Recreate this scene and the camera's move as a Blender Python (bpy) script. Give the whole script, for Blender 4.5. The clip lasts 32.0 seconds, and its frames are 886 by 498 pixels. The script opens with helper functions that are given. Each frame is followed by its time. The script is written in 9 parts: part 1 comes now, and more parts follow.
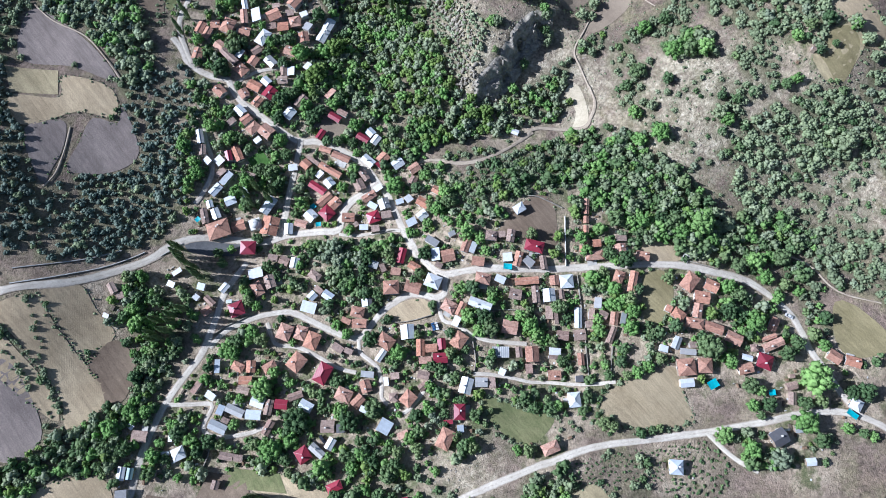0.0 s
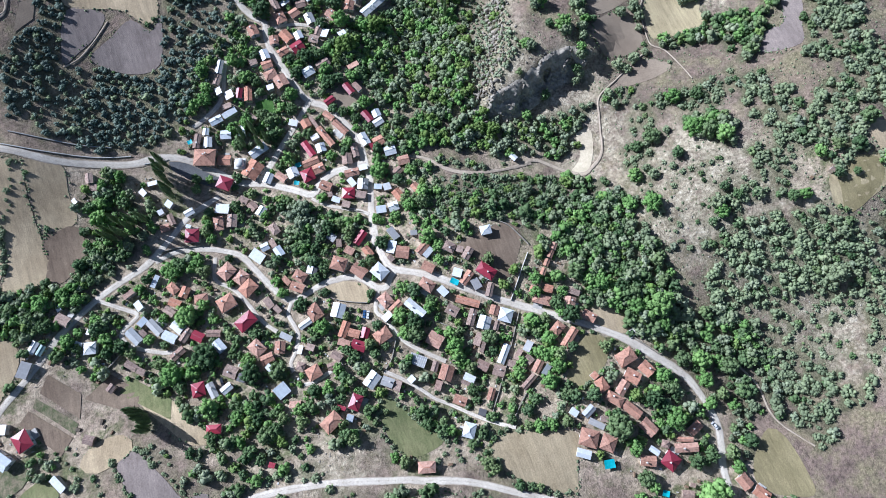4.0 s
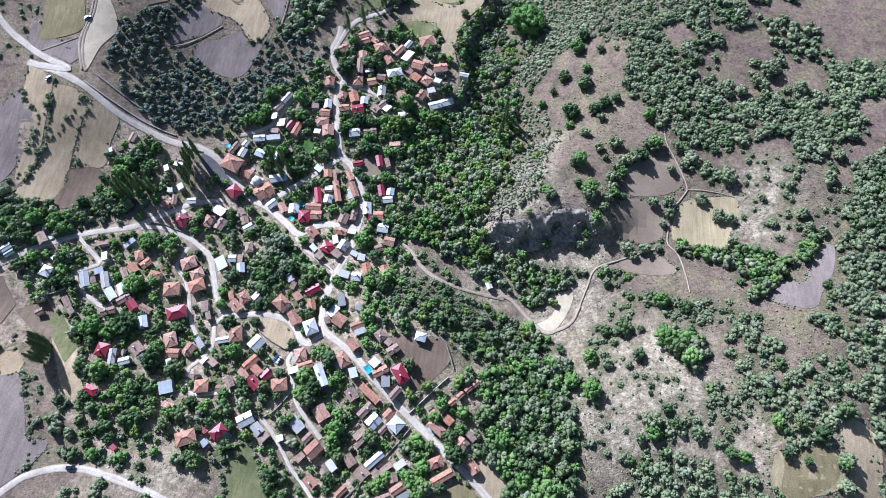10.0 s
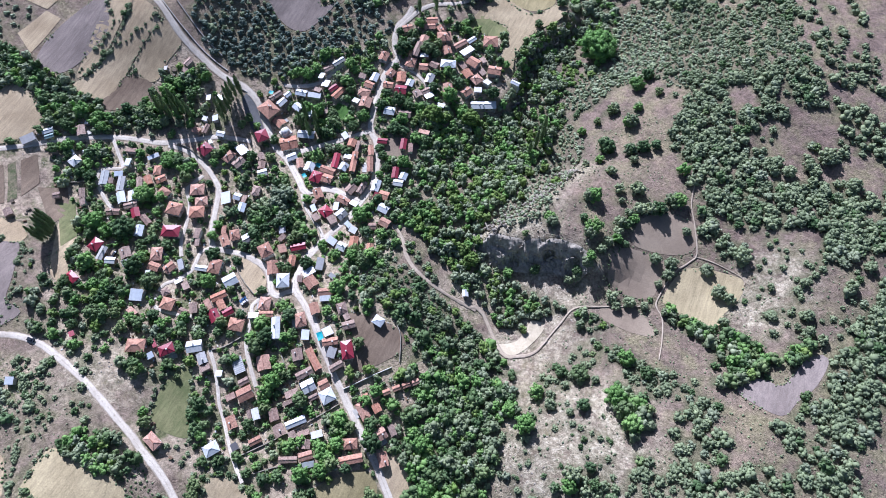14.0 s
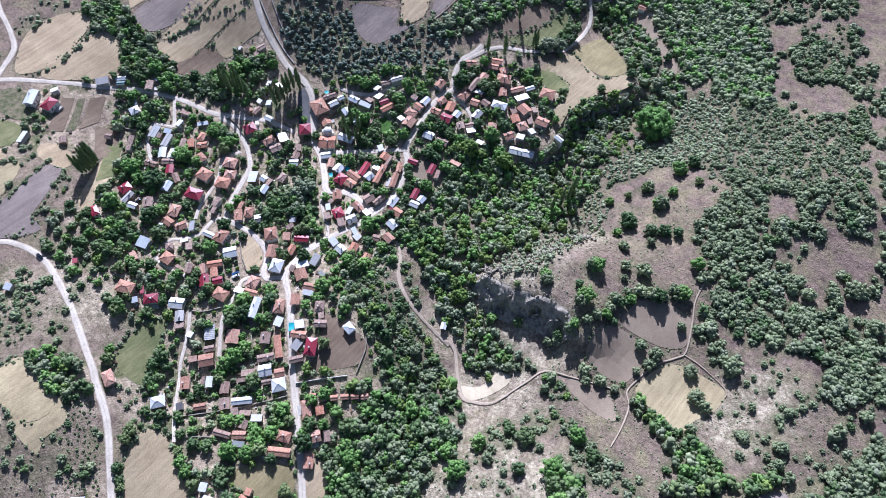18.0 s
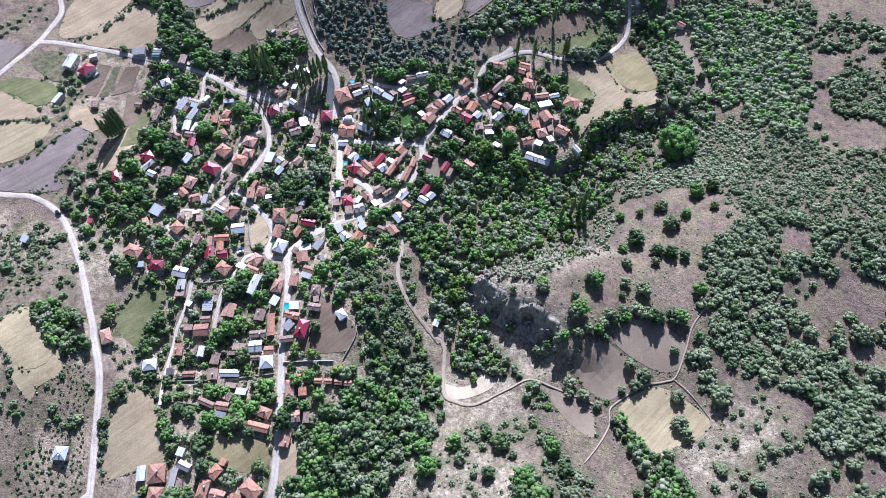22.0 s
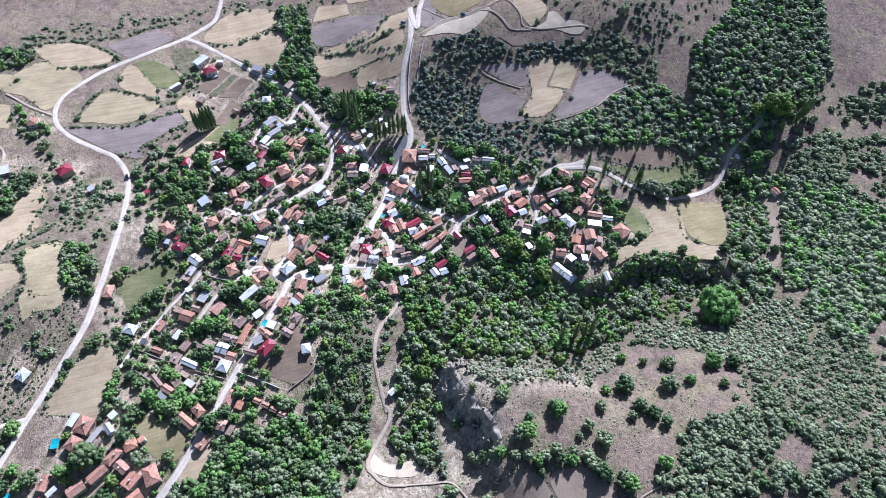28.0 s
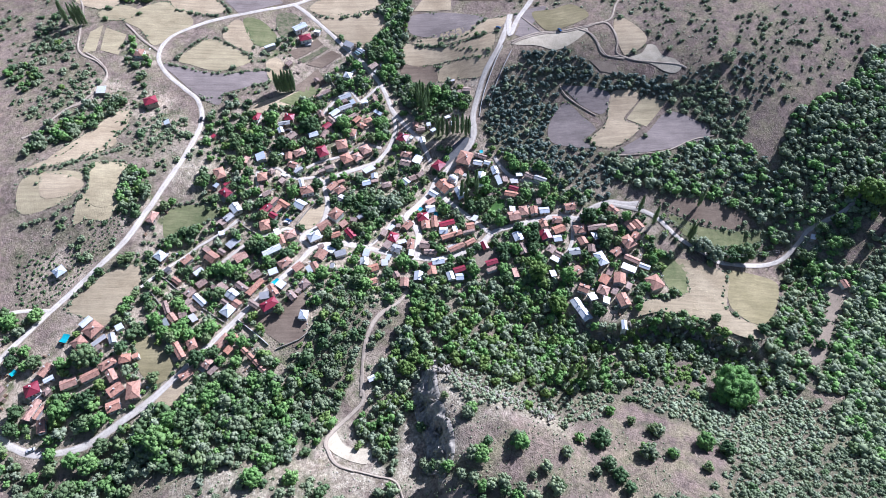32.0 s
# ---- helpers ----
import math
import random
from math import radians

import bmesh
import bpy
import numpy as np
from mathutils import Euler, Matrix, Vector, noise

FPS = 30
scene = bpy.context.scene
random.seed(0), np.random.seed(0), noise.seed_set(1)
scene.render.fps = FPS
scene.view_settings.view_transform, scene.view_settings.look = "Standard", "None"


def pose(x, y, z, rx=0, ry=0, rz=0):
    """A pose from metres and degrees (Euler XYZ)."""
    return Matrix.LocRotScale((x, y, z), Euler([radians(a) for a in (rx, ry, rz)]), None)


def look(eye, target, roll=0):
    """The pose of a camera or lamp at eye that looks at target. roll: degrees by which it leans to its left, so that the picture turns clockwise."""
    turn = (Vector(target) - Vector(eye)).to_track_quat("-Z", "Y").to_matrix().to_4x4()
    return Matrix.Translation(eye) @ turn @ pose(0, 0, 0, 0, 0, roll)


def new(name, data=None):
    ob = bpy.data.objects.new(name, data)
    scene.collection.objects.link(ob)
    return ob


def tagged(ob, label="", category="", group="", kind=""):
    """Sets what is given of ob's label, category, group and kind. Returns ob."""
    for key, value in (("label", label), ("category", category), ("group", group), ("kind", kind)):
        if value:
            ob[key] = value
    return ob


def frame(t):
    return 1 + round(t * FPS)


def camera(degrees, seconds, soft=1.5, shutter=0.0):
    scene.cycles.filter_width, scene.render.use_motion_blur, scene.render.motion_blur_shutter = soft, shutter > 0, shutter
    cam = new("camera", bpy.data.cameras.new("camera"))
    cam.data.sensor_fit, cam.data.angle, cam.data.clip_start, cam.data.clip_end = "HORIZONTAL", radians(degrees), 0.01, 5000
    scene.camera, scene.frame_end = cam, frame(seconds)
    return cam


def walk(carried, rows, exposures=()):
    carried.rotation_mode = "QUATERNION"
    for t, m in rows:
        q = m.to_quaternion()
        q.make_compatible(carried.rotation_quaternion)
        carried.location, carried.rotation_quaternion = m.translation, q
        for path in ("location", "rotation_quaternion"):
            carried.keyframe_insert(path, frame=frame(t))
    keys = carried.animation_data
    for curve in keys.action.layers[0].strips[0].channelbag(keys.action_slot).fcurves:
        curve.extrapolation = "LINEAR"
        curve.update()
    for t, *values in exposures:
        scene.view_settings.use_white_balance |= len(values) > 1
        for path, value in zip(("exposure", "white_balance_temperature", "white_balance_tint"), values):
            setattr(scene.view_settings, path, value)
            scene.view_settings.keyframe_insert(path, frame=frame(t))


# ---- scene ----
cam = camera(70.35, 32.0, 0.6)

# the drone's flight: seconds, place and turn
walk(cam, (
    (0, pose(-109.31, -51.53, 329.67, 14.499, 0.032, -39.556)),
    (0.5, pose(-103.96, -55.49, 329.72, 14.440, 0.080, -37.235)),
    (1, pose(-98.52, -59.34, 329.73, 14.449, 0.117, -34.840)),
    (1.5, pose(-92.97, -62.95, 329.66, 14.451, 0.125, -32.291)),
    (2, pose(-87.43, -66.33, 329.69, 14.472, 0.125, -29.674)),
    (2.5, pose(-81.91, -69.44, 329.62, 14.532, 0.094, -27.211)),
    (3, pose(-76.40, -72.32, 329.47, 14.589, 0.045, -24.938)),
    (3.5, pose(-70.85, -75.09, 329.28, 14.697, -0.018, -22.621)),
    (5.5, pose(-45.81, -84.21, 329.36, 15.078, 0.000, -13.323)),
    (6, pose(-39.29, -85.38, 329.43, 14.987, 0.034, -11.020)),
    (6.5, pose(-32.75, -86.34, 329.51, 15.098, 0.016, -8.774)),
    (7, pose(-26.17, -87.09, 329.53, 15.238, 0.023, -6.368)),
    (7.5, pose(-19.58, -87.65, 329.58, 15.826, 0.006, -4.170)),
    (8, pose(-13.01, -88.07, 329.69, 18.274, 0.025, -1.956)),
    (8.5, pose(-6.48, -88.33, 329.82, 19.796, -0.044, 0.091)),
    (9, pose(-0.00, -88.42, 330.00, 21.402, 0.017, 2.353)),
    (9.5, pose(6.38, -88.33, 330.04, 23.013, -0.065, 4.752)),
    (10, pose(12.75, -87.90, 330.02, 24.203, -0.155, 7.204)),
    (10.5, pose(19.13, -87.11, 330.03, 24.304, -0.108, 9.515)),
    (11, pose(25.58, -85.93, 330.12, 24.239, -0.144, 11.728)),
    (11.5, pose(32.08, -84.27, 330.13, 24.104, -0.197, 14.041)),
    (12, pose(38.61, -82.16, 330.00, 24.023, -0.157, 16.306)),
    (12.5, pose(45.17, -79.77, 329.79, 23.936, -0.106, 18.685)),
    (13, pose(51.73, -77.27, 329.57, 23.933, 0.055, 20.930)),
    (13.5, pose(58.26, -74.80, 329.36, 23.872, 0.071, 22.965)),
    (15.5, pose(82.68, -65.93, 327.63, 24.928, 0.139, 31.931)),
    (16, pose(88.12, -62.99, 327.61, 25.589, 0.111, 33.691)),
    (16.5, pose(93.33, -59.80, 327.64, 26.228, -0.011, 35.481)),
    (17, pose(98.24, -56.67, 327.73, 26.829, -0.112, 37.764)),
    (17.5, pose(102.54, -53.76, 327.75, 27.425, -0.207, 40.139)),
    (18, pose(106.06, -51.35, 327.88, 27.461, -0.286, 41.860)),
    (18.5, pose(108.61, -49.57, 328.05, 27.457, -0.320, 43.152)),
    (19, pose(110.31, -48.32, 328.09, 27.416, -0.285, 43.901)),
    (19.5, pose(111.48, -47.45, 328.06, 27.386, -0.147, 44.464)),
    (20, pose(112.57, -46.57, 328.05, 27.398, 0.059, 44.994)),
    (20.5, pose(114.11, -45.21, 328.20, 27.383, 0.144, 45.411)),
    (21, pose(116.26, -43.09, 328.29, 27.374, 0.142, 46.077)),
    (21.5, pose(119.15, -40.18, 328.29, 27.398, 0.145, 47.342)),
    (22, pose(122.74, -36.61, 328.26, 27.420, 0.135, 48.834)),
    (22.5, pose(126.77, -32.42, 328.16, 27.469, 0.116, 50.023)),
    (23, pose(130.92, -27.70, 327.99, 27.474, 0.108, 51.673)),
    (23.5, pose(134.98, -22.59, 327.78, 27.483, 0.120, 53.273)),
    (24, pose(138.87, -17.20, 327.54, 27.481, 0.132, 55.088)),
    (24.5, pose(142.57, -11.71, 327.31, 27.502, 0.112, 56.978)),
    (25, pose(146.03, -6.14, 326.96, 28.097, 0.147, 58.797)),
    (25.5, pose(149.25, -0.48, 326.58, 28.892, 0.170, 61.321)),
    (26, pose(152.26, 5.32, 326.34, 30.899, 0.136, 63.240)),
    (26.5, pose(155.21, 11.11, 326.13, 32.939, 0.095, 65.132)),
    (28.5, pose(163.45, 35.09, 326.56, 35.118, -0.043, 73.665)),
    (29, pose(165.04, 41.20, 326.60, 35.132, -0.085, 75.707)),
    (29.5, pose(166.49, 47.37, 326.48, 35.150, -0.122, 77.827)),
    (30, pose(167.70, 53.69, 326.22, 35.161, -0.043, 79.704)),
    (30.5, pose(168.67, 60.21, 325.92, 35.197, -0.068, 81.879)),
    (31, pose(169.42, 66.87, 325.64, 35.179, -0.065, 84.128)),
    (31.5, pose(170.06, 73.63, 325.34, 35.195, -0.048, 86.417)),
    (32, pose(170.54, 80.46, 324.88, 35.251, -0.032, 88.635)),
), ((0, 0.69, 5150, 13), (6, 0.69, 5160, 14.5), (9, 0.77, 5130, 17), (16, 0.79, 5160, 22), (26, 0.88, 5130, 22), (32, 0.95, 5120, 21)))

# ---- light: a clear late-summer morning, the sun low over the north-west of the plan ----
SUN_AZ, SUN_EL = math.radians(-45.5), math.radians(32.0)
world = bpy.data.worlds.new("sky")
scene.world = world
world.use_nodes = True
_n = world.node_tree.nodes
_sky = _n.new("ShaderNodeTexSky")
_sky.sky_type, _sky.sun_disc = "NISHITA", False
_sky.sun_elevation, _sky.sun_rotation = SUN_EL, SUN_AZ
_sky.dust_density = 1.6
_n["Background"].inputs["Strength"].default_value = 0.044
world.node_tree.links.new(_sky.outputs["Color"], _n["Background"].inputs["Color"])
_sun = bpy.data.lights.new("sun", "SUN")
_sun.energy, _sun.angle, _sun.color = 5.0, math.radians(0.53), (1.0, 0.955, 0.885)
_so = new("sun", _sun)
_so.matrix_world = look((0, 0, 0), (-math.sin(SUN_AZ) * math.cos(SUN_EL), -math.cos(SUN_AZ) * math.cos(SUN_EL), -math.sin(SUN_EL)))

# ---- materials ----
MATS = {}


def shader(name, rough=0.9, metal=0.0, spec=0.3):
    m = bpy.data.materials.new(name)
    m.use_nodes = True
    nt = m.node_tree
    b = nt.nodes["Principled BSDF"]
    b.inputs["Roughness"].default_value = rough
    b.inputs["Metallic"].default_value = metal
    b.inputs["Specular IOR Level"].default_value = spec
    MATS[name] = m
    return m, nt, b


def node(nt, kind, **sockets):
    n = nt.nodes.new(kind)
    for k, v in sockets.items():
        n.inputs[k].default_value = v
    return n


def noise_tex(nt, coords, scale, detail=4.0, rough=0.6):
    n = node(nt, "ShaderNodeTexNoise", Scale=scale, Detail=detail, Roughness=rough)
    nt.links.new(coords, n.inputs["Vector"])
    return n.outputs["Fac"]


def ramp(nt, fac, *stops):
    r = nt.nodes.new("ShaderNodeValToRGB")
    r.color_ramp.elements[0].position, r.color_ramp.elements[1].position = stops[0][0], stops[-1][0]
    for p, _ in stops[1:-1]:
        r.color_ramp.elements.new(p)
    for e, (p, c) in zip(r.color_ramp.elements, stops):
        e.position, e.color = p, (*c, 1)
    nt.links.new(fac, r.inputs["Fac"])
    return r.outputs["Color"]


def mix(nt, fac, a, b, how="MIX"):
    m = nt.nodes.new("ShaderNodeMix")
    m.data_type, m.blend_type = "RGBA", how
    for sock, v in ((m.inputs["Factor"], fac), (m.inputs["A"], a), (m.inputs["B"], b)):
        if isinstance(v, (int, float)):
            sock.default_value = v
        elif isinstance(v, tuple):
            sock.default_value = (*v, 1)
        else:
            nt.links.new(v, sock)
    return m.outputs["Result"]


def bump(nt, b, height, strength=0.5, distance=0.1):
    n = node(nt, "ShaderNodeBump", Strength=strength, Distance=distance)
    nt.links.new(height, n.inputs["Height"])
    nt.links.new(n.outputs["Normal"], b.inputs["Normal"])


def places(nt, kind="Object"):
    return nt.nodes.new("ShaderNodeTexCoord").outputs[kind]


def math_node(nt, op, a, b):
    n = nt.nodes.new("ShaderNodeMath")
    n.operation = op
    for sock, v in zip(n.inputs, (a, b)):
        if isinstance(v, (int, float)):
            sock.default_value = v
        else:
            nt.links.new(v, sock)
    return n.outputs["Value"]


def attribute(nt, name):
    n = nt.nodes.new("ShaderNodeAttribute")
    n.attribute_name = name
    return n.outputs["Fac"]


def earth_material():
    """Dry hill soil: mauve-brown earth, bleached grass, pale stony patches where the rock attribute says so, and litter under woods."""
    m, nt, b = shader("dry_earth", 0.95, 0, 0.15)
    p = places(nt)
    big, mid, fine = noise_tex(nt, p, 0.018, 5), noise_tex(nt, p, 0.16, 6, 0.65), noise_tex(nt, p, 1.3, 5, 0.7)
    soil = ramp(nt, big, (0.3, (0.168, 0.126, 0.108)), (0.5, (0.222, 0.172, 0.146)), (0.7, (0.275, 0.218, 0.165)))
    soil = mix(nt, 0.55, soil, ramp(nt, mid, (0.3, (0.10, 0.085, 0.075)), (0.5, (0.5, 0.46, 0.42)), (0.75, (0.82, 0.76, 0.66))), "OVERLAY")
    grass = ramp(nt, fine, (0.32, (0.13, 0.125, 0.062)), (0.68, (0.40, 0.355, 0.20)))
    soil = mix(nt, ramp(nt, noise_tex(nt, p, 0.07, 6, 0.7), (0.46, (0, 0, 0)), (0.64, (0.66, 0.66, 0.66))), soil, grass)
    vor = node(nt, "ShaderNodeTexVoronoi", Scale=0.55)
    nt.links.new(p, vor.inputs["Vector"])
    stone = ramp(nt, noise_tex(nt, p, 0.45, 8, 0.75), (0.33, (0.17, 0.135, 0.10)), (0.5, (0.45, 0.38, 0.275)), (0.68, (0.70, 0.62, 0.475)))
    stony = math_node(nt, "MULTIPLY", attribute(nt, "rock"), ramp(nt, noise_tex(nt, p, 0.12, 8, 0.78), (0.40, (0, 0, 0)), (0.56, (1, 1, 1))))
    soil = mix(nt, stony, soil, stone)
    litter = ramp(nt, fine, (0.3, (0.075, 0.085, 0.042)), (0.7, (0.17, 0.165, 0.095)))
    soil = mix(nt, math_node(nt, "MULTIPLY", attribute(nt, "litter"), 0.85), soil, litter)
    weeds = ramp(nt, fine, (0.3, (0.065, 0.095, 0.035)), (0.55, (0.13, 0.15, 0.06)), (0.72, (0.25, 0.235, 0.12)))
    trodden = ramp(nt, mid, (0.3, (0.30, 0.228, 0.16)), (0.7, (0.60, 0.495, 0.365)))
    trodden = mix(nt, ramp(nt, noise_tex(nt, p, 0.085, 6, 0.68), (0.50, (0, 0, 0)), (0.60, (0.9, 0.9, 0.9))), trodden, weeds)
    soil = mix(nt, math_node(nt, "MULTIPLY", attribute(nt, "yard"), ramp(nt, noise_tex(nt, p, 0.09, 5), (0.30, (0.35, 0.35, 0.35)), (0.5, (1, 1, 1)))), soil, trodden)
    grit = noise_tex(nt, p, 3.2, 4, 0.8)
    soil = mix(nt, 0.42, soil, ramp(nt, grit, (0.28, (0.12, 0.12, 0.12)), (0.5, (0.5, 0.5, 0.5)), (0.72, (0.86, 0.86, 0.84))), "OVERLAY")
    soil = mix(nt, 0.7, soil, ramp(nt, noise_tex(nt, p, 0.6, 6, 0.76), (0.33, (0.12, 0.13, 0.11)), (0.5, (0.5, 0.5, 0.5)), (0.7, (0.8, 0.8, 0.8))), "OVERLAY")
    nt.links.new(soil, b.inputs["Base Color"])
    bump(nt, b, math_node(nt, "ADD", mid, math_node(nt, "MULTIPLY", fine, 0.8)), 1.0, 0.9)
    return m


def crop_material(name, low, high, row=0.0, turn=0.0, patch=0.05):
    """A field's soil or crop in two tones with wide patches; row: the spacing of its furrows in metres."""
    m, nt, b = shader(name, 0.95, 0, 0.1)
    p = places(nt)
    wide, fine = noise_tex(nt, p, patch, 6, 0.62), noise_tex(nt, p, 1.6, 6, 0.75)
    c = ramp(nt, wide, (0.32, low), (0.68, high))
    c = mix(nt, 0.6, c, ramp(nt, fine, (0.25, (0.2, 0.2, 0.2)), (0.5, (0.5, 0.5, 0.5)), (0.75, (0.8, 0.8, 0.78))), "OVERLAY")
    h = fine
    if row:
        mp = node(nt, "ShaderNodeMapping")
        mp.inputs["Rotation"].default_value = (0, 0, math.radians(turn))
        nt.links.new(p, mp.inputs["Vector"])
        w = node(nt, "ShaderNodeTexWave", Scale=0.314 / row, Distortion=2.5, Detail=2.0)
        w.inputs["Detail Scale"].default_value = 0.6
        nt.links.new(mp.outputs["Vector"], w.inputs["Vector"])
        streaks = node(nt, "ShaderNodeMapping")
        streaks.inputs["Rotation"].default_value, streaks.inputs["Scale"].default_value = (0, 0, math.radians(turn)), (0.55, 0.035, 0.5)
        nt.links.new(p, streaks.inputs["Vector"])
        c = mix(nt, 0.5, c, ramp(nt, noise_tex(nt, streaks.outputs["Vector"], 1.0, 5, 0.7), (0.3, (0.27, 0.27, 0.27)), (0.7, (0.72, 0.72, 0.70))), "OVERLAY")
        h = math_node(nt, "ADD", fine, math_node(nt, "MULTIPLY", w.outputs["Fac"], 0.06))
    nt.links.new(c, b.inputs["Base Color"])
    bump(nt, b, h, 0.7, 0.25)
    return m


def way_material(name, low, high, verge):
    """A worn way: pale wheel tracks, a darker middle, and verges that break up into the soil."""
    m, nt, b = shader(name, 0.95, 0, 0.1)
    p = places(nt)
    fine = noise_tex(nt, p, 1.8, 6, 0.75)
    c = ramp(nt, noise_tex(nt, p, 0.12, 6, 0.65), (0.3, low), (0.7, high))
    edge = math_node(nt, "ADD", attribute(nt, "worn"), math_node(nt, "MULTIPLY", math_node(nt, "SUBTRACT", noise_tex(nt, p, 0.5, 6, 0.75), 0.5), 1.5))
    c = mix(nt, ramp(nt, edge, (0.25, (0, 0, 0)), (0.62, (1, 1, 1))), verge, c)
    c = mix(nt, 0.6, c, ramp(nt, fine, (0.25, (0.2, 0.2, 0.2)), (0.5, (0.5, 0.5, 0.5)), (0.75, (0.8, 0.8, 0.78))), "OVERLAY")
    nt.links.new(c, b.inputs["Base Color"])
    bump(nt, b, fine, 0.7, 0.2)
    return m


def plain_material(name, low, high, rough=0.85, metal=0.0, scale=1.2, spec=0.3, vary=0.35, streak=False):
    """Painted, cast or sawn surfaces: two tones of grain, stains, and a shift from piece to piece."""
    m, nt, b = shader(name, rough, metal, spec)
    p = places(nt)
    c = ramp(nt, noise_tex(nt, p, scale, 6, 0.65), (0.3, low), (0.7, high))
    info = nt.nodes.new("ShaderNodeObjectInfo")
    c = mix(nt, vary, c, ramp(nt, info.outputs["Random"], (0.0, (0.30, 0.30, 0.30)), (1.0, (0.72, 0.72, 0.72))), "OVERLAY")
    stain = ramp(nt, noise_tex(nt, p, 0.35, 7, 0.7), (0.42, (0.62, 0.6, 0.56)), (0.62, (1, 1, 1)))
    c = mix(nt, 0.6, c, stain, "MULTIPLY")
    nt.links.new(c, b.inputs["Base Color"])
    bump(nt, b, noise_tex(nt, p, scale * 6, 4), 0.3, 0.03)
    return m


def tile_material(name, tones, rough=0.8, pitch=0.34):
    """Clay pan tiles: columns and courses in relief, tile-to-tile tone, lichen and weathered patches."""
    m, nt, b = shader(name, rough, 0, 0.25)
    p = places(nt)
    info = nt.nodes.new("ShaderNodeObjectInfo")
    own = ramp(nt, info.outputs["Random"], *[(i / (len(tones) - 1), t) for i, t in enumerate(tones)])
    br = node(nt, "ShaderNodeTexBrick", Scale=1.0)
    br.inputs["Brick Width"].default_value, br.inputs["Row Height"].default_value = pitch, pitch * 1.1
    br.inputs["Mortar Size"].default_value, br.inputs["Bias"].default_value = 0.03, 0.0
    br.inputs["Color1"].default_value, br.inputs["Color2"].default_value = (0.25, 0.25, 0.25, 1), (0.75, 0.75, 0.75, 1)
    br.inputs["Mortar"].default_value = (0.12, 0.12, 0.12, 1)
    nt.links.new(p, br.inputs["Vector"])
    c = mix(nt, 0.42, own, br.outputs["Color"], "OVERLAY")
    worn = ramp(nt, noise_tex(nt, p, 0.55, 7, 0.72), (0.36, (0.50, 0.44, 0.40)), (0.52, (1, 1, 1)), (0.72, (1.0, 0.93, 0.86)))
    c = mix(nt, 0.85, c, worn, "MULTIPLY")
    c = mix(nt, ramp(nt, noise_tex(nt, p, 1.7, 5, 0.7), (0.56, (0, 0, 0)), (0.72, (0.45, 0.45, 0.45))), c, (0.50, 0.42, 0.34))
    nt.links.new(c, b.inputs["Base Color"])
    bump(nt, b, br.outputs["Fac"], 0.6, -0.06)
    return m


def sheet_material(name, tones, rough=0.45, metal=0.0, rust=0.35, spec=0.5):
    """Painted or zinc corrugated sheets: ribs across the slope, seams, fading and rust."""
    m, nt, b = shader(name, rough, metal, spec)
    p = places(nt)
    info = nt.nodes.new("ShaderNodeObjectInfo")
    c = ramp(nt, info.outputs["Random"], *[(i / (len(tones) - 1), t) for i, t in enumerate(tones)])
    w = node(nt, "ShaderNodeTexWave", Scale=0.314 / 0.5, Distortion=0.0)
    nt.links.new(p, w.inputs["Vector"])
    c = mix(nt, 0.12, c, ramp(nt, w.outputs["Fac"], (0.0, (0.2, 0.2, 0.2)), (0.35, (0.6, 0.6, 0.6))), "OVERLAY")
    c = mix(nt, 0.55, c, ramp(nt, noise_tex(nt, p, 0.5, 7, 0.7), (0.35, (0.62, 0.60, 0.58)), (0.6, (1, 1, 1))), "MULTIPLY")
    c = mix(nt, ramp(nt, noise_tex(nt, p, 0.42, 8, 0.75), (0.58, (0, 0, 0)), (0.68, (rust, rust, rust))), c, (0.20, 0.105, 0.06))
    nt.links.new(c, b.inputs["Base Color"])
    bump(nt, b, w.outputs["Fac"], 0.35, 0.05)
    return m


def leaf_material(name, tones, rough=0.6):
    """Leaves: a tone for every tree, one for every spray of leaves, a little light let through."""
    m, nt, b = shader(name, rough, 0, 0.1)
    c = ramp(nt, attribute(nt, "tone"), *[(i / (len(tones) - 1), t) for i, t in enumerate(tones)])
    info = nt.nodes.new("ShaderNodeObjectInfo")
    c = mix(nt, 0.35, c, ramp(nt, info.outputs["Random"], (0, (0.33, 0.33, 0.33)), (1, (0.68, 0.68, 0.64))), "OVERLAY")
    geo = nt.nodes.new("ShaderNodeNewGeometry")
    c = mix(nt, 0.5, c, ramp(nt, geo.outputs["Random Per Island"], (0, (0.30, 0.31, 0.30)), (0.6, (0.5, 0.5, 0.48)), (1, (0.68, 0.68, 0.60))), "OVERLAY")
    nt.links.new(c, b.inputs["Base Color"])
    tr = nt.nodes.new("ShaderNodeBsdfTranslucent")
    nt.links.new(c, tr.inputs["Color"])
    ms = nt.nodes.new("ShaderNodeMixShader")
    ms.inputs["Fac"].default_value = 0.27
    nt.links.new(b.outputs["BSDF"], ms.inputs[1])
    nt.links.new(tr.outputs["BSDF"], ms.inputs[2])
    nt.links.new(ms.outputs["Shader"], nt.nodes["Material Output"].inputs["Surface"])
    return m


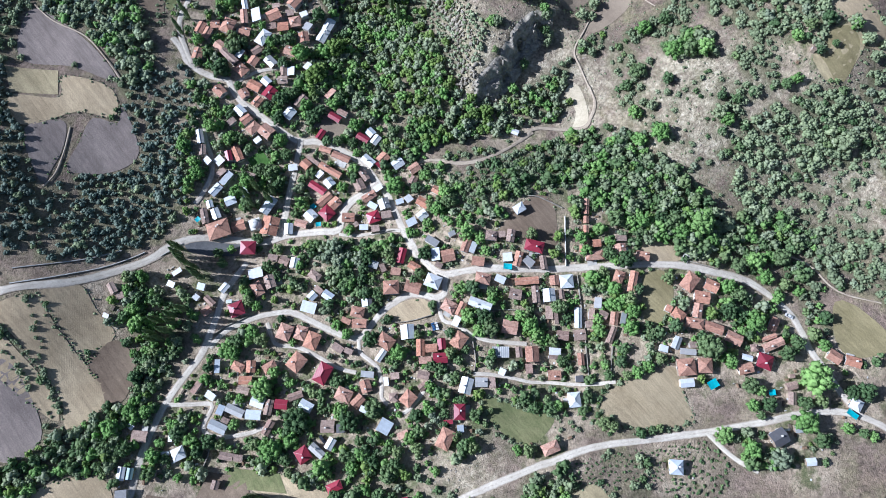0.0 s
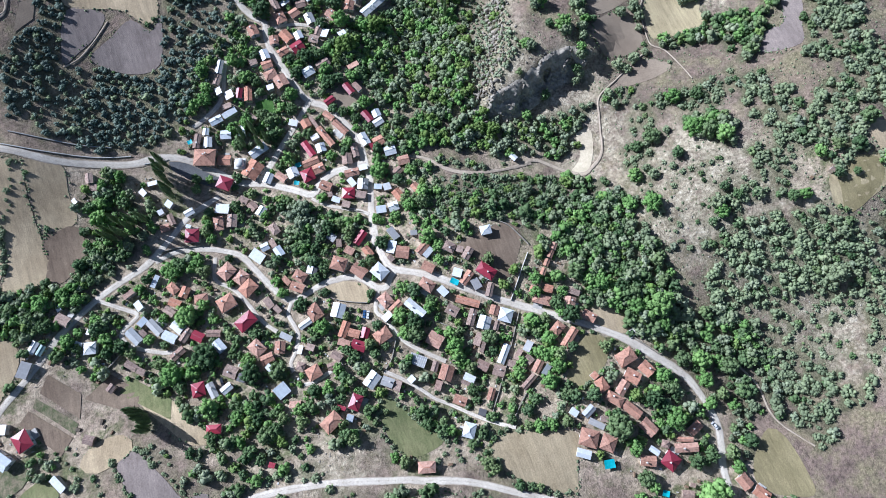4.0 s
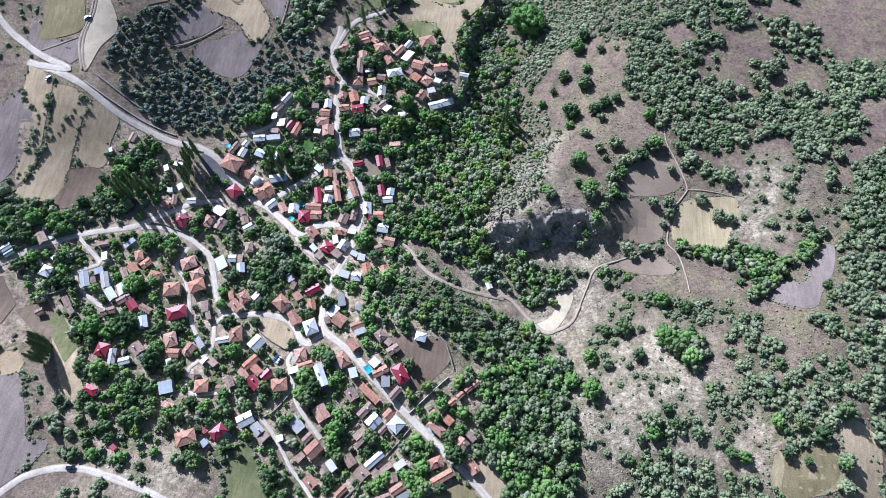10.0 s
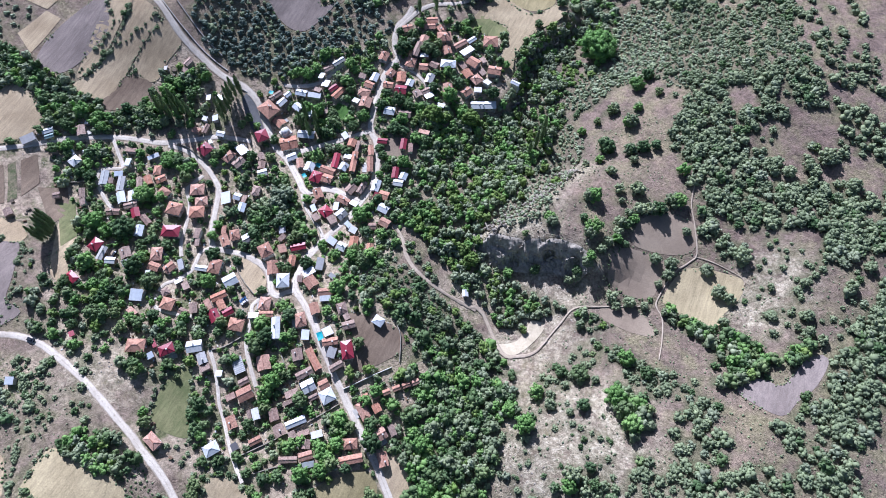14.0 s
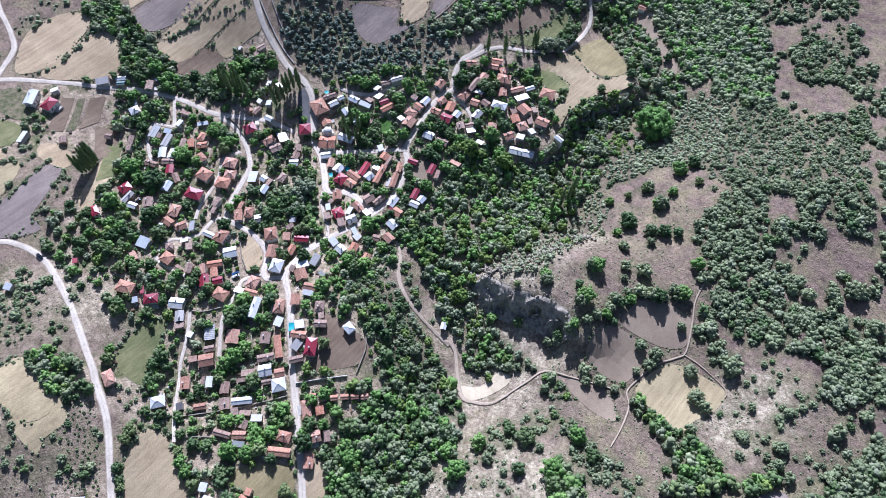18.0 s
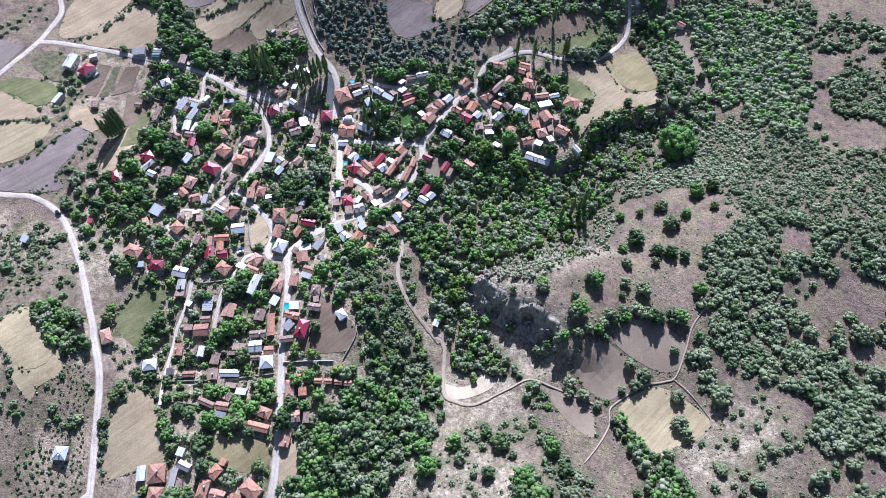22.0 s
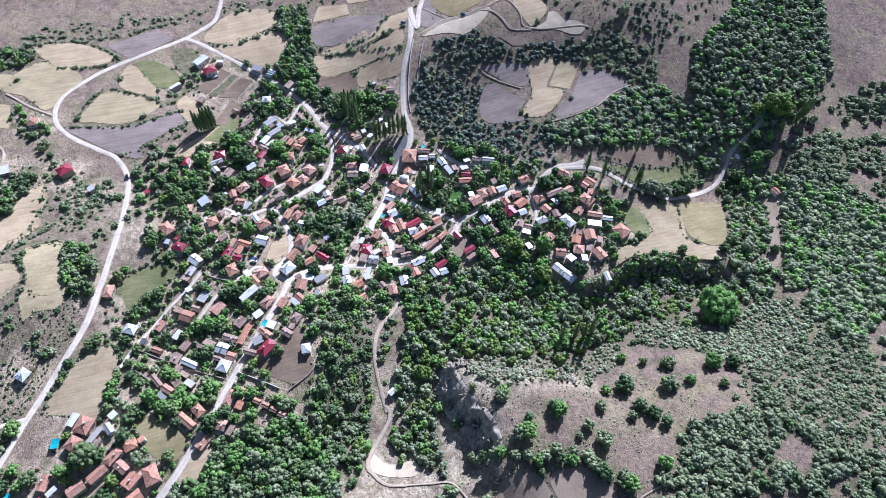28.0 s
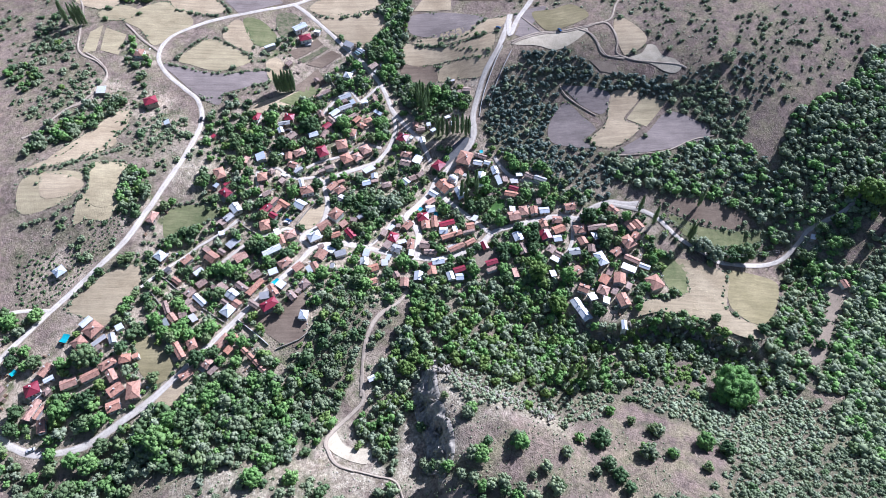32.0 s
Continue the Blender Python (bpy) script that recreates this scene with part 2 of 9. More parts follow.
earth_material()
crop_material("tan", (0.335, 0.26, 0.165), (0.47, 0.375, 0.245), 1.0, 35)
crop_material("hay", (0.305, 0.25, 0.15), (0.43, 0.36, 0.22), 1.3, 70)
crop_material("fallow", (0.195, 0.165, 0.085), (0.29, 0.245, 0.135), 1.2, 30)
crop_material("dry", (0.215, 0.168, 0.124), (0.305, 0.246, 0.18), 0, 0)
crop_material("loam", (0.258, 0.205, 0.128), (0.36, 0.295, 0.192), 1.0, -35)
crop_material("plough", (0.195, 0.16, 0.142), (0.285, 0.238, 0.21), 0.9, -20)
crop_material("brown", (0.16, 0.118, 0.085), (0.235, 0.18, 0.13), 1.4, 10)
crop_material("olive", (0.125, 0.142, 0.062), (0.225, 0.218, 0.108), 1.4, 20, 0.12)
crop_material("grass", (0.055, 0.12, 0.03), (0.095, 0.18, 0.045), 1.0, 60, 0.2)
crop_material("garden", (0.07, 0.095, 0.04), (0.23, 0.19, 0.13), 3.0, 40, 0.4)
crop_material("pale", (0.42, 0.355, 0.25), (0.60, 0.52, 0.38), 0, 0, 0.12)
crop_material("asphalt", (0.10, 0.10, 0.105), (0.16, 0.16, 0.16), 0, 0, 0.1)
way_material("gravel", (0.45, 0.395, 0.325), (0.66, 0.60, 0.505), (0.36, 0.30, 0.235))
way_material("dirt", (0.31, 0.25, 0.185), (0.47, 0.395, 0.30), (0.25, 0.205, 0.165))
tile_material("tile_orange", ((0.53, 0.255, 0.165), (0.59, 0.335, 0.235), (0.43, 0.235, 0.168), (0.62, 0.40, 0.305)))
tile_material("tile_brown", ((0.34, 0.225, 0.18), (0.43, 0.31, 0.25), (0.30, 0.22, 0.185), (0.50, 0.37, 0.30)))
sheet_material("sheet_red", ((0.30, 0.028, 0.05), (0.23, 0.03, 0.05), (0.36, 0.035, 0.06)), 0.42, 0, 0.15)
sheet_material("sheet_white", ((0.62, 0.66, 0.69), (0.70, 0.70, 0.68), (0.54, 0.60, 0.66), (0.74, 0.75, 0.74)), 0.4, 0.0, 0.3)
sheet_material("sheet_grey", ((0.36, 0.36, 0.36), (0.46, 0.44, 0.42), (0.40, 0.43, 0.45)), 0.45, 0.1, 0.55)
sheet_material("sheet_dark", ((0.09, 0.09, 0.10), (0.13, 0.125, 0.13)), 0.5, 0, 0.3)
sheet_material("sheet_teal", ((0.16, 0.25, 0.25), (0.18, 0.27, 0.26)), 0.5, 0, 0.3)
plain_material("render_white", (0.66, 0.63, 0.58), (0.80, 0.78, 0.73))
plain_material("render_cream", (0.58, 0.50, 0.38), (0.70, 0.62, 0.49))
plain_material("mud_wall", (0.30, 0.235, 0.175), (0.41, 0.335, 0.26))
plain_material("block_wall", (0.36, 0.335, 0.31), (0.48, 0.45, 0.42))
plain_material("concrete", (0.42, 0.40, 0.37), (0.56, 0.54, 0.50))
plain_material("timber", (0.16, 0.105, 0.065), (0.27, 0.185, 0.12))
plain_material("bark", (0.09, 0.07, 0.05), (0.17, 0.14, 0.11))
plain_material("frame_white", (0.70, 0.70, 0.68), (0.80, 0.80, 0.78), 0.5)
plain_material("glass", (0.02, 0.025, 0.03), (0.04, 0.05, 0.055), 0.08, 0, 1, 0.6, 0.1)
plain_material("tarp_blue", (0.03, 0.36, 0.42), (0.05, 0.47, 0.54), 0.5, 0, 0.8)
plain_material("rubber", (0.02, 0.02, 0.02), (0.035, 0.035, 0.035), 0.8)
plain_material("car_dark", (0.03, 0.035, 0.05), (0.04, 0.045, 0.06), 0.25, 0.2, 0.5, 0.6)
plain_material("car_white", (0.72, 0.72, 0.72), (0.78, 0.78, 0.78), 0.25, 0.0, 0.5, 0.6)
plain_material("car_blue", (0.05, 0.12, 0.28), (0.06, 0.15, 0.33), 0.25, 0.1, 0.5, 0.6)
plain_material("rock", (0.20, 0.18, 0.155), (0.47, 0.425, 0.345), 0.95, 0, 0.45)
leaf_material("leaf_dark", ((0.094, 0.154, 0.069), (0.158, 0.229, 0.099), (0.123, 0.190, 0.091), (0.215, 0.276, 0.124)))
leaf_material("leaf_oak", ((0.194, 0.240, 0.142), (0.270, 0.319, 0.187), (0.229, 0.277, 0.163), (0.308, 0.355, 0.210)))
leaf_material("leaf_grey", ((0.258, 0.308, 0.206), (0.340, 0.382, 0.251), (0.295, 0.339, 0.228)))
leaf_material("leaf_grove", ((0.109, 0.144, 0.122), (0.154, 0.194, 0.163), (0.206, 0.250, 0.200)))
leaf_material("leaf_bright", ((0.167, 0.260, 0.069), (0.231, 0.319, 0.094), (0.193, 0.279, 0.094)))
leaf_material("leaf_poplar", ((0.130, 0.196, 0.094), (0.178, 0.241, 0.119), (0.154, 0.218, 0.106)))
leaf_material("leaf_plane", ((0.175, 0.31, 0.095), (0.245, 0.385, 0.13)))

# ---- the lie of the land: a level of 4 m with these rises and hollows (x, y, reach, height) ----
HILLS = []


def hill(x, y, reach, height):
    HILLS.append((x, y, reach, height))


hill(270, 70, 100, 20)
hill(-30, 130, 100, -11)
hill(-300, -200, 150, 13.4)
hill(-300, 280, 100, 13.9)
hill(-60, 340, 100, -16.9)
hill(210, 310, 100, 7.6)
hill(-180, 40, 100, -8)
hill(-240, 460, 100, 17.2)
hill(300, -110, 100, 12.1)
hill(60, 10, 28, -5.1)
hill(150, -20, 42, 6.2)
hill(-420, 100, 100, 7.2)
hill(-90, -260, 100, 11.4)
hill(90, -110, 65, -5.9)
hill(60, 100, 28, 8.8)
hill(-30, 10, 28, 4.4)
hill(-60, 310, 28, -7.7)
hill(-90, 520, 100, -9.6)
hill(30, 310, 65, -4.5)
hill(120, 520, 100, 9.4)
hill(120, 220, 42, 6)
hill(330, 250, 100, 14)
hill(-420, 370, 100, 7.6)
hill(-150, 220, 65, 4.2)
hill(120, 70, 42, -3.6)
hill(-420, -230, 100, 13)
hill(-60, -80, 28, -5.7)
hill(120, -80, 28, -3.6)
hill(-180, 340, 42, 4.2)
hill(30, 250, 28, -5.6)
hill(-240, 130, 28, 9.6)
hill(-150, -110, 65, 2.1)
hill(60, 40, 28, -6.2)
hill(180, -20, 42, 6.3)
hill(-60, 340, 28, -7.1)
hill(-240, 190, 28, 3.7)
hill(150, 250, 42, 5)
hill(-90, -140, 28, 5.8)
hill(-120, 250, 28, 5.5)
hill(0, 130, 28, -6.9)
hill(-120, 100, 28, -6.5)
hill(-30, -140, 28, -5.3)
hill(-360, 100, 28, -2.6)
hill(30, 190, 42, -1.7)
hill(30, 40, 28, -7.2)
hill(-90, -20, 42, -2.7)
hill(330, 10, 65, 5.3)
hill(90, -110, 42, -5.7)
hill(-30, -50, 28, -3.3)
hill(0, 10, 28, 4.6)
hill(-420, 220, 100, 10.1)
hill(-210, 310, 65, 6)
hill(90, 130, 28, 4.1)
hill(30, 100, 28, 4.8)
hill(-210, -50, 28, 6.2)
hill(-210, -20, 28, -4.4)
hill(-60, 130, 28, 3.1)
hill(0, -110, 28, 3.2)
hill(180, -140, 28, 3.2)
hill(-60, 310, 42, -7.9)
hill(-30, 460, 65, -5.1)
hill(-180, 250, 28, -5.7)
hill(-180, 160, 28, -4.4)
hill(120, 10, 28, 3.3)
hill(180, 130, 28, 3.8)
hill(150, 100, 28, -4)
hill(-390, 460, 150, 14.9)
hill(180, -50, 28, 5.7)
hill(210, 10, 42, 3.2)
hill(150, -110, 28, -3.8)
hill(-240, 70, 28, -4)
hill(-270, 40, 28, 3.8)
hill(150, 400, 28, 2.1)
hill(-420, -50, 100, 5.6)
hill(240, -80, 28, -2.4)
hill(30, 250, 42, -5.2)
hill(-210, 280, 28, 3.4)
hill(30, 160, 28, -4.2)
hill(150, 250, 28, 4.4)
hill(-120, -80, 28, 2.3)
hill(0, 160, 28, -3.4)
hill(-240, 220, 28, 4.5)
hill(-150, -260, 100, 8)
hill(-270, -50, 28, 2)
hill(-50, 365, 34, 9)

SCARPS = []


def scarp(height, steep, reach, *edge):
    """A cliff along edge, the high ground on its left."""
    SCARPS.append((height, steep, reach, curve_through(edge, 3.0)))


def curve_through(pts, step, closed=False):
    """Points every step metres or so on a smooth curve through pts."""
    p = [np.array(q, float) for q in pts]
    n = len(p)
    out = []
    for i in range(n if closed else n - 1):
        a, b, c, d = (p[(i - 1) % n], p[i], p[(i + 1) % n], p[(i + 2) % n]) if closed else (p[max(i - 1, 0)], p[i], p[i + 1], p[min(i + 2, n - 1)])
        k = max(1, int(round(np.linalg.norm(c - b) / step)))
        for j in range(k):
            t = j / k
            out.append(0.5 * (2 * b + (c - a) * t + (2 * a - 5 * b + 4 * c - d) * t * t + (3 * b - a - 3 * c + d) * t ** 3))
    if not closed:
        out.append(p[-1])
    return np.array(out)


scarp(6.0, 3.6, 22, (52, 144), (42, 118), (33, 98), (22, 84), (21, 76), (33, 75), (48, 78), (60, 82), (72, 83), (82, 78))
scarp(5.0, 2.6, 22, (-6, 181), (-5, 192), (-8, 206), (-7, 222), (-5, 238), (2, 255), (7, 272))





def land(x, y):
    """Height of the ground."""
    x, y = np.asarray(x, float), np.asarray(y, float)
    z = np.full(np.broadcast(x, y).shape, 4.0)
    for hx, hy, r, a in HILLS:
        z += a * np.exp(-((x - hx) ** 2 + (y - hy) ** 2) / (2 * r * r))
    for height, steep, reach, e in SCARPS:
        lo, hi = e.min(0) - 4 * reach, e.max(0) + 4 * reach
        near = (x > lo[0]) & (x < hi[0]) & (y > lo[1]) & (y < hi[1])
        if near.any():
            px, py = (x[near], y[near]) if near.ndim else (x[None], y[None])
            d2 = (px[:, None] - e[:, 0]) ** 2 + (py[:, None] - e[:, 1]) ** 2
            k = d2.argmin(1)
            t = np.gradient(e, axis=0)[k]
            side = t[:, 0] * (py - e[k, 1]) - t[:, 1] * (px - e[k, 0])
            t_len = np.hypot(t[:, 0], t[:, 1]) + 1e-9
            across = side / t_len
            far_off = np.sqrt(d2.min(1))
            end = np.clip((far_off - np.abs(across)) / 6.0, 0, 1)
            step = height * np.tanh(across / steep) * np.exp(-(far_off / reach) ** 2) * (1 - end)
            if near.ndim:
                z[near] += step
            else:
                z += step[0]
    far = np.maximum(0, np.hypot(x + 60, y - 120) - 480)
    z += 0.10 * far * (0.6 + 0.4 * np.sin(x / 170 + 1) * np.cos(y / 210))
    return z


def level(x, y):
    return float(land(x, y))


# ---- what each metre of ground bears: 0 free, 1 field, 2 road, 3 building ----
X0, Y0, NX, NY = -560, -460, 1060, 1260
BEARS = np.zeros((NX, NY), np.int8)


def inside(px, py, poly):
    poly = np.asarray(poly, float)
    hit = np.zeros(np.broadcast(px, py).shape, bool)
    x1, y1 = poly[-1]
    for x2, y2 in poly:
        with np.errstate(divide="ignore", invalid="ignore"):
            cross = ((y1 > py) != (y2 > py)) & (px < (x2 - x1) * (py - y1) / (y2 - y1 + 1e-12) + x1)
        hit ^= cross
        x1, y1 = x2, y2
    return hit


def stamp(poly, value):
    poly = np.asarray(poly, float)
    a, b = np.floor(poly.min(0)).astype(int) - 1, np.ceil(poly.max(0)).astype(int) + 2
    a = np.clip(a, (X0, Y0), (X0 + NX - 2, Y0 + NY - 2))
    b = np.clip(b, (X0 + 1, Y0 + 1), (X0 + NX, Y0 + NY))
    gx, gy = np.meshgrid(np.arange(a[0], b[0]) + 0.5, np.arange(a[1], b[1]) + 0.5, indexing="ij")
    cells = BEARS[a[0] - X0:b[0] - X0, a[1] - Y0:b[1] - Y0]
    cells[inside(gx, gy, poly)] = value


def bears(x, y):
    i, j = np.floor(np.asarray(x) - X0).astype(int), np.floor(np.asarray(y) - Y0).astype(int)
    return BEARS[np.clip(i, 0, NX - 1), np.clip(j, 0, NY - 1)]


def mesh_of(name, verts, faces, material, smooth=False):
    me = bpy.data.meshes.new(name)
    me.from_pydata([tuple(v) for v in verts], [], faces)
    me.materials.append(MATS[material])
    if smooth:
        me.polygons.foreach_set("use_smooth", [True] * len(me.polygons))
    me.update()
    return me


def part(name, bm, material, parent, label=""):
    """Links a bmesh (or ready mesh data) as one mesh object under a thing or a part."""
    if isinstance(bm, bpy.types.Mesh):
        me = bm
    else:
        me = bpy.data.meshes.new(name)
        bm.to_mesh(me)
        bm.free()
        me.materials.append(MATS[material])
    ob = new(name, me)
    ob.parent = parent
    return tagged(ob, label)


# ---- roads, lanes and tracks ----
WAYS = []


def strip(kind, width, pts, material, label):
    c = curve_through(pts, 2.5)
    d = np.gradient(c, axis=0)
    d /= np.linalg.norm(d, axis=1)[:, None] + 1e-9
    n = np.stack([-d[:, 1], d[:, 0]], 1)
    lift = 0.22 + 0.013 * len(WAYS)
    rng = np.random.default_rng(len(WAYS))
    k = len(c)
    wob = np.convolve(rng.normal(0, 1, k + 8), np.ones(5) / 5, "same")[4:-4]
    wob2 = np.convolve(rng.normal(0, 1, k + 8), np.ones(5) / 5, "same")[4:-4]
    half = width * (0.41 if kind == "road" else 0.28)
    lanes = [c + n * (half * (1 + (0.22 if kind == "road" else 0.5) * wob))[:, None], c + n * half * 0.5, c, c - n * half * 0.5, c - n * (half * (1 + (0.22 if kind == "road" else 0.5) * wob2))[:, None]]
    verts, faces = [], []
    for j, l in enumerate(lanes):
        z = land(l[:, 0], l[:, 1]) + lift - (0.16 if j in (0, 4) else 0.0) + (0.05 if j == 2 else 0)
        verts += [(x, y, q) for (x, y), q in zip(l, z)]
    for j in range(4):
        faces += [(j * k + i, (j + 1) * k + i, (j + 1) * k + i + 1, j * k + i + 1) for i in range(k - 1)]
    me = mesh_of(kind, verts, faces, material, True)
    me.attributes.new("worn", "FLOAT", "POINT").data.foreach_set("value", np.repeat(np.array((0.1, 0.95, 0.5, 0.95, 0.1), np.float32), k))
    ob = new(kind, me)
    tagged(ob, label, kind, kind="structure")
    WAYS.append(ob)
    m = half + 1.0
    for i in range(k - 1):
        stamp((c[i] + n[i] * m - d[i], c[i] - n[i] * m - d[i], c[i + 1] - n[i + 1] * m + d[i + 1], c[i + 1] + n[i + 1] * m + d[i + 1]), 2)


def road(width, *pts):
    strip("road", width, pts, "gravel", "pale dusty gravel village road with uneven verges")


def track(width, *pts):
    strip("track", width, pts, "dirt", "beige dirt track worn into dry ground")


def clearing(*pts):
    """Bare ground that nothing grows on."""
    stamp(pts, 1)


FIELD_LABELS = {
    "tan": "harvested pale tan stubble field with drill rows", "hay": "golden straw-coloured mown field", "fallow": "fallow field of yellowed grass", "loam": "harvested brown-beige loam field", "dry": "dry bare grazing plot of brown grass",
    "plough": "ploughed mauve-grey field with fine furrows", "brown": "dark brown turned earth plot", "olive": "dull olive-green grass field",
    "grass": "bright green irrigated vegetable plot", "garden": "vegetable garden with planted rows", "pale": "bare pale stony excavated ground",
    "asphalt": "grey paved village square"}
FIELDS, OUTLINES = [], []


def field(kind, *pts):
    c = curve_through(pts, 4.0, True) if kind not in ("asphalt", "grass") and len(pts) > 4 else np.array(pts, float)
    bm = bmesh.new()
    f = bm.faces.new([bm.verts.new((x, y, 0)) for x, y in c])
    if f.normal.z < 0:
        f.normal_flip()
    bmesh.ops.triangulate(bm, faces=bm.faces[:])
    for axis in (0, 1):
        lo, hi = c[:, axis].min(), c[:, axis].max()
        q = lo + 5
        while q < hi:
            no = (1, 0, 0) if axis == 0 else (0, 1, 0)
            bmesh.ops.bisect_plane(bm, geom=bm.verts[:] + bm.edges[:] + bm.faces[:], plane_co=[q * v for v in no], plane_no=no)
            q += 5
    lift = 0.10 + 0.0022 * len(FIELDS)
    xy = np.array([v.co[:2] for v in bm.verts])
    for v, z in zip(bm.verts, land(xy[:, 0], xy[:, 1])):
        v.co.z = z + lift
    bmesh.ops.recalc_face_normals(bm, faces=bm.faces[:])
    me = bpy.data.meshes.new("field")
    bm.to_mesh(me)
    bm.free()
    if len(me.polygons) and me.polygons[0].normal.z < 0:
        me.flip_normals()
    me.materials.append(MATS[kind])
    ob = tagged(new("square" if kind == "asphalt" else "field", me), FIELD_LABELS[kind], "field" if kind != "asphalt" else "square", kind="structure")
    FIELDS.append(ob)
    if kind not in ("asphalt", "pale", "garden", "fallow") and len(pts) > 4:
        OUTLINES.append(c)
    stamp(c, 1)


field("olive", (-90, -56), (-82, -68), (-75, -79), (-68, -89), (-78, -92), (-88, -90), (-93, -80), (-94, -65))
field("loam", (-38, -97), (-19, -102), (-6, -108), (-6, -114), (-12, -124), (-18, -135), (-37, -123), (-47, -109), (-47, -99))
field("fallow", (18, -65), (29, -73), (21, -84), (7, -89), (0, -84))
field("fallow", (88, -141), (94, -148), (95, -166), (92, -176), (75, -169), (69, -160), (75, -150))
field("grass", (-107, 130), (-97, 129), (-97, 119), (-102, 119), (-107, 124))
field("tan", (-169, -135), (-160, -130), (-154, -141), (-138, -132), (-128, -139), (-120, -150), (-110, -174), (-110, -181), (-125, -161), (-143, -152), (-162, -143))
field("hay", (-114, -144), (-119, -133), (-117, -120), (-106, -124), (-94, -119), (-76, -122), (-74, -135), (-70, -141), (-88, -141), (-101, -138))
field("hay", (-102, -179), (-109, -154), (-103, -141), (-85, -149), (-76, -173))
field("tan", (29, -52), (38, -57), (43, -65), (40, -72), (30, -66), (23, -60))
field("hay", (162, -35), (172, -38), (187, -32), (189, -47), (172, -54), (161, -53))
field("tan", (190, -16), (207, -26), (204, -59), (194, -52), (191, -35))
field("tan", (-101, 8), (-89, 6), (-80, 0), (-80, -7), (-86, -9), (-101, 1))
field("asphalt", (-163, 110), (-152, 105), (-141, 95), (-131, 83), (-135, 80), (-146, 87), (-156, 95), (-163, 103))
field("garden", (-69, -44), (-53, -55), (-57, -61), (-73, -52))
field("brown", (-29, 1), (1, 6), (8, -4), (-10, -26), (-15, -12))
field("tan", (-205, -20), (-194, -19), (-185, -31), (-174, -49), (-184, -49), (-195, -35))
field("dry", (-69, 113), (-53, 124), (-42, 119), (-45, 109), (-58, 106))

field("hay", (128, 100), (135, 106), (149, 108), (160, 106), (159, 92), (155, 85), (155, 76), (146, 75), (128, 78), (124, 83))
field("dry", (100, 124), (112, 131), (127, 130), (131, 116), (121, 108), (99, 104), (97, 114))
field("dry", (98, 101), (119, 103), (120, 94), (117, 78), (96, 77), (90, 92))
field("dry", (98, 69), (116, 69), (126, 59), (114, 56), (97, 59))
field("plough", (196, 75), (204, 77), (201, 61), (194, 49), (188, 39), (169, 43), (170, 52), (181, 55), (187, 55))
field("fallow", (166, -35), (175, -30), (187, -35), (186, -46), (172, -55), (164, -55), (165, -43))
field("tan", (189, -48), (206, -34), (203, -81), (197, -82), (195, -62))
field("loam", (-57, 237), (-49, 272), (-22, 264), (-10, 279), (0, 279), (-2, 265), (-12, 248), (-15, 235), (-17, 218), (-13, 202), (-16, 200), (-26, 215), (-30, 237), (-47, 242))
field("olive", (-58, 226), (-53, 242), (-32, 240), (-35, 228), (-51, 226))
field("fallow", (-53, 275), (-48, 308), (-20, 294), (-11, 280), (-23, 267), (-41, 270))
field("dry", (-40, 338), (-33, 342), (15, 309), (13, 302), (-14, 323))
field("brown", (-97, 230), (-100, 254), (-97, 283), (-91, 299), (-83, 284), (-83, 258), (-90, 239))
field("olive", (-88, 238), (-81, 260), (-82, 285), (-84, 310), (-78, 307), (-72, 285), (-69, 258), (-76, 245))
field("plough", (-201, 180), (-191, 212), (-173, 206), (-181, 193), (-192, 185))
field("tan", (-191, 215), (-187, 235), (-167, 220), (-159, 231), (-142, 209), (-150, 193), (-165, 207))
field("hay", (-186, 237), (-180, 253), (-159, 235), (-167, 222))
field("plough", (-171, 252), (-161, 270), (-147, 277), (-136, 240), (-137, 211), (-152, 233))
field("plough", (-187, 180), (-173, 191), (-160, 199), (-151, 189), (-143, 196), (-152, 168), (-170, 167))
field("tan", (-254, 131), (-234, 126), (-235, 104), (-236, 88), (-235, 74), (-240, 60), (-259, 60), (-254, 75), (-253, 96), (-252, 115))
field("tan", (-232, 125), (-215, 119), (-216, 103), (-217, 87), (-234, 87), (-233, 107))
field("brown", (-235, 84), (-218, 85), (-217, 69), (-230, 57), (-239, 58), (-236, 71))
field("tan", (-276, 143), (-261, 136), (-256, 129), (-255, 105), (-255, 84), (-262, 69))
field("plough", (-278, 150), (-284, 175), (-264, 163), (-255, 156), (-268, 150))
field("plough", (-288, 65), (-291, 93), (-278, 124), (-262, 107), (-263, 89), (-270, 64))
field("tan", (-294, 67), (-311, 76), (-306, 99), (-294, 98))
field("hay", (-226, -111), (-245, -100), (-252, -89), (-235, -62), (-227, -57), (-215, -78), (-222, -102))
field("plough", (-221, -119), (-212, -78), (-219, -46), (-211, -41), (-198, -60), (-192, -71), (-181, -73), (-187, -87), (-207, -108))
field("tan", (-267, -82), (-277, -73), (-254, -60), (-239, -59), (-245, -72), (-254, -82))
field("olive", (-277, -70), (-278, -57), (-261, -42), (-250, -42), (-248, -57))
field("tan", (-297, -19), (-323, 6), (-319, 36), (-301, 40), (-288, 4))
field("tan", (-286, -9), (-292, 38), (-277, 43), (-257, 30), (-261, 12))
field("hay", (-272, -162), (-294, -134), (-272, -108), (-252, -121), (-241, -132), (-258, -145))
field("tan", (-311, -139), (-310, -110), (-289, -85), (-283, -94), (-285, -122))
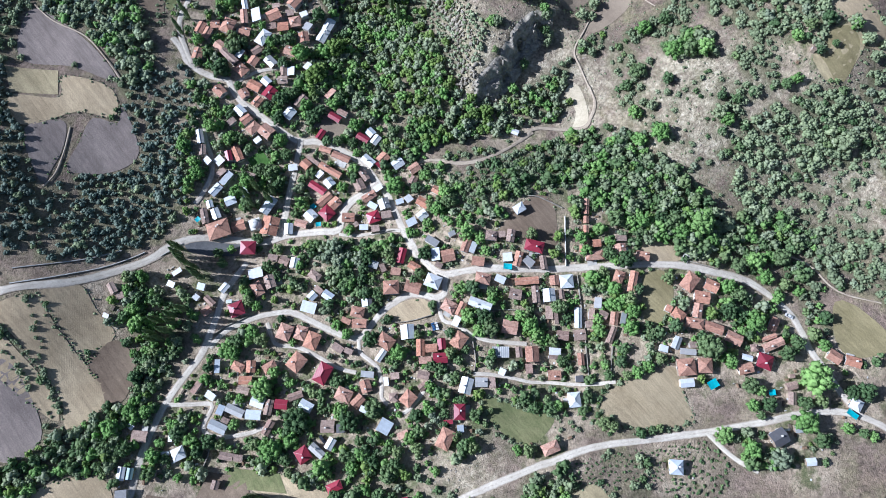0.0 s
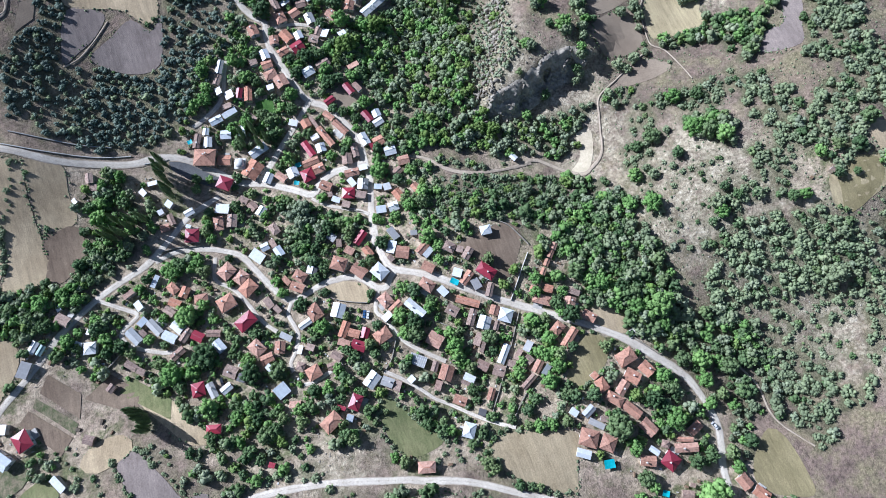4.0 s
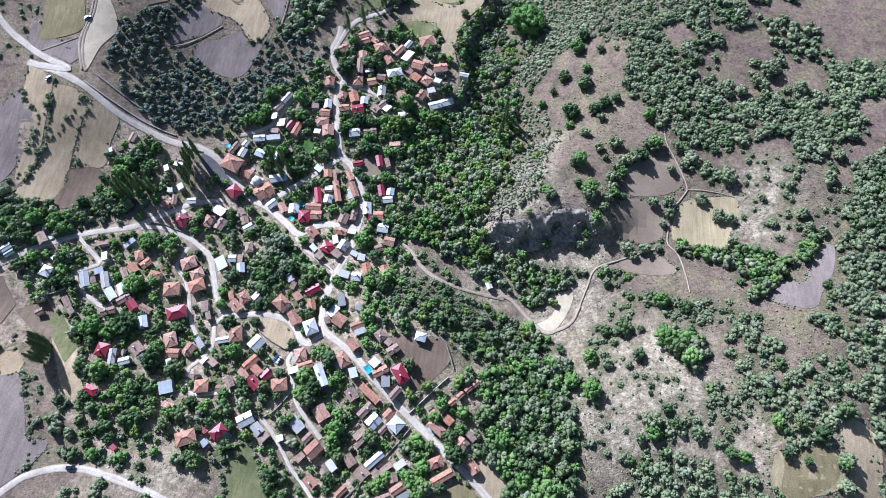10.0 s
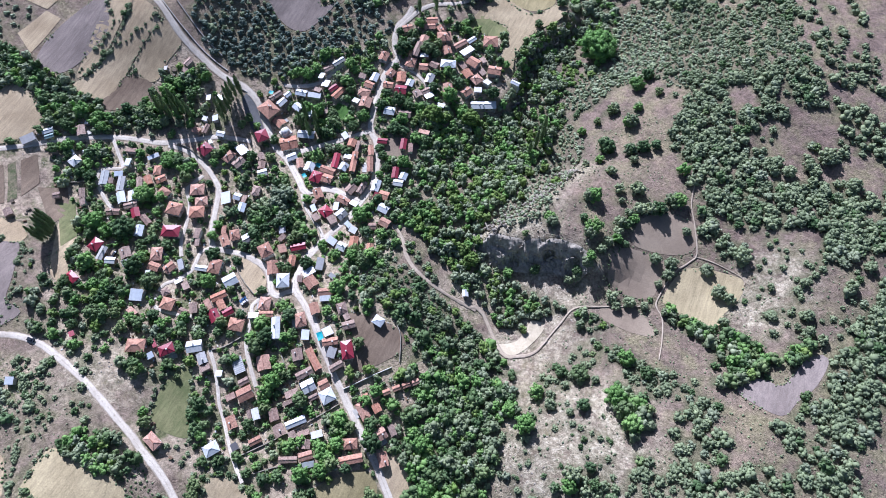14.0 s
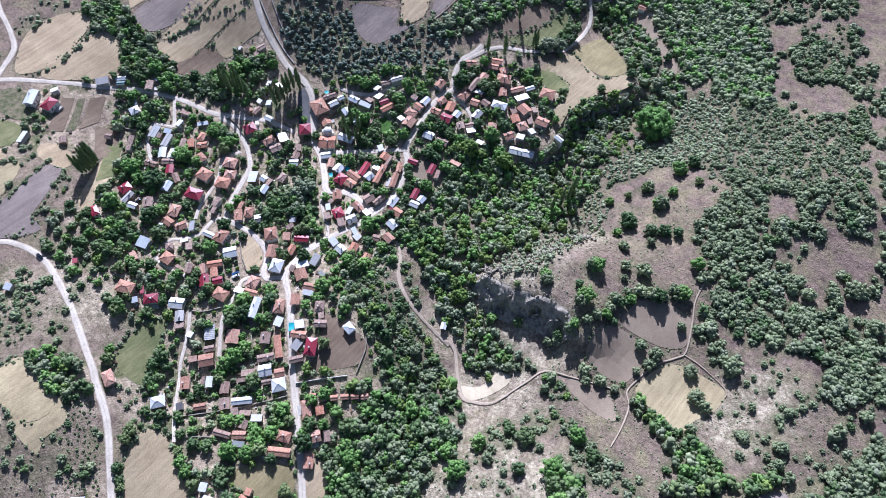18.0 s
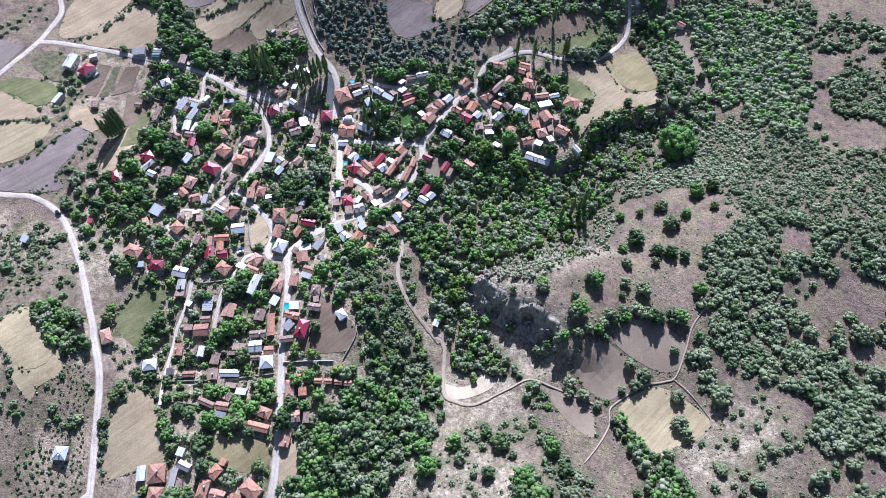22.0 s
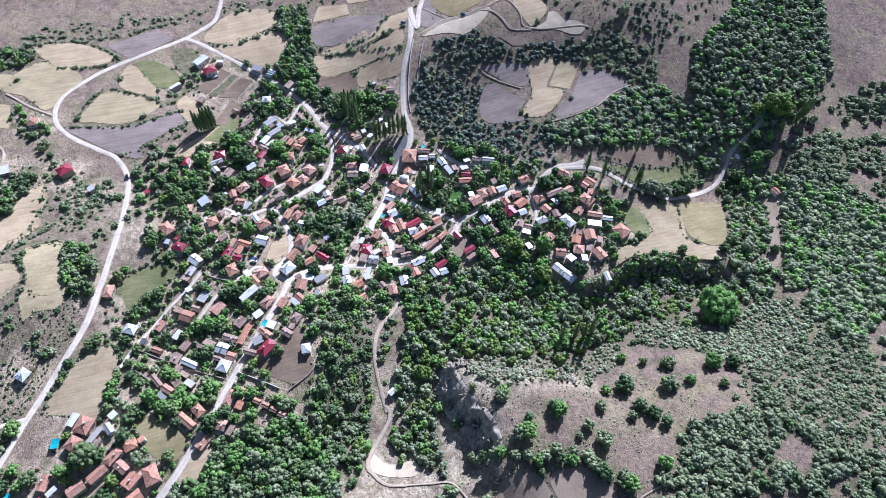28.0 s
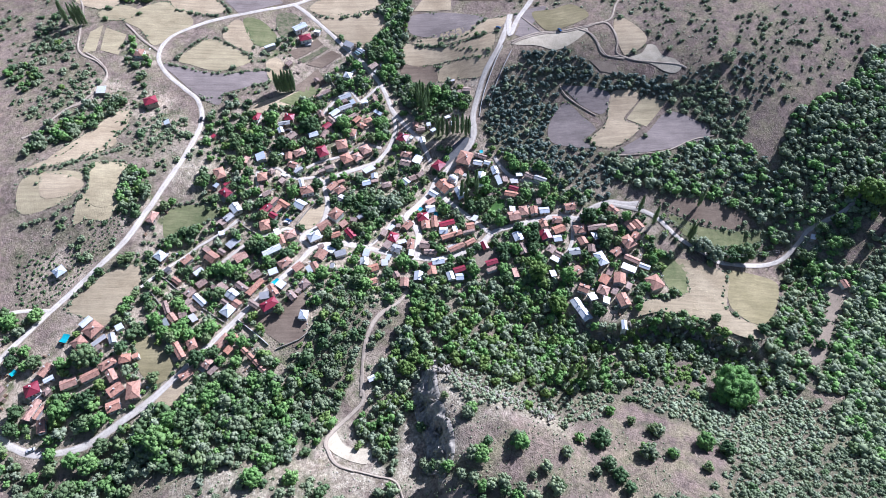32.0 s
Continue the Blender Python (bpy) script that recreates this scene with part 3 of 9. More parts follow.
field("plough", (-303, -90), (-316, -51), (-301, -41), (-284, -74))
field("hay", (-252, -181), (-261, -174), (-230, -171), (-227, -180))
field("hay", (-258, -171), (-251, -154), (-227, -154), (-231, -168))
field("tan", (-298, -206), (-317, -193), (-294, -169), (-281, -179), (-287, -200))
field("hay", (-281, -179), (-287, -164), (-279, -151), (-267, -165), (-272, -181))
field("tan", (-119, -169), (-136, -158), (-155, -145), (-170, -132), (-151, -130), (-131, -139), (-124, -152), (-112, -167))
field("hay", (-113, -145), (-119, -122), (-108, -119), (-85, -122), (-85, -135), (-102, -138))
field("tan", (-106, -167), (-101, -142), (-91, -144), (-87, -155), (-88, -164))
field("tan", (-228, -46), (-236, -40), (-229, -32), (-215, -32), (-211, -41))
field("brown", (-244, -32), (-261, -10), (-256, -5), (-238, -25))
field("garden", (-237, -24), (-254, -4), (-252, -0), (-235, -19))
field("brown", (-234, -17), (-250, 2), (-245, 10), (-232, -5))
field("garden", (-286, -44), (-288, -29), (-272, -23), (-260, -31), (-262, -40))
field("brown", (-207, -25), (-231, -8), (-217, -0), (-205, -13))
field("olive", (-192, -33), (-215, -11), (-208, -5), (-190, -23))
field("pale", (-240, 144), (-248, 164), (-250, 190), (-247, 203), (-237, 193), (-231, 178), (-237, 163))
field("pale", (-216, 228), (-220, 240), (-227, 245), (-225, 251), (-217, 254), (-212, 263), (-205, 267), (-201, 262), (-204, 254), (-211, 245))
field("tan", (-246, 222), (-257, 228), (-243, 241), (-230, 245), (-219, 230), (-223, 225))
field("plough", (-250, 147), (-272, 156), (-250, 168), (-244, 155))
field("fallow", (-277, 163), (-278, 179), (-281, 195), (-263, 206), (-253, 186), (-253, 171))
field("dry", (-219, 200), (-212, 219), (-204, 222), (-208, 208))
field("tan", (-306, 100), (-299, 137), (-319, 150), (-329, 100))
field("pale", (64, 45), (72, 43), (67, 28), (59, 20), (50, 23), (61, 31))

road(5.2, (49.7, -183.6), (50.6, -175.5), (52.2, -166.7), (54.9, -156.8), (57.7, -146.6), (61.3, -140.3), (64.8, -128.3), (63.5, -112.7), (58.4, -100.0), (48.8, -87.3), (40.8, -77.5), (29.7, -67.0), (17.8, -57.6), (-6.1, -39.7), (-23.0, -26.8), (-41.4, -11.1), (-53.8, -2.4), (-62.9, 3.1), (-66.1, 9.3), (-66.8, 17.7), (-66.8, 27.7), (-68.0, 19.6), (-65.7, 30.1), (-64.4, 38.3), (-62.1, 46.3), (-60.0, 53.8), (-58.1, 61.4), (-57.9, 69.8), (-57.1, 82.5), (-58.5, 90.2), (-63.8, 102.9), (-69.3, 112.1), (-74.2, 116.0), (-78.3, 121.1), (-81.9, 131.9), (-85.0, 145.3), (-88.3, 159.1), (-88.3, 169.6), (-86.5, 176.9), (-92.0, 183.8), (-96.5, 192.1), (-98.1, 200.7), (-96.1, 210.1), (-96.3, 219.2))
road(4.4, (57.5, -208.3), (53.6, -194.6), (48.6, -184.5), (41.4, -176.2), (27.9, -166.1), (7.7, -155.2), (-15.1, -142.0), (-39.8, -126.3), (-63.3, -111.2), (-84.6, -102.7), (-93.8, -98.8), (-127.8, -88.0), (-161.7, -82.4), (-183.0, -87.8), (-194.1, -98.8), (-211.6, -116.8), (-230.0, -125.6), (-251.3, -121.8), (-268.9, -102.7), (-279.8, -82.6), (-288.1, -61.6), (-298.9, -35.7), (-306.5, -22.4), (-316.2, -9.0), (-328.8, -3.0), (-342.2, 1.0), (-355.4, 4.7), (-385.7, 17.8), (-426.0, 30.2))
road(3.2, (-15.5, -142.4), (-15.4, -150.3), (-14.3, -158.8), (-10.3, -169.7))
road(4.6, (-142.3, 79.2), (-159.6, 72.4), (-172.1, 62.9), (-188.0, 51.9), (-212.2, 43.5), (-235.5, 29.1), (-251.0, 14.1), (-271.7, -3.6), (-291.6, -21.9), (-300.5, -32.2))
road(4.4, (-183.3, 51.8), (-173.0, 53.6), (-163.4, 52.6), (-152.1, 48.3), (-141.7, 42.2), (-137.5, 37.4), (-131.3, 24.0), (-125.7, 12.7), (-120.0, 6.0), (-113.7, 6.5), (-100.9, 9.1), (-86.6, 8.1), (-79.6, 3.1), (-74.8, -3.4), (-69.7, -4.5), (-66.6, -1.1), (-62.7, 1.8))
road(3.0, (-216.4, 41.1), (-206.2, 33.0), (-198.4, 26.9), (-201.0, 23.9), (-207.4, 20.1), (-207.7, 15.2), (-202.4, 9.1), (-189.5, 1.8), (-184.7, 0.2), (-183.9, -6.8))
road(2.8, (-152.6, 43.7), (-155.4, 34.4), (-154.6, 29.8), (-147.8, 22.9), (-142.3, 11.7), (-137.6, 0.4), (-131.7, -7.6))
road(3.0, (-120.4, 5.2), (-123.9, -0.4), (-122.7, -6.4), (-121.7, -13.2), (-125.0, -20.8), (-129.1, -26.3), (-128.6, -31.1))
road(3.0, (-125.6, -39.3), (-119.7, -39.6), (-111.7, -37.7), (-104.2, -35.3))
road(3.0, (-74.9, -5.2), (-79.5, -15.0), (-76.0, -21.1), (-73.0, -30.9), (-68.3, -38.6), (-59.6, -47.4), (-53.7, -52.9))
road(2.6, (-85.4, -47.0), (-78.6, -53.0), (-70.5, -62.2), (-65.3, -68.9), (-59.4, -74.0), (-46.7, -86.0), (-38.8, -91.9), (-32.5, -95.9))
road(5.6, (-277.8, 145.9), (-262.5, 141.9), (-245.8, 136.8), (-230.6, 129.8), (-214.8, 121.0), (-199.1, 115.7), (-182.7, 111.9), (-166.4, 111.3), (-154.3, 106.9), (-141.1, 95.7), (-129.2, 84.4), (-117.1, 79.2), (-109.3, 74.3), (-100.0, 67.7), (-92.3, 62.0), (-84.3, 67.9), (-77.8, 70.6), (-68.5, 70.0), (-58.6, 69.8))
road(2.6, (-93.3, 59.6), (-86.5, 52.6), (-79.2, 47.9), (-69.5, 41.9), (-65.8, 38.3))
road(4.5, (-75.6, 119.4), (-86.8, 109.4), (-101.2, 97.6), (-116.1, 83.9), (-121.5, 80.3))
road(2.8, (-85.4, 172.6), (-77.6, 172.1), (-68.7, 170.7), (-59.9, 166.3), (-52.1, 160.1))
road(3.4, (-113.8, 160.9), (-118.9, 151.6), (-121.6, 143.6), (-127.1, 134.8), (-138.6, 127.7), (-145.2, 125.3))
road(4.0, (-96.9, 198.1), (-94.1, 209.2), (-90.7, 220.2), (-84.4, 230.6), (-71.9, 242.1), (-61.6, 259.8), (-57.3, 273.8), (-63.4, 312.4), (-74.6, 329.2), (-83.2, 337.9), (-90.3, 358.1), (-98.6, 369.6), (-108.7, 378.3))
track(4.4, (-34.3, 64.6), (-23.9, 58.5), (-15.1, 47.5), (-3.5, 41.1), (12.8, 38.5), (29.4, 38.3), (33.0, 38.2))
track(3.0, (-239.6, 143.8), (-244.9, 154.0), (-248.7, 169.7), (-247.3, 186.3), (-249.0, 201.6), (-251.9, 215.8), (-241.6, 221.6), (-230.8, 223.0), (-221.6, 221.4), (-215.2, 232.0), (-212.2, 246.1), (-207.4, 264.2), (-203.2, 270.0))
track(2.6, (-246.5, 201.1), (-233.7, 207.0), (-221.3, 211.3), (-216.3, 226.5))
track(2.4, (-201.0, 177.5), (-192.6, 181.3), (-182.0, 190.5), (-172.0, 200.8))
track(3.2, (-300.7, -205.0), (-279.0, -194.3), (-245.0, -187.4), (-228.1, -182.1), (-216.9, -165.8), (-206.1, -156.6), (-195.4, -155.5), (-176.4, -160.7), (-166.9, -171.2), (-156.7, -177.3), (-142.0, -184.8), (-136.2, -191.3))
track(3.0, (-234.4, -127.1), (-245.5, -140.1), (-263.5, -157.5))
track(2.0, (89.7, -107.9), (94.1, -120.6), (93.3, -133.3), (95.7, -142.6), (104.8, -156.4))

track(3.2, (-242, 144), (-250, 164), (-249, 186), (-251, 207), (-255, 221), (-272, 228), (-284, 235))
track(1.8, (-249, 194), (-240, 205), (-226, 210), (-219, 215), (-219, 223))
track(1.6, (-275, 153), (-261, 161), (-249, 169))
road(5.6, (-270, 144), (-250, 143), (-270, 151), (-293, 164), (-310, 178))
track(1.5, (119, 158), (121, 142), (127, 129), (133, 114), (131, 108), (125, 98), (122, 83), (122, 76), (127, 70), (130, 57), (131, 46))
track(1.0, (132, 112), (143, 112), (158, 108), (160, 104))
track(3.4, (29.4, 38.3), (37.0, 38.0), (56, 21), (65, 23), (72, 28), (76, 37))
track(2.0, (75, 35), (79, 48), (83, 59), (95, 64), (116, 73))
track(1.8, (-147, 280), (-144, 264), (-135, 244), (-134, 223), (-135, 207))
track(2.4, (-227, -177), (-218, -165), (-205, -156), (-188, -158), (-175, -164), (-165, -173))
clearing((68, 348), (77, 353), (86, 337), (98, 334), (109, 348), (127, 338), (126, 319), (107, 311), (94, 313), (80, 325))
clearing((113, 225), (119, 230), (133, 229), (135, 215), (124, 211))
clearing((141, 230), (154, 226), (168, 223), (179, 224), (190, 211), (177, 208), (161, 211), (145, 221))
clearing((45, 379), (66, 388), (72, 376), (64, 361), (64, 352), (54, 360))

# ---- houses ----
ROOFS = {"o": ("tile_orange", "orange clay-tiled"), "b": ("tile_brown", "weathered brown-tiled"), "r": ("sheet_red", "crimson metal"), "w": ("sheet_white", "pale bluish metal"),
         "g": ("sheet_grey", "rusty grey sheet"), "d": ("sheet_dark", "dark grey"), "k": ("sheet_teal", "faded teal sheet")}
WALLS = (("render_white", "whitewashed"), ("render_cream", "cream-rendered"), ("mud_wall", "mud-plastered"), ("block_wall", "bare block"))
house_rng = random.Random(11)


def box(bm, x0, x1, y0, y1, z0, z1):
    v = [bm.verts.new(p) for p in ((x0, y0, z0), (x1, y0, z0), (x1, y1, z0), (x0, y1, z0), (x0, y0, z1), (x1, y0, z1), (x1, y1, z1), (x0, y1, z1))]
    for f in ((0, 3, 2, 1), (4, 5, 6, 7), (0, 1, 5, 4), (1, 2, 6, 5), (2, 3, 7, 6), (3, 0, 4, 7)):
        bm.faces.new([v[i] for i in f])
    return v


def slab(bm, top, thick):
    """A roof plane: the polygon top, thickened downwards."""
    a = [bm.verts.new(p) for p in top]
    b = [bm.verts.new((x, y, z - thick)) for x, y, z in top]
    bm.faces.new(a)
    bm.faces.new(b[::-1])
    n = len(a)
    for i in range(n):
        bm.faces.new((a[i], b[i], b[(i + 1) % n], a[(i + 1) % n]))


def box_mesh(name, w, d, h, material, inset=0.0):
    bm = bmesh.new()
    box(bm, -w / 2, w / 2, -d / 2, d / 2, 0, h)
    if inset:
        bmesh.ops.bevel(bm, geom=bm.edges[:], offset=inset, segments=1, affect="EDGES")
    me = bpy.data.meshes.new(name)
    bm.to_mesh(me)
    bm.free()
    me.materials.append(MATS[material])
    return me


def window_frame_mesh():
    """One moulded frame: a rim round a sunk opening, its foot drawn out as a sill."""
    bm = bmesh.new()
    box(bm, -0.6, 0.6, -0.09, 0.05, 0, 1.3)
    bmesh.ops.recalc_face_normals(bm, faces=bm.faces[:])
    front = [f for f in bm.faces if f.calc_center_median().y < -0.08]
    bmesh.ops.inset_region(bm, faces=front, thickness=0.1, depth=-0.06)
    for v in bm.verts:
        if v.co.z < 0.01 and v.co.y < -0.08:
            v.co.y, v.co.x = -0.17, v.co.x * 1.12
    me = bpy.data.meshes.new("window")
    bm.to_mesh(me)
    bm.free()
    me.materials.append(MATS["frame_white"])
    return me


def chimney_mesh():
    """A square stack that steps out to a cap."""
    rings = ((0.3, -1.2), (0.3, 0.9), (0.4, 0.92), (0.4, 1.02), (0.22, 1.04), (0.22, 1.2), (0.38, 1.22), (0.38, 1.3))
    verts, faces = [], []
    for r, z in rings:
        verts += [(-r, -r, z), (r, -r, z), (r, r, z), (-r, r, z)]
    for k in range(len(rings) - 1):
        faces += [(4 * k + i, 4 * k + (i + 1) % 4, 4 * k + 4 + (i + 1) % 4, 4 * k + 4 + i) for i in range(4)]
    faces += [(3, 2, 1, 0), tuple(4 * len(rings) - 4 + i for i in range(4))]
    return mesh_of("chimney", verts, faces, "render_white")


WINDOW, PANE = window_frame_mesh(), box_mesh("pane", 1.0, 0.03, 1.1, "glass")
DOOR, DOOR_METAL = box_mesh("door", 1.0, 0.1, 2.05, "timber", 0.02), box_mesh("door", 1.0, 0.1, 2.05, "sheet_grey", 0.02)
CHIMNEY = chimney_mesh()
HOUSES = []


def house(x, y, turn, length, width, colour, form):
    """A village house or outbuilding: ridge along its length; g gabled, h hipped, s a lean-to."""
    rng = house_rng
    L, W = max(length, 2.2), max(width, 2.0)
    over = 0.45 if form != "s" else 0.25
    hl, hw = max(L / 2 - over, 0.8), max(W / 2 - over, 0.7)
    big = L * W
    c, s = math.cos(math.radians(turn)), math.sin(math.radians(turn))
    corners = [(x + c * a - s * b, y + s * a + c * b) for a in (-hl, hl) for b in (-hw, hw)]
    zs = [level(*p) for p in corners]
    base = min(zs) - 0.25
    ground = level(x, y)
    if form == "s":
        eave = 2.3 + 0.4 * rng.random()
    elif form == "h":
        eave = 3.3 + 1.5 * rng.random() if big > 60 else 3.0
    else:
        eave = 3.0 + 1.3 * rng.random() if big > 55 else 2.6 + 0.3 * rng.random()
    eave = ground - base + eave
    rise = hw * (0.42 if form == "h" else 0.40) if form != "s" else min(W * 0.10, 0.6)
    roof_mat, roof_words = ROOFS[colour]
    wall_mat, wall_words = WALLS[rng.choice((0, 0, 1, 2, 2, 3) if form != "s" else (2, 2, 3, 3, 0))] if colour != "b" else WALLS[rng.choice((2, 2, 2, 0, 3))]
    small = form == "s" or big < 30
    name = "outbuilding" if small else "house"
    ob = new(name)
    ob.matrix_world = pose(x, y, base, 0, 0, turn)
    shape = {"g": "gabled", "h": "hipped", "s": "low lean-to"}[form]
    size = "small" if big < 30 else "broad" if big > 95 else "village"
    tagged(ob, f"{size} {wall_words} {'shed' if small else 'house'} with a {shape} {roof_words} roof", "shed" if small else "house", "sheds of the village" if small else "houses of the village")
    HOUSES.append((x, y, hl, hw, turn))
    stamp([(x + c * a - s * b, y + s * a + c * b) for a, b in ((-hl - 1.2, -hw - 1.2), (hl + 1.2, -hw - 1.2), (hl + 1.2, hw + 1.2), (-hl - 1.2, hw + 1.2))], 3)
    # walls, with gables where the roof has them
    bm = bmesh.new()
    v = box(bm, -hl, hl, -hw, hw, 0, eave)
    if form == "g":
        for sx, i, j in ((-1, 4, 7), (1, 5, 6)):
            top = bm.verts.new((sx * hl, 0, eave + rise))
            bm.faces.new((v[i], v[j], top) if sx > 0 else (v[j], v[i], top))
    part("wall", bm, wall_mat, ob)
    # roof
    bm = bmesh.new()
    t = 0.14
    top = eave + rise + 0.12
    ex, ey = hl + over, hw + over
    drop = rise * (ey / hw)
    if form == "g":
        slab(bm, ((-ex, -ey, top - drop), (ex, -ey, top - drop), (ex, 0, top), (-ex, 0, top)), t)
        slab(bm, ((-ex, 0, top), (ex, 0, top), (ex, ey, top - drop), (-ex, ey, top - drop)), t)
    elif form == "h":
        r = max(ex - ey, 0.3)
        e = top - drop
        slab(bm, ((-ex, -ey, e), (ex, -ey, e), (r, 0, top), (-r, 0, top)), t)
        slab(bm, ((ex, ey, e), (-ex, ey, e), (-r, 0, top), (r, 0, top)), t)
        slab(bm, ((ex, -ey, e), (ex, ey, e), (r, 0, top)), t)
        slab(bm, ((-ex, ey, e), (-ex, -ey, e), (-r, 0, top)), t)
    else:
        k = rng.choice((-1, 1))
        slab(bm, ((-ex, -ey, eave + 0.16 + rise * (1 - k)), (ex, -ey, eave + 0.16 + rise * (1 - k)), (ex, ey, eave + 0.16 + rise * (1 + k)), (-ex, ey, eave + 0.16 + rise * (1 + k))), 0.1)
    roof = part("roof", bm, roof_mat, ob, f"{roof_words} roof")
    if form != "s":
        r = ex if form == "g" else max(ex - ey, 0.3)
        bm = bmesh.new()
        box(bm, -r, r, -0.16, 0.16, top - 0.06, top + 0.07)
        part("ridge_cap", bm, roof_mat, roof)
        if form == "h":
            for sx in (-1, 1):
                for sy in (-1, 1):
                    bm = bmesh.new()
                    a, b2 = Vector((sx * r, 0, top + 0.05)), Vector((sx * ex, sy * ey, top - drop + 0.05))
                    side = (b2 - a).cross(Vector((0, 0, 1))).normalized() * 0.13
                    vs = [bm.verts.new(q) for q in (a + side, b2 + side, b2 - side, a - side)]
                    bm.faces.new(vs)
                    ext = bmesh.ops.extrude_face_region(bm, geom=bm.faces[:])
                    bmesh.ops.translate(bm, verts=[g for g in ext["geom"] if isinstance(g, bmesh.types.BMVert)], vec=(0, 0, -0.1))
                    bmesh.ops.recalc_face_normals(bm, faces=bm.faces[:])
                    part("hip_cap", bm, roof_mat, roof)
        if big > 30 and rng.random() < 0.6:
            for _ in range(2 if big > 80 and rng.random() < 0.6 else 1):
                o = part("chimney", CHIMNEY, "", ob, "white rendered chimney")
                u = rng.uniform(-0.55, 0.55) * hl * (0.6 if form == "h" else 1)
                w = rng.choice((-1, 1)) * hw * rng.uniform(0.15, 0.45)
                o.location = (u, w, top - rise * abs(w) / hw - 0.05)
    # door and windows on the long sides, a window in each end
    door_side = rng.choice((-1, 1))
    o = part("door", DOOR if rng.random() < 0.6 else DOOR_METAL, "", ob)
    du = rng.uniform(-0.3, 0.3) * hl
    o.matrix_basis = pose(du, door_side * (hw + 0.04), max(ground - base, 0.25), 0, 0, 180 if door_side > 0 else 0)
    if big > 42 and rng.random() < 0.4:
        bm = bmesh.new()
        lo, hi = sorted((door_side * (hw + 0.03), door_side * (hw + rng.uniform(2.0, 3.6))))
        box(bm, du - hl * rng.uniform(0.4, 0.8), du + hl * rng.uniform(0.4, 0.8), lo, hi, -0.6, ground - base + 0.16)
        part("terrace", bm, "concrete", ob, "pale concrete terrace before the door")
    if not small:
        floors = [ground - base + 1.0] + ([ground - base + 3.0] if eave - (ground - base) > 4.3 else [])
        for side in (-1, 1):
            n = 2 if hl < 4.5 else 3
            for i in range(n):
                u = (i + 0.5) / n * 2 * hl - hl
                if side == door_side and abs(u - du) < 1.4:
                    continue
                for z in floors[-1:]:
                    w = part("window", WINDOW, "", ob)
                    w.matrix_basis = pose(u, side * (hw + 0.02), z, 0, 0, 180 if side > 0 else 0)
                    part("pane", PANE, "", w).location = (0, -0.05, 0.1)
        for side in (-1, 1):
            w = part("window", WINDOW, "", ob)
            w.matrix_basis = pose(side * (hl + 0.02), 0, floors[-1], 0, 0, 90 * side)
            part("pane", PANE, "", w).location = (0, -0.05, 0.1)
    return ob


house(-203.4, 107.6, 83, 6.2, 4.1, "b", "g")
house(-202.6, 102.0, -20, 3.7, 3.4, "b", "s")
house(-213.7, 97.2, -65, 3.3, 2.4, "g", "s")
house(-173.6, 96.2, -4, 5.3, 2.8, "w", "s")
house(-179.6, 92.2, -64, 4.2, 3.1, "w", "s")
house(-168.3, 81.6, -54, 4.2, 3.7, "w", "s")
house(-173.5, 78.2, -73, 3.3, 3.0, "w", "s")
house(-159.2, 73.5, 12, 5.5, 4.0, "w", "g")
house(-169.1, 72.2, -82, 6.8, 3.2, "b", "g")
house(-173.3, 68.5, -1, 5.0, 4.2, "o", "g")
house(-160.5, 59.1, -18, 7.9, 7.7, "r", "h")
house(-161.4, 65.5, -34, 2.9, 2.0, "w", "s")
house(-136.8, 84.8, -39, 8.5, 7.6, "r", "h")
house(-141.7, 69.9, -23, 7.7, 5.9, "w", "s")
house(-145.8, 61.8, 80, 8.0, 5.5, "o", "h")
house(-138.5, 61.1, 71, 7.5, 5.7, "b", "g")
house(-129.6, 71.7, -46, 5.5, 4.0, "b", "g")
house(-125.7, 66.2, -65, 5.5, 4.7, "b", "g")
house(-121.9, 61.5, 42, 5.8, 4.9, "w", "g")
house(-147.8, 32.6, 30, 8.5, 7.5, "o", "h")
house(-141.7, 27.2, 35, 7.5, 6.3, "o", "h")
house(-139.3, 19.8, 29, 8.9, 7.4, "o", "h")
house(-176.9, 33.3, -63, 6.5, 4.6, "o", "h")
house(-171.7, 29.2, 51, 6.2, 4.9, "o", "g")
house(-164.3, 22.7, -9, 7.2, 5.2, "o", "h")
house(-152.1, 15.8, 13, 9.1, 7.9, "o", "h")
house(-177.8, 25.2, -40, 6.7, 4.2, "o", "g")
house(-181.5, 21.8, -54, 6.4, 3.6, "b", "g")
house(-195.8, 30.1, -72, 5.2, 3.7, "w", "s")
house(-199.3, 38.2, 20, 6.5, 3.2, "b", "s")
house(-179.0, 12.3, -58, 7.1, 5.7, "w", "g")
house(-176.2, 6.5, 40, 7.8, 4.0, "b", "g")
house(-170.6, 3.7, -44, 6.5, 4.9, "r", "g")
house(-162.4, 2.4, -20, 7.5, 3.7, "b", "g")
house(-161.1, -5.2, -67, 7.1, 5.0, "w", "g")
house(-190.5, 16.0, -63, 9.8, 4.4, "g", "g")
house(-195.8, 21.0, 30, 5.1, 3.3, "w", "s")
house(-184.4, 8.4, -44, 7.9, 4.8, "w", "g")
house(-196.8, 15.1, -63, 4.0, 2.7, "b", "s")
house(-201.6, 14.9, -63, 9.6, 5.0, "g", "g")
house(-182.1, -1.6, 23, 7.7, 4.1, "b", "g")
house(-223.1, 16.2, -14, 6.4, 6.3, "w", "h")
house(-227.9, 20.4, -35, 4.1, 1.9, "w", "s")
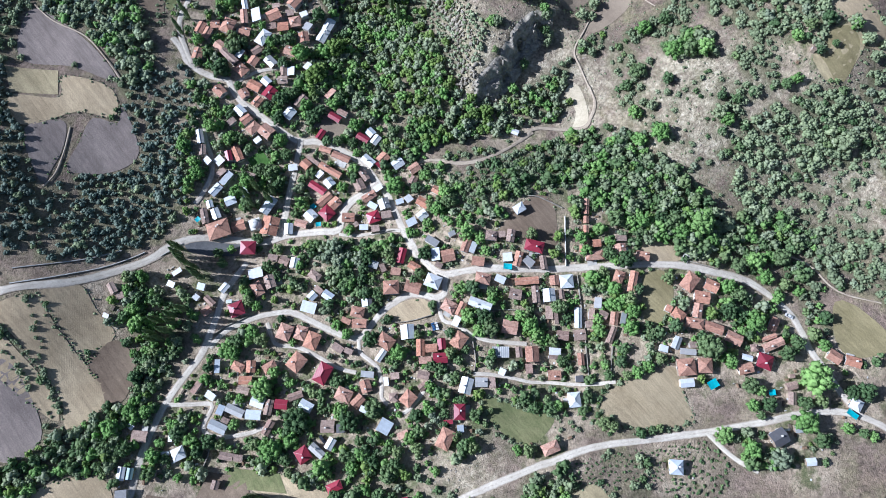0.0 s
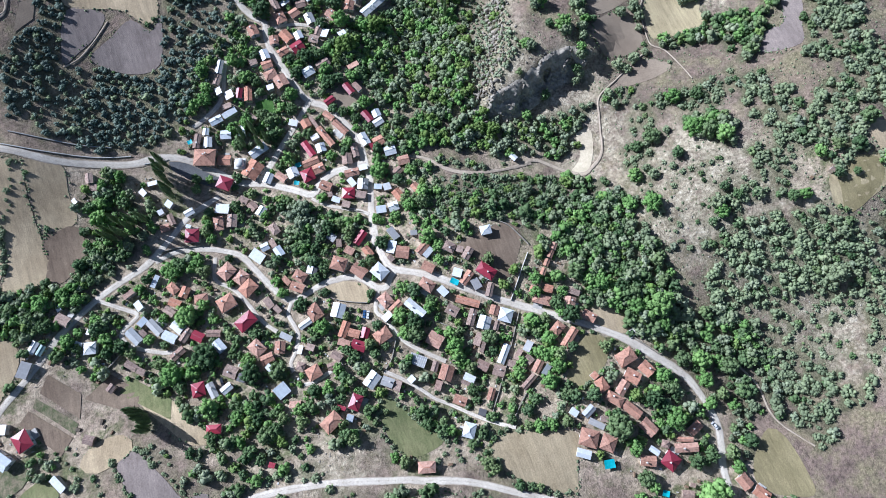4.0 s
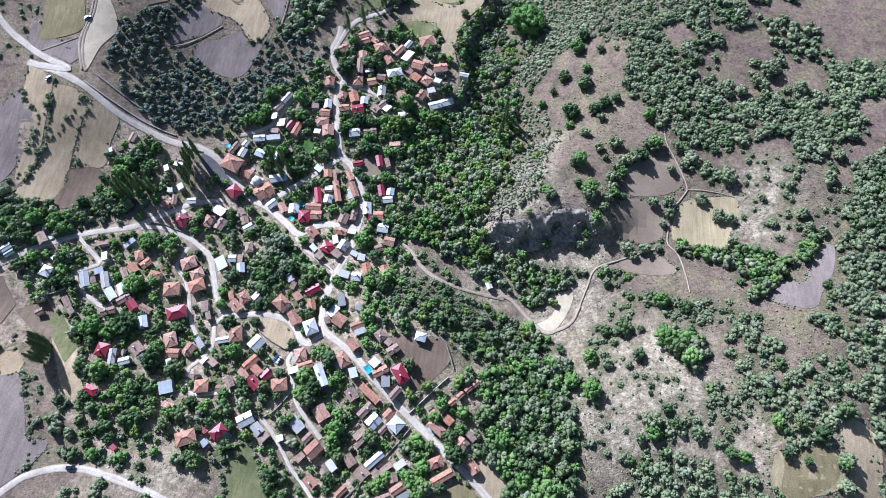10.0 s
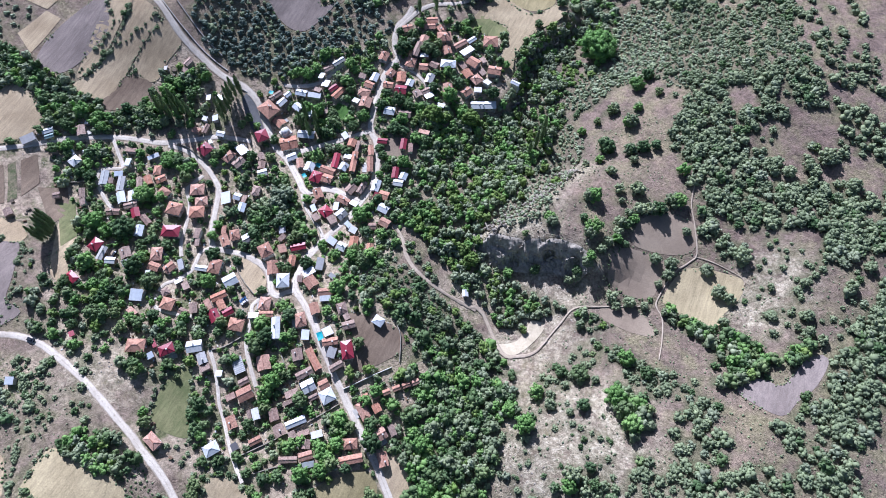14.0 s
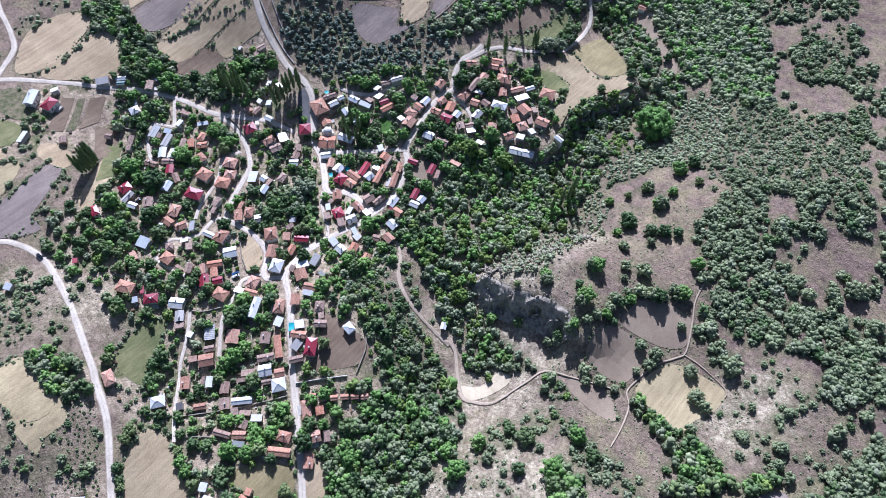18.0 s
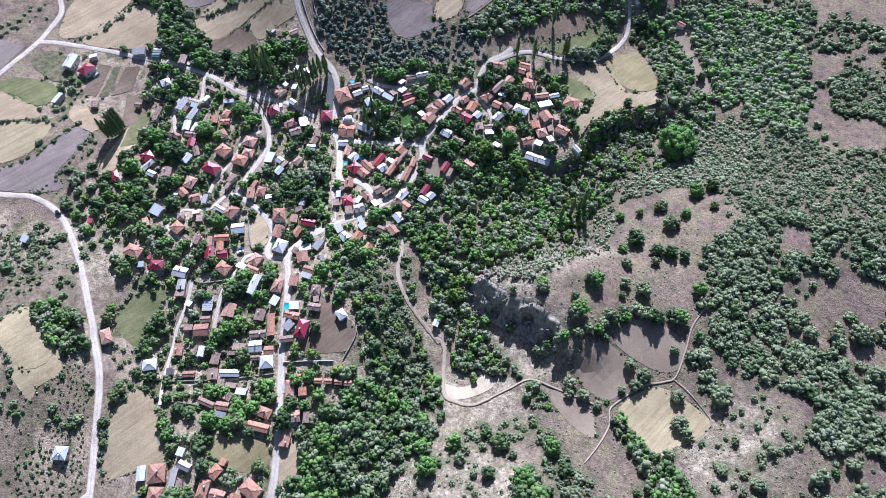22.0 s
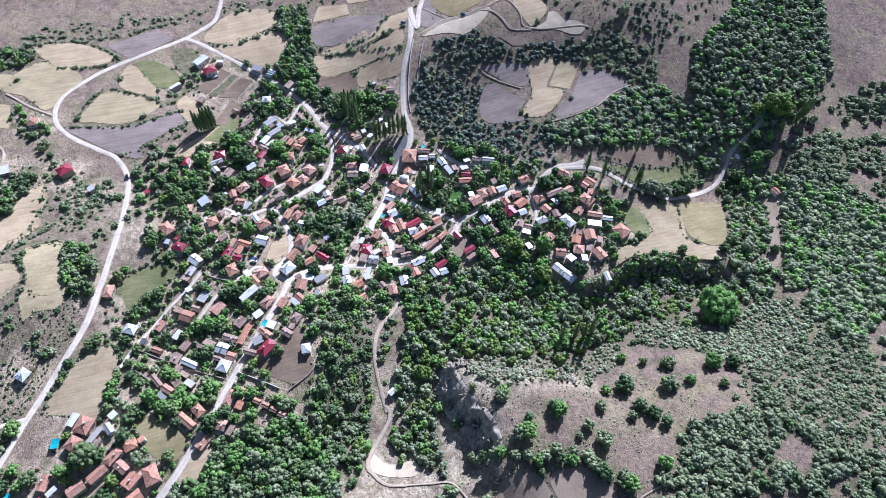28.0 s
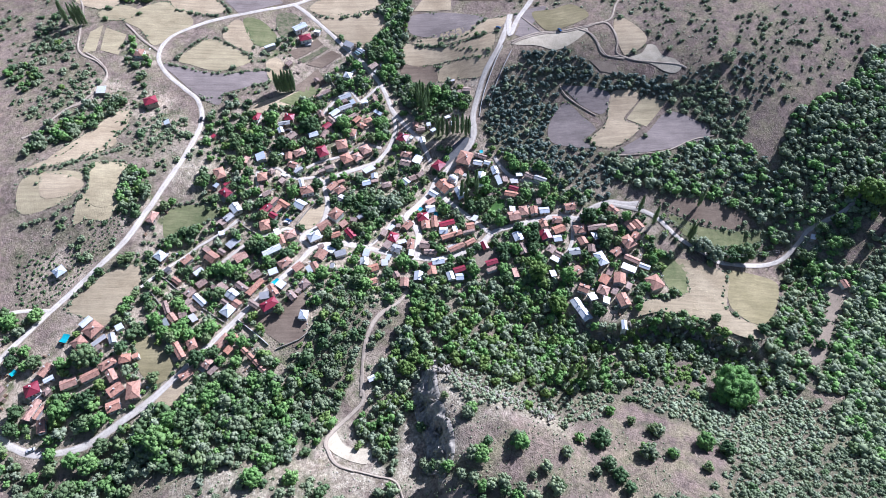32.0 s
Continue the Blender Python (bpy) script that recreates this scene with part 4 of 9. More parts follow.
house(-222.4, 25.0, 55, 2.9, 2.1, "w", "s")
house(-233.1, 35.1, -45, 7.6, 5.6, "b", "g")
house(-234.1, 42.1, -75, 3.1, 2.6, "w", "s")
house(-248.1, 25.4, 47, 6.4, 3.8, "w", "g")
house(-245.0, 22.7, 46, 5.5, 3.3, "k", "g")
house(-205.9, 0.4, -49, 6.9, 3.7, "b", "g")
house(-201.7, -4.1, -44, 4.6, 3.4, "b", "s")
house(-217.0, -7.5, 37, 4.2, 4.0, "b", "g")
house(-236.5, 15.5, 45, 3.9, 1.9, "b", "s")
house(-175.6, -23.5, 85, 7.2, 6.7, "r", "h")
house(-169.2, -26.3, -80, 8.3, 4.0, "g", "g")
house(-185.0, 40.4, 52, 7.0, 2.6, "w", "s")
house(-117.7, 48.3, -74, 6.8, 4.7, "b", "h")
house(-125.3, 39.8, 8, 4.6, 4.5, "w", "g")
house(-120.7, 40.3, -79, 5.0, 3.1, "b", "s")
house(-118.7, 34.5, -74, 6.1, 4.6, "w", "g")
house(-130.4, 35.8, -55, 8.1, 5.8, "w", "s")
house(-111.9, 17.0, -50, 7.2, 5.7, "o", "h")
house(-114.9, 11.5, -40, 7.7, 4.8, "o", "g")
house(-119.4, 17.2, -64, 5.2, 3.0, "o", "s")
house(-105.8, 18.7, 58, 4.3, 3.3, "w", "s")
house(-103.6, 16.7, 58, 5.0, 2.0, "d", "s")
house(-74.6, 26.3, 37, 8.6, 4.3, "r", "g")
house(-86.5, 27.7, 76, 4.6, 2.9, "b", "s")
house(-89.3, 32.4, -56, 5.1, 4.0, "g", "s")
house(-82.4, 21.4, -46, 5.4, 4.3, "o", "s")
house(-73.1, 17.1, -71, 6.5, 4.2, "o", "g")
house(-89.9, 15.9, -36, 8.4, 7.5, "o", "h")
house(-80.9, 8.7, -56, 8.5, 6.3, "o", "g")
house(-70.6, 3.9, -61, 8.4, 7.2, "w", "h")
house(-98.0, -8.3, 57, 7.7, 7.1, "w", "g")
house(-110.0, -5.0, -74, 8.8, 7.0, "o", "h")
house(-116.4, -9.2, 17, 7.0, 3.4, "w", "g")
house(-56.9, 21.5, -72, 7.4, 4.0, "g", "s")
house(-60.2, 14.6, 56, 7.0, 4.6, "w", "s")
house(-55.6, 9.5, -27, 7.1, 6.8, "o", "g")
house(-62.5, 8.8, -67, 3.9, 2.8, "b", "s")
house(-44.7, 7.6, 30, 8.2, 4.4, "o", "g")
house(-42.8, 4.0, 30, 6.1, 3.1, "w", "s")
house(-45.5, -3.4, -46, 6.7, 5.1, "o", "g")
house(-43.9, 13.4, 74, 3.8, 2.3, "b", "s")
house(-46.3, 17.4, -12, 3.8, 2.6, "g", "s")
house(-31.3, 2.5, -46, 6.3, 5.4, "b", "h")
house(-23.5, -4.2, 40, 6.9, 4.4, "b", "g")
house(-26.6, -0.7, -36, 3.7, 3.3, "b", "s")
house(-32.2, -11.9, -35, 4.9, 4.9, "w", "s")
house(-49.5, -12.1, -50, 8.2, 6.1, "o", "h")
house(-42.7, -18.3, -65, 5.6, 4.1, "w", "s")
house(-59.4, -21.6, -60, 12.3, 4.7, "w", "g")
house(-72.7, -11.9, -70, 7.5, 6.4, "o", "h")
house(-68.8, -16.9, 25, 7.8, 3.7, "o", "g")
house(-74.8, -20.4, 25, 5.5, 3.7, "w", "s")
house(-131.3, 8.3, -73, 6.2, 3.8, "b", "s")
house(-128.0, 3.4, -64, 4.6, 2.9, "b", "s")
house(-80.2, -29.0, 15, 8.5, 7.0, "o", "h")
house(-98.0, -19.1, 52, 8.8, 4.4, "o", "g")
house(-93.8, -22.9, -35, 6.1, 4.2, "o", "g")
house(-88.3, -24.7, 56, 5.8, 4.3, "r", "g")
house(-93.6, -29.9, -35, 7.5, 5.5, "r", "g")
house(-100.2, -25.8, -35, 6.5, 3.5, "o", "s")
house(-145.0, 2.6, 23, 10.5, 7.3, "r", "h")
house(-131.9, -16.7, 69, 6.5, 5.5, "o", "g")
house(-143.1, -13.0, -63, 8.3, 6.7, "o", "h")
house(-139.5, -20.1, 6, 6.7, 4.9, "o", "g")
house(-139.3, -25.8, -63, 5.1, 3.0, "w", "s")
house(-127.6, -12.4, -45, 6.7, 3.2, "g", "s")
house(-118.9, -35.4, 11, 7.3, 6.8, "o", "h")
house(-124.3, -30.0, -35, 4.5, 4.4, "b", "h")
house(-105.7, -31.2, -55, 6.0, 4.1, "b", "g")
house(-109.3, -35.4, 0, 4.9, 3.7, "b", "g")
house(-117.2, -22.1, -35, 4.5, 3.5, "b", "s")
house(-122.4, -21.5, 58, 4.4, 2.5, "w", "s")
house(-136.2, -38.6, 21, 6.9, 6.4, "w", "s")
house(-158.4, -20.3, -40, 6.9, 6.1, "b", "g")
house(-153.8, -25.3, -35, 4.4, 4.2, "d", "s")
house(-162.1, -27.9, 22, 5.8, 4.0, "w", "g")
house(-103.2, -56.8, 50, 7.9, 5.8, "r", "h")
house(-110.7, -56.9, -35, 4.8, 1.4, "r", "s")
house(-116.8, -62.0, 25, 9.9, 7.0, "o", "h")
house(-108.0, -63.2, 56, 3.6, 3.3, "w", "s")
house(-131.6, -47.4, -15, 5.7, 3.3, "o", "s")
house(-92.3, -49.0, 35, 8.2, 6.4, "w", "g")
house(-85.3, -52.7, -40, 6.4, 4.8, "g", "g")
house(-81.1, -56.2, 54, 5.3, 3.5, "b", "s")
house(-60.0, -53.5, 54, 5.5, 3.5, "b", "g")
house(-73.5, -55.5, 25, 3.5, 3.4, "w", "s")
house(-17.6, -16.6, -54, 10.1, 6.3, "r", "h")
house(-19.2, -26.2, 56, 7.6, 3.7, "b", "g")
house(-28.5, -16.1, 34, 8.4, 4.2, "o", "g")
house(-24.9, -20.9, -80, 5.8, 4.4, "g", "s")
house(4.5, -40.7, -35, 9.9, 5.0, "o", "h")
house(10.0, -36.4, -35, 4.7, 4.2, "o", "g")
house(22.1, -42.8, -40, 5.7, 3.2, "b", "g")
house(17.4, -47.3, 56, 6.9, 6.2, "o", "g")
house(24.3, -57.2, -50, 7.1, 4.9, "o", "g")
house(6.1, -57.5, 28, 7.4, 5.4, "o", "h")
house(10.1, -64.0, 36, 11.6, 4.4, "o", "g")
house(33.1, -83.2, 11, 10.1, 7.3, "o", "h")
house(41.2, -92.2, -66, 7.4, 6.2, "o", "g")
house(32.3, -93.1, -49, 8.1, 6.5, "o", "g")
house(15.4, -91.5, -78, 6.6, 5.4, "o", "h")
house(13.8, -86.1, -67, 3.4, 3.4, "o", "s")
house(24.9, -96.5, 37, 7.7, 4.9, "o", "g")
house(18.5, -100.0, -50, 9.1, 5.3, "o", "h")
house(24.7, -108.0, -60, 9.9, 5.1, "o", "g")
house(-32.3, -27.9, -35, 12.8, 4.0, "o", "g")
house(-33.2, -36.3, 54, 9.1, 4.1, "b", "g")
house(-28.0, -41.2, 54, 7.1, 6.6, "w", "g")
house(-22.6, -45.0, 54, 5.0, 2.8, "b", "g")
house(-20.8, -37.1, 54, 5.3, 4.9, "o", "g")
house(-16.2, -41.6, 55, 7.2, 7.2, "w", "h")
house(-24.4, -59.9, 48, 10.6, 3.9, "w", "g")
house(-41.5, -29.3, -50, 6.6, 5.6, "b", "g")
house(-55.3, -40.7, -50, 8.1, 7.1, "o", "g")
house(-34.0, -48.1, 49, 7.1, 3.8, "b", "s")
house(-32.4, -51.7, 53, 8.5, 2.1, "b", "s")
house(-17.8, -62.8, 42, 5.9, 2.8, "b", "s")
house(-11.4, -60.6, 42, 5.8, 3.7, "g", "s")
house(-13.8, -67.0, -68, 4.7, 4.5, "b", "g")
house(-11.0, -72.0, 41, 6.9, 4.2, "o", "g")
house(-7.5, -75.0, 36, 6.1, 2.9, "g", "s")
house(-36.8, -61.5, -46, 6.4, 5.0, "b", "g")
house(-29.9, -67.0, -36, 6.3, 5.5, "b", "g")
house(-22.6, -66.0, -36, 3.9, 3.5, "b", "s")
house(-55.6, -58.6, 53, 8.0, 7.0, "o", "g")
house(-61.6, -63.1, 53, 4.9, 3.5, "b", "s")
house(-45.4, -65.1, -45, 6.0, 3.8, "w", "g")
house(-48.2, -66.7, -45, 4.6, 1.9, "b", "s")
house(-53.9, -73.9, -40, 6.8, 4.9, "o", "g")
house(-38.0, -76.5, 52, 6.4, 3.4, "o", "g")
house(-17.9, -77.3, 27, 9.3, 3.2, "b", "g")
house(-54.8, -89.1, 56, 7.5, 6.2, "w", "h")
house(-3.3, -98.9, -56, 4.2, 3.5, "w", "s")
house(3.7, -101.0, 25, 6.6, 3.9, "g", "g")
house(4.9, -107.8, -45, 8.2, 3.1, "g", "g")
house(9.5, -107.2, -35, 3.9, 2.8, "b", "s")
house(-1.5, -112.5, -35, 9.1, 8.5, "o", "h")
house(6.5, -118.1, 48, 7.6, 7.3, "o", "h")
house(-6.7, -118.4, -35, 7.1, 4.2, "w", "g")
house(-80.2, -97.7, -17, 8.5, 5.5, "o", "h")
house(-45.5, -83.3, -35, 3.9, 3.4, "d", "s")
house(51.5, -127.5, 20, 7.6, 4.5, "o", "g")
house(44.0, -130.2, -21, 8.3, 2.2, "o", "g")
house(42.9, -134.0, -17, 11.8, 4.4, "o", "g")
house(28.9, -118.4, -66, 8.5, 6.0, "o", "g")
house(33.5, -128.6, -34, 4.0, 3.8, "b", "h")
house(32.3, -136.6, -60, 7.7, 7.7, "r", "h")
house(26.7, -129.4, -55, 5.3, 2.9, "w", "g")
house(21.7, -132.5, -26, 7.7, 5.2, "o", "g")
house(62.5, -158.1, -74, 6.9, 6.0, "o", "g")
house(67.6, -165.7, -56, 8.0, 5.3, "o", "g")
house(33.3, -153.2, -26, 5.8, 3.8, "b", "g")
house(28.6, -157.3, 43, 6.3, 4.0, "b", "g")
house(37.6, -150.4, -35, 2.7, 2.1, "b", "s")
house(50.8, -179.6, 17, 6.2, 5.9, "w", "h")
house(8.5, -164.8, -12, 8.0, 7.6, "d", "g")
house(19.6, -168.5, -35, 4.1, 3.9, "g", "s")
house(-39.7, -142.5, 46, 6.9, 6.6, "w", "h")
house(11.7, -181.8, -35, 5.0, 3.7, "w", "g")
house(-171.8, -45.2, -16, 7.4, 4.4, "r", "h")
house(-149.0, -71.1, -34, 3.1, 2.5, "r", "s")
house(-119.6, 155.1, 64, 8.9, 4.1, "g", "g")
house(-123.2, 147.8, 58, 6.3, 4.1, "b", "g")
house(-124.7, 141.0, -84, 4.4, 3.5, "w", "s")
house(-113.8, 136.3, 66, 6.6, 3.9, "r", "g")
house(-119.6, 137.1, -86, 5.3, 5.0, "g", "s")
house(-108.9, 134.7, 76, 10.1, 4.7, "o", "g")
house(-123.1, 131.1, 4, 5.8, 3.7, "b", "s")
house(-131.3, 124.6, 11, 7.4, 4.9, "w", "g")
house(-122.7, 126.6, 15, 8.7, 3.5, "w", "s")
house(-138.7, 119.5, 70, 4.5, 3.7, "w", "g")
house(-139.4, 112.9, 75, 6.5, 4.8, "w", "g")
house(-144.9, 115.2, 66, 9.0, 4.0, "b", "g")
house(-128.6, 114.9, -16, 6.3, 5.5, "w", "g")
house(-119.7, 114.6, 82, 6.2, 4.1, "w", "s")
house(-143.3, 103.8, -20, 12.4, 10.1, "o", "h")
house(-133.7, 99.9, -21, 7.4, 6.4, "o", "g")
house(-120.1, 88.7, 40, 10.8, 9.7, "o", "g")
house(-113.7, 99.4, 19, 10.9, 5.7, "w", "g")
house(-92.4, 154.7, -84, 6.8, 5.2, "w", "g")
house(-93.0, 148.2, 2, 6.4, 5.3, "o", "g")
house(-92.9, 141.1, 7, 7.6, 5.9, "o", "h")
house(-95.4, 133.9, 0, 4.2, 3.9, "w", "s")
house(-88.2, 134.3, -79, 7.9, 7.5, "o", "g")
house(-100.2, 152.1, 3, 4.8, 3.4, "b", "s")
house(-81.5, 153.1, 15, 6.5, 5.0, "o", "g")
house(-72.5, 153.4, 17, 7.5, 7.1, "r", "g")
house(-69.6, 161.0, -84, 5.5, 5.0, "w", "g")
house(-71.4, 135.3, 14, 7.0, 6.2, "w", "g")
house(-61.6, 137.3, 17, 8.2, 5.6, "b", "g")
house(-44.9, 131.5, 10, 7.0, 3.5, "o", "s")
house(-52.3, 116.9, -72, 7.9, 4.1, "r", "g")
house(-47.2, 116.7, -68, 6.6, 3.0, "b", "s")
house(-65.2, 113.2, 19, 6.3, 3.9, "r", "g")
house(-89.5, 108.0, -32, 5.2, 3.6, "w", "s")
house(-82.7, 104.8, -81, 5.5, 5.4, "o", "g")
house(-78.1, 103.8, -75, 8.2, 2.1, "b", "s")
house(-68.7, 104.2, -58, 7.2, 3.4, "o", "g")
house(-64.5, 94.9, -63, 11.0, 4.0, "o", "g")
house(-74.3, 92.1, -71, 14.5, 3.8, "o", "g")
house(-80.3, 94.8, 10, 4.7, 3.6, "w", "s")
house(-79.0, 87.0, 89, 5.6, 5.5, "w", "g")
house(-86.0, 89.3, -74, 10.7, 4.3, "r", "g")
house(-47.6, 96.2, -72, 7.8, 4.2, "r", "g")
house(-42.0, 96.2, -86, 5.0, 4.8, "w", "g")
house(-42.7, 90.5, 15, 6.1, 4.5, "w", "g")
house(-110.9, 120.6, -57, 6.4, 2.3, "b", "s")
house(-113.1, 80.6, 51, 6.4, 5.0, "w", "g")
house(-105.9, 78.6, -56, 7.1, 4.3, "o", "g")
house(-98.8, 78.6, -84, 6.3, 6.3, "w", "g")
house(-87.1, 81.0, 3, 9.6, 4.3, "o", "g")
house(-91.0, 73.5, -84, 7.7, 7.1, "r", "h")
house(-84.0, 75.2, 6, 6.6, 5.8, "o", "g")
house(-83.3, 63.3, -40, 7.0, 5.4, "o", "g")
house(-80.3, 52.8, -39, 4.9, 3.1, "w", "s")
house(-82.5, 57.2, -89, 2.9, 2.6, "b", "s")
house(-72.5, 54.0, -20, 7.2, 6.4, "r", "h")
house(-75.9, 48.0, -30, 4.7, 4.0, "b", "s")
house(-66.9, 65.4, -5, 8.1, 4.5, "o", "g")
house(-59.9, 66.0, -5, 4.8, 3.6, "w", "s")
house(-68.8, 59.8, -70, 5.5, 3.3, "w", "s")
house(-63.2, 56.3, 69, 6.3, 6.1, "g", "g")
house(-66.2, 50.5, -30, 5.7, 4.4, "b", "s")
house(-66.9, 74.6, 78, 6.7, 5.9, "b", "g")
house(-61.1, 78.1, 87, 8.6, 3.7, "b", "g")
house(-53.9, 82.9, -80, 8.0, 5.0, "w", "g")
house(-50.9, 76.4, -85, 4.9, 2.4, "r", "s")
house(-46.5, 78.7, 8, 6.2, 6.0, "o", "g")
house(-42.2, 70.5, -4, 6.7, 5.7, "w", "g")
house(-37.0, 61.8, -4, 6.4, 5.5, "o", "g")
house(-42.2, 56.5, 25, 4.7, 4.3, "b", "g")
house(-55.8, 51.5, -21, 4.4, 2.9, "w", "s")
house(-51.1, 49.4, -89, 4.2, 4.2, "w", "s")
house(-46.6, 42.2, -71, 7.3, 5.1, "o", "g")
house(-51.6, 36.6, -0, 5.7, 5.3, "w", "g")
house(-58.5, 37.5, -11, 5.6, 4.1, "w", "s")
house(-36.1, 41.9, -72, 6.9, 4.2, "o", "g")
house(-90.7, 200.3, 39, 7.2, 6.3, "o", "g")
house(-79.3, 215.5, 30, 7.6, 5.2, "o", "g")
house(-78.4, 209.9, 29, 7.7, 4.9, "o", "g")
house(-70.9, 212.7, -34, 5.7, 5.4, "o", "g")
house(-65.7, 206.3, 28, 9.6, 7.9, "o", "h")
house(-77.2, 197.9, -81, 6.7, 5.9, "o", "g")
house(-77.1, 187.6, -84, 12.7, 4.5, "b", "g")
house(-71.0, 186.1, 20, 5.9, 4.1, "w", "s")
house(-76.6, 176.5, -83, 8.2, 6.6, "o", "h")
house(-67.6, 177.3, 19, 6.0, 5.8, "o", "g")
house(-62.0, 182.5, -5, 5.9, 5.2, "b", "g")
house(-59.7, 198.0, -51, 7.0, 5.7, "o", "g")
house(-53.8, 187.0, 20, 10.2, 6.5, "w", "h")
house(-54.1, 207.4, 59, 10.0, 4.4, "o", "g")
house(-48.8, 214.6, 63, 6.9, 3.7, "w", "g")
house(-47.6, 204.2, 62, 9.2, 5.5, "w", "s")
house(-36.0, 218.0, 21, 9.9, 9.3, "o", "h")
house(-39.4, 196.5, -11, 8.0, 7.4, "o", "g")
house(-45.7, 191.9, -29, 7.5, 3.8, "b", "s")
house(-39.5, 187.1, -34, 6.8, 5.9, "o", "g")
house(-31.9, 185.3, 62, 7.1, 7.1, "o", "h")
house(-34.4, 201.7, -30, 4.8, 3.6, "b", "s")
house(-30.8, 192.2, -34, 5.1, 3.7, "b", "s")
house(-24.6, 186.0, -16, 4.7, 4.2, "w", "s")
house(-23.7, 195.9, 14, 8.8, 6.8, "o", "g")
house(-7.5, 193.8, -6, 6.3, 3.3, "w", "g")
house(-34.0, 173.6, 64, 6.7, 6.1, "o", "g")
house(-27.8, 178.1, 21, 5.2, 5.1, "g", "s")
house(-20.3, 170.3, 26, 16.8, 6.1, "w", "g")
house(-45.9, 169.8, -60, 8.3, 6.0, "o", "g")
house(-59.8, 170.7, -85, 7.6, 5.4, "g", "g")
house(-84.4, 162.3, 83, 6.0, 5.6, "o", "g")
house(-76.7, 162.6, -68, 8.3, 6.0, "o", "g")
house(-61.5, 155.8, -35, 5.9, 5.2, "b", "g")
house(-57.1, 161.3, 53, 7.9, 4.2, "b", "g")
house(-54.2, 157.8, 53, 5.6, 4.3, "w", "s")
house(-44.3, 155.4, 11, 4.8, 3.7, "w", "s")
house(-94.4, 172.2, -84, 7.2, 6.0, "o", "g")
house(-228.2, -138.3, -6, 7.9, 6.4, "o", "h")
house(-176.6, -118.2, -64, 9.1, 8.1, "r", "h")
house(-184.7, -153.4, -88, 6.4, 6.3, "w", "s")
house(-157.9, -103.5, 25, 4.3, 3.8, "w", "s")
house(-269.4, -24.1, -52, 11.4, 6.4, "w", "g")
house(-258.7, -19.0, -73, 9.4, 7.7, "r", "h")
house(-245.1, -44.6, -61, 8.5, 3.7, "w", "s")
house(-267.0, -10.3, 70, 4.9, 3.9, "w", "s")
house(-253.7, 15.3, 56, 8.2, 5.1, "g", "s")
house(-229.8, -29.1, -32, 5.4, 4.5, "b", "g")
house(1.7, -33.6, 47, 3.5, 2.5, "o", "g")
house(6.6, -31.3, 47, 4.1, 2.9, "o", "g")
house(10.8, -27.1, 47, 4.1, 2.9, "o", "g")
house(14.5, -23.1, 47, 4.2, 2.9, "o", "g")
house(18.3, -19.4, 47, 4.3, 2.9, "o", "g")
house(21.8, -16.1, 48, 4.4, 2.9, "o", "g")
house(23.7, 43.7, -63, 4.3, 3.4, "w", "g")
house(-9.9, 4.3, -7, 6.0, 5.0, "w", "h")
house(-38.5, 344.7, 12, 6.2, 4.6, "o", "g")
house(-76.9, 338.6, -30, 4.6, 3.2, "w", "s")
house(164.1, -32.9, 25, 3.4, 2.6, "b", "s")


# ---- cars, tarpaulins, walls and other small things ----
def rounded_box(w, d, h, z=0.0, r=0.08):
    bm = bmesh.new()
    box(bm, -w / 2, w / 2, -d / 2, d / 2, z, z + h)
    bmesh.ops.bevel(bm, geom=bm.edges[:], offset=r, segments=2, affect="EDGES")
    return bm


def car_cabin():
    bm = bmesh.new()
    v = box(bm, -1.35, 1.0, -0.76, 0.76, 0.9, 1.42)
    for q in v[4:]:
        q.co.x = q.co.x * 0.72 - 0.08
        q.co.y *= 0.84
    bmesh.ops.bevel(bm, geom=bm.edges[:], offset=0.05, segments=1, affect="EDGES")
    return bm


def car(x, y, turn, paint):
    ob = new("car")
    ob.matrix_world = pose(x, y, level(x, y) + 0.32, 0, 0, turn)
    tagged(ob, {"car_dark": "parked dark car with black windows", "car_white": "parked white car with black windows", "car_blue": "parked dark blue car"}[paint], "car", "parked cars")
    part("body", rounded_box(4.2, 1.72, 0.62, 0.32, 0.14), paint, ob)
    part("window_band", car_cabin(), "glass", ob, "dark glazed cabin")
    part("roof", rounded_box(1.6, 1.22, 0.05, 1.41, 0.02), paint, ob)
    for sx in (-1.3, 1.3):
        for sy in (-0.8, 0.8):
            bm = bmesh.new()
            bmesh.ops.create_cone(bm, cap_ends=True, segments=14, radius1=0.32, radius2=0.32, depth=0.2)
            o = part("wheel", bm, "rubber", ob)
            o.matrix_basis = pose(sx, sy, 0.32, 90, 0, 0)
    stamp([(x - 3, y - 3), (x + 3, y - 3), (x + 3, y + 3), (x - 3, y + 3)], 3)


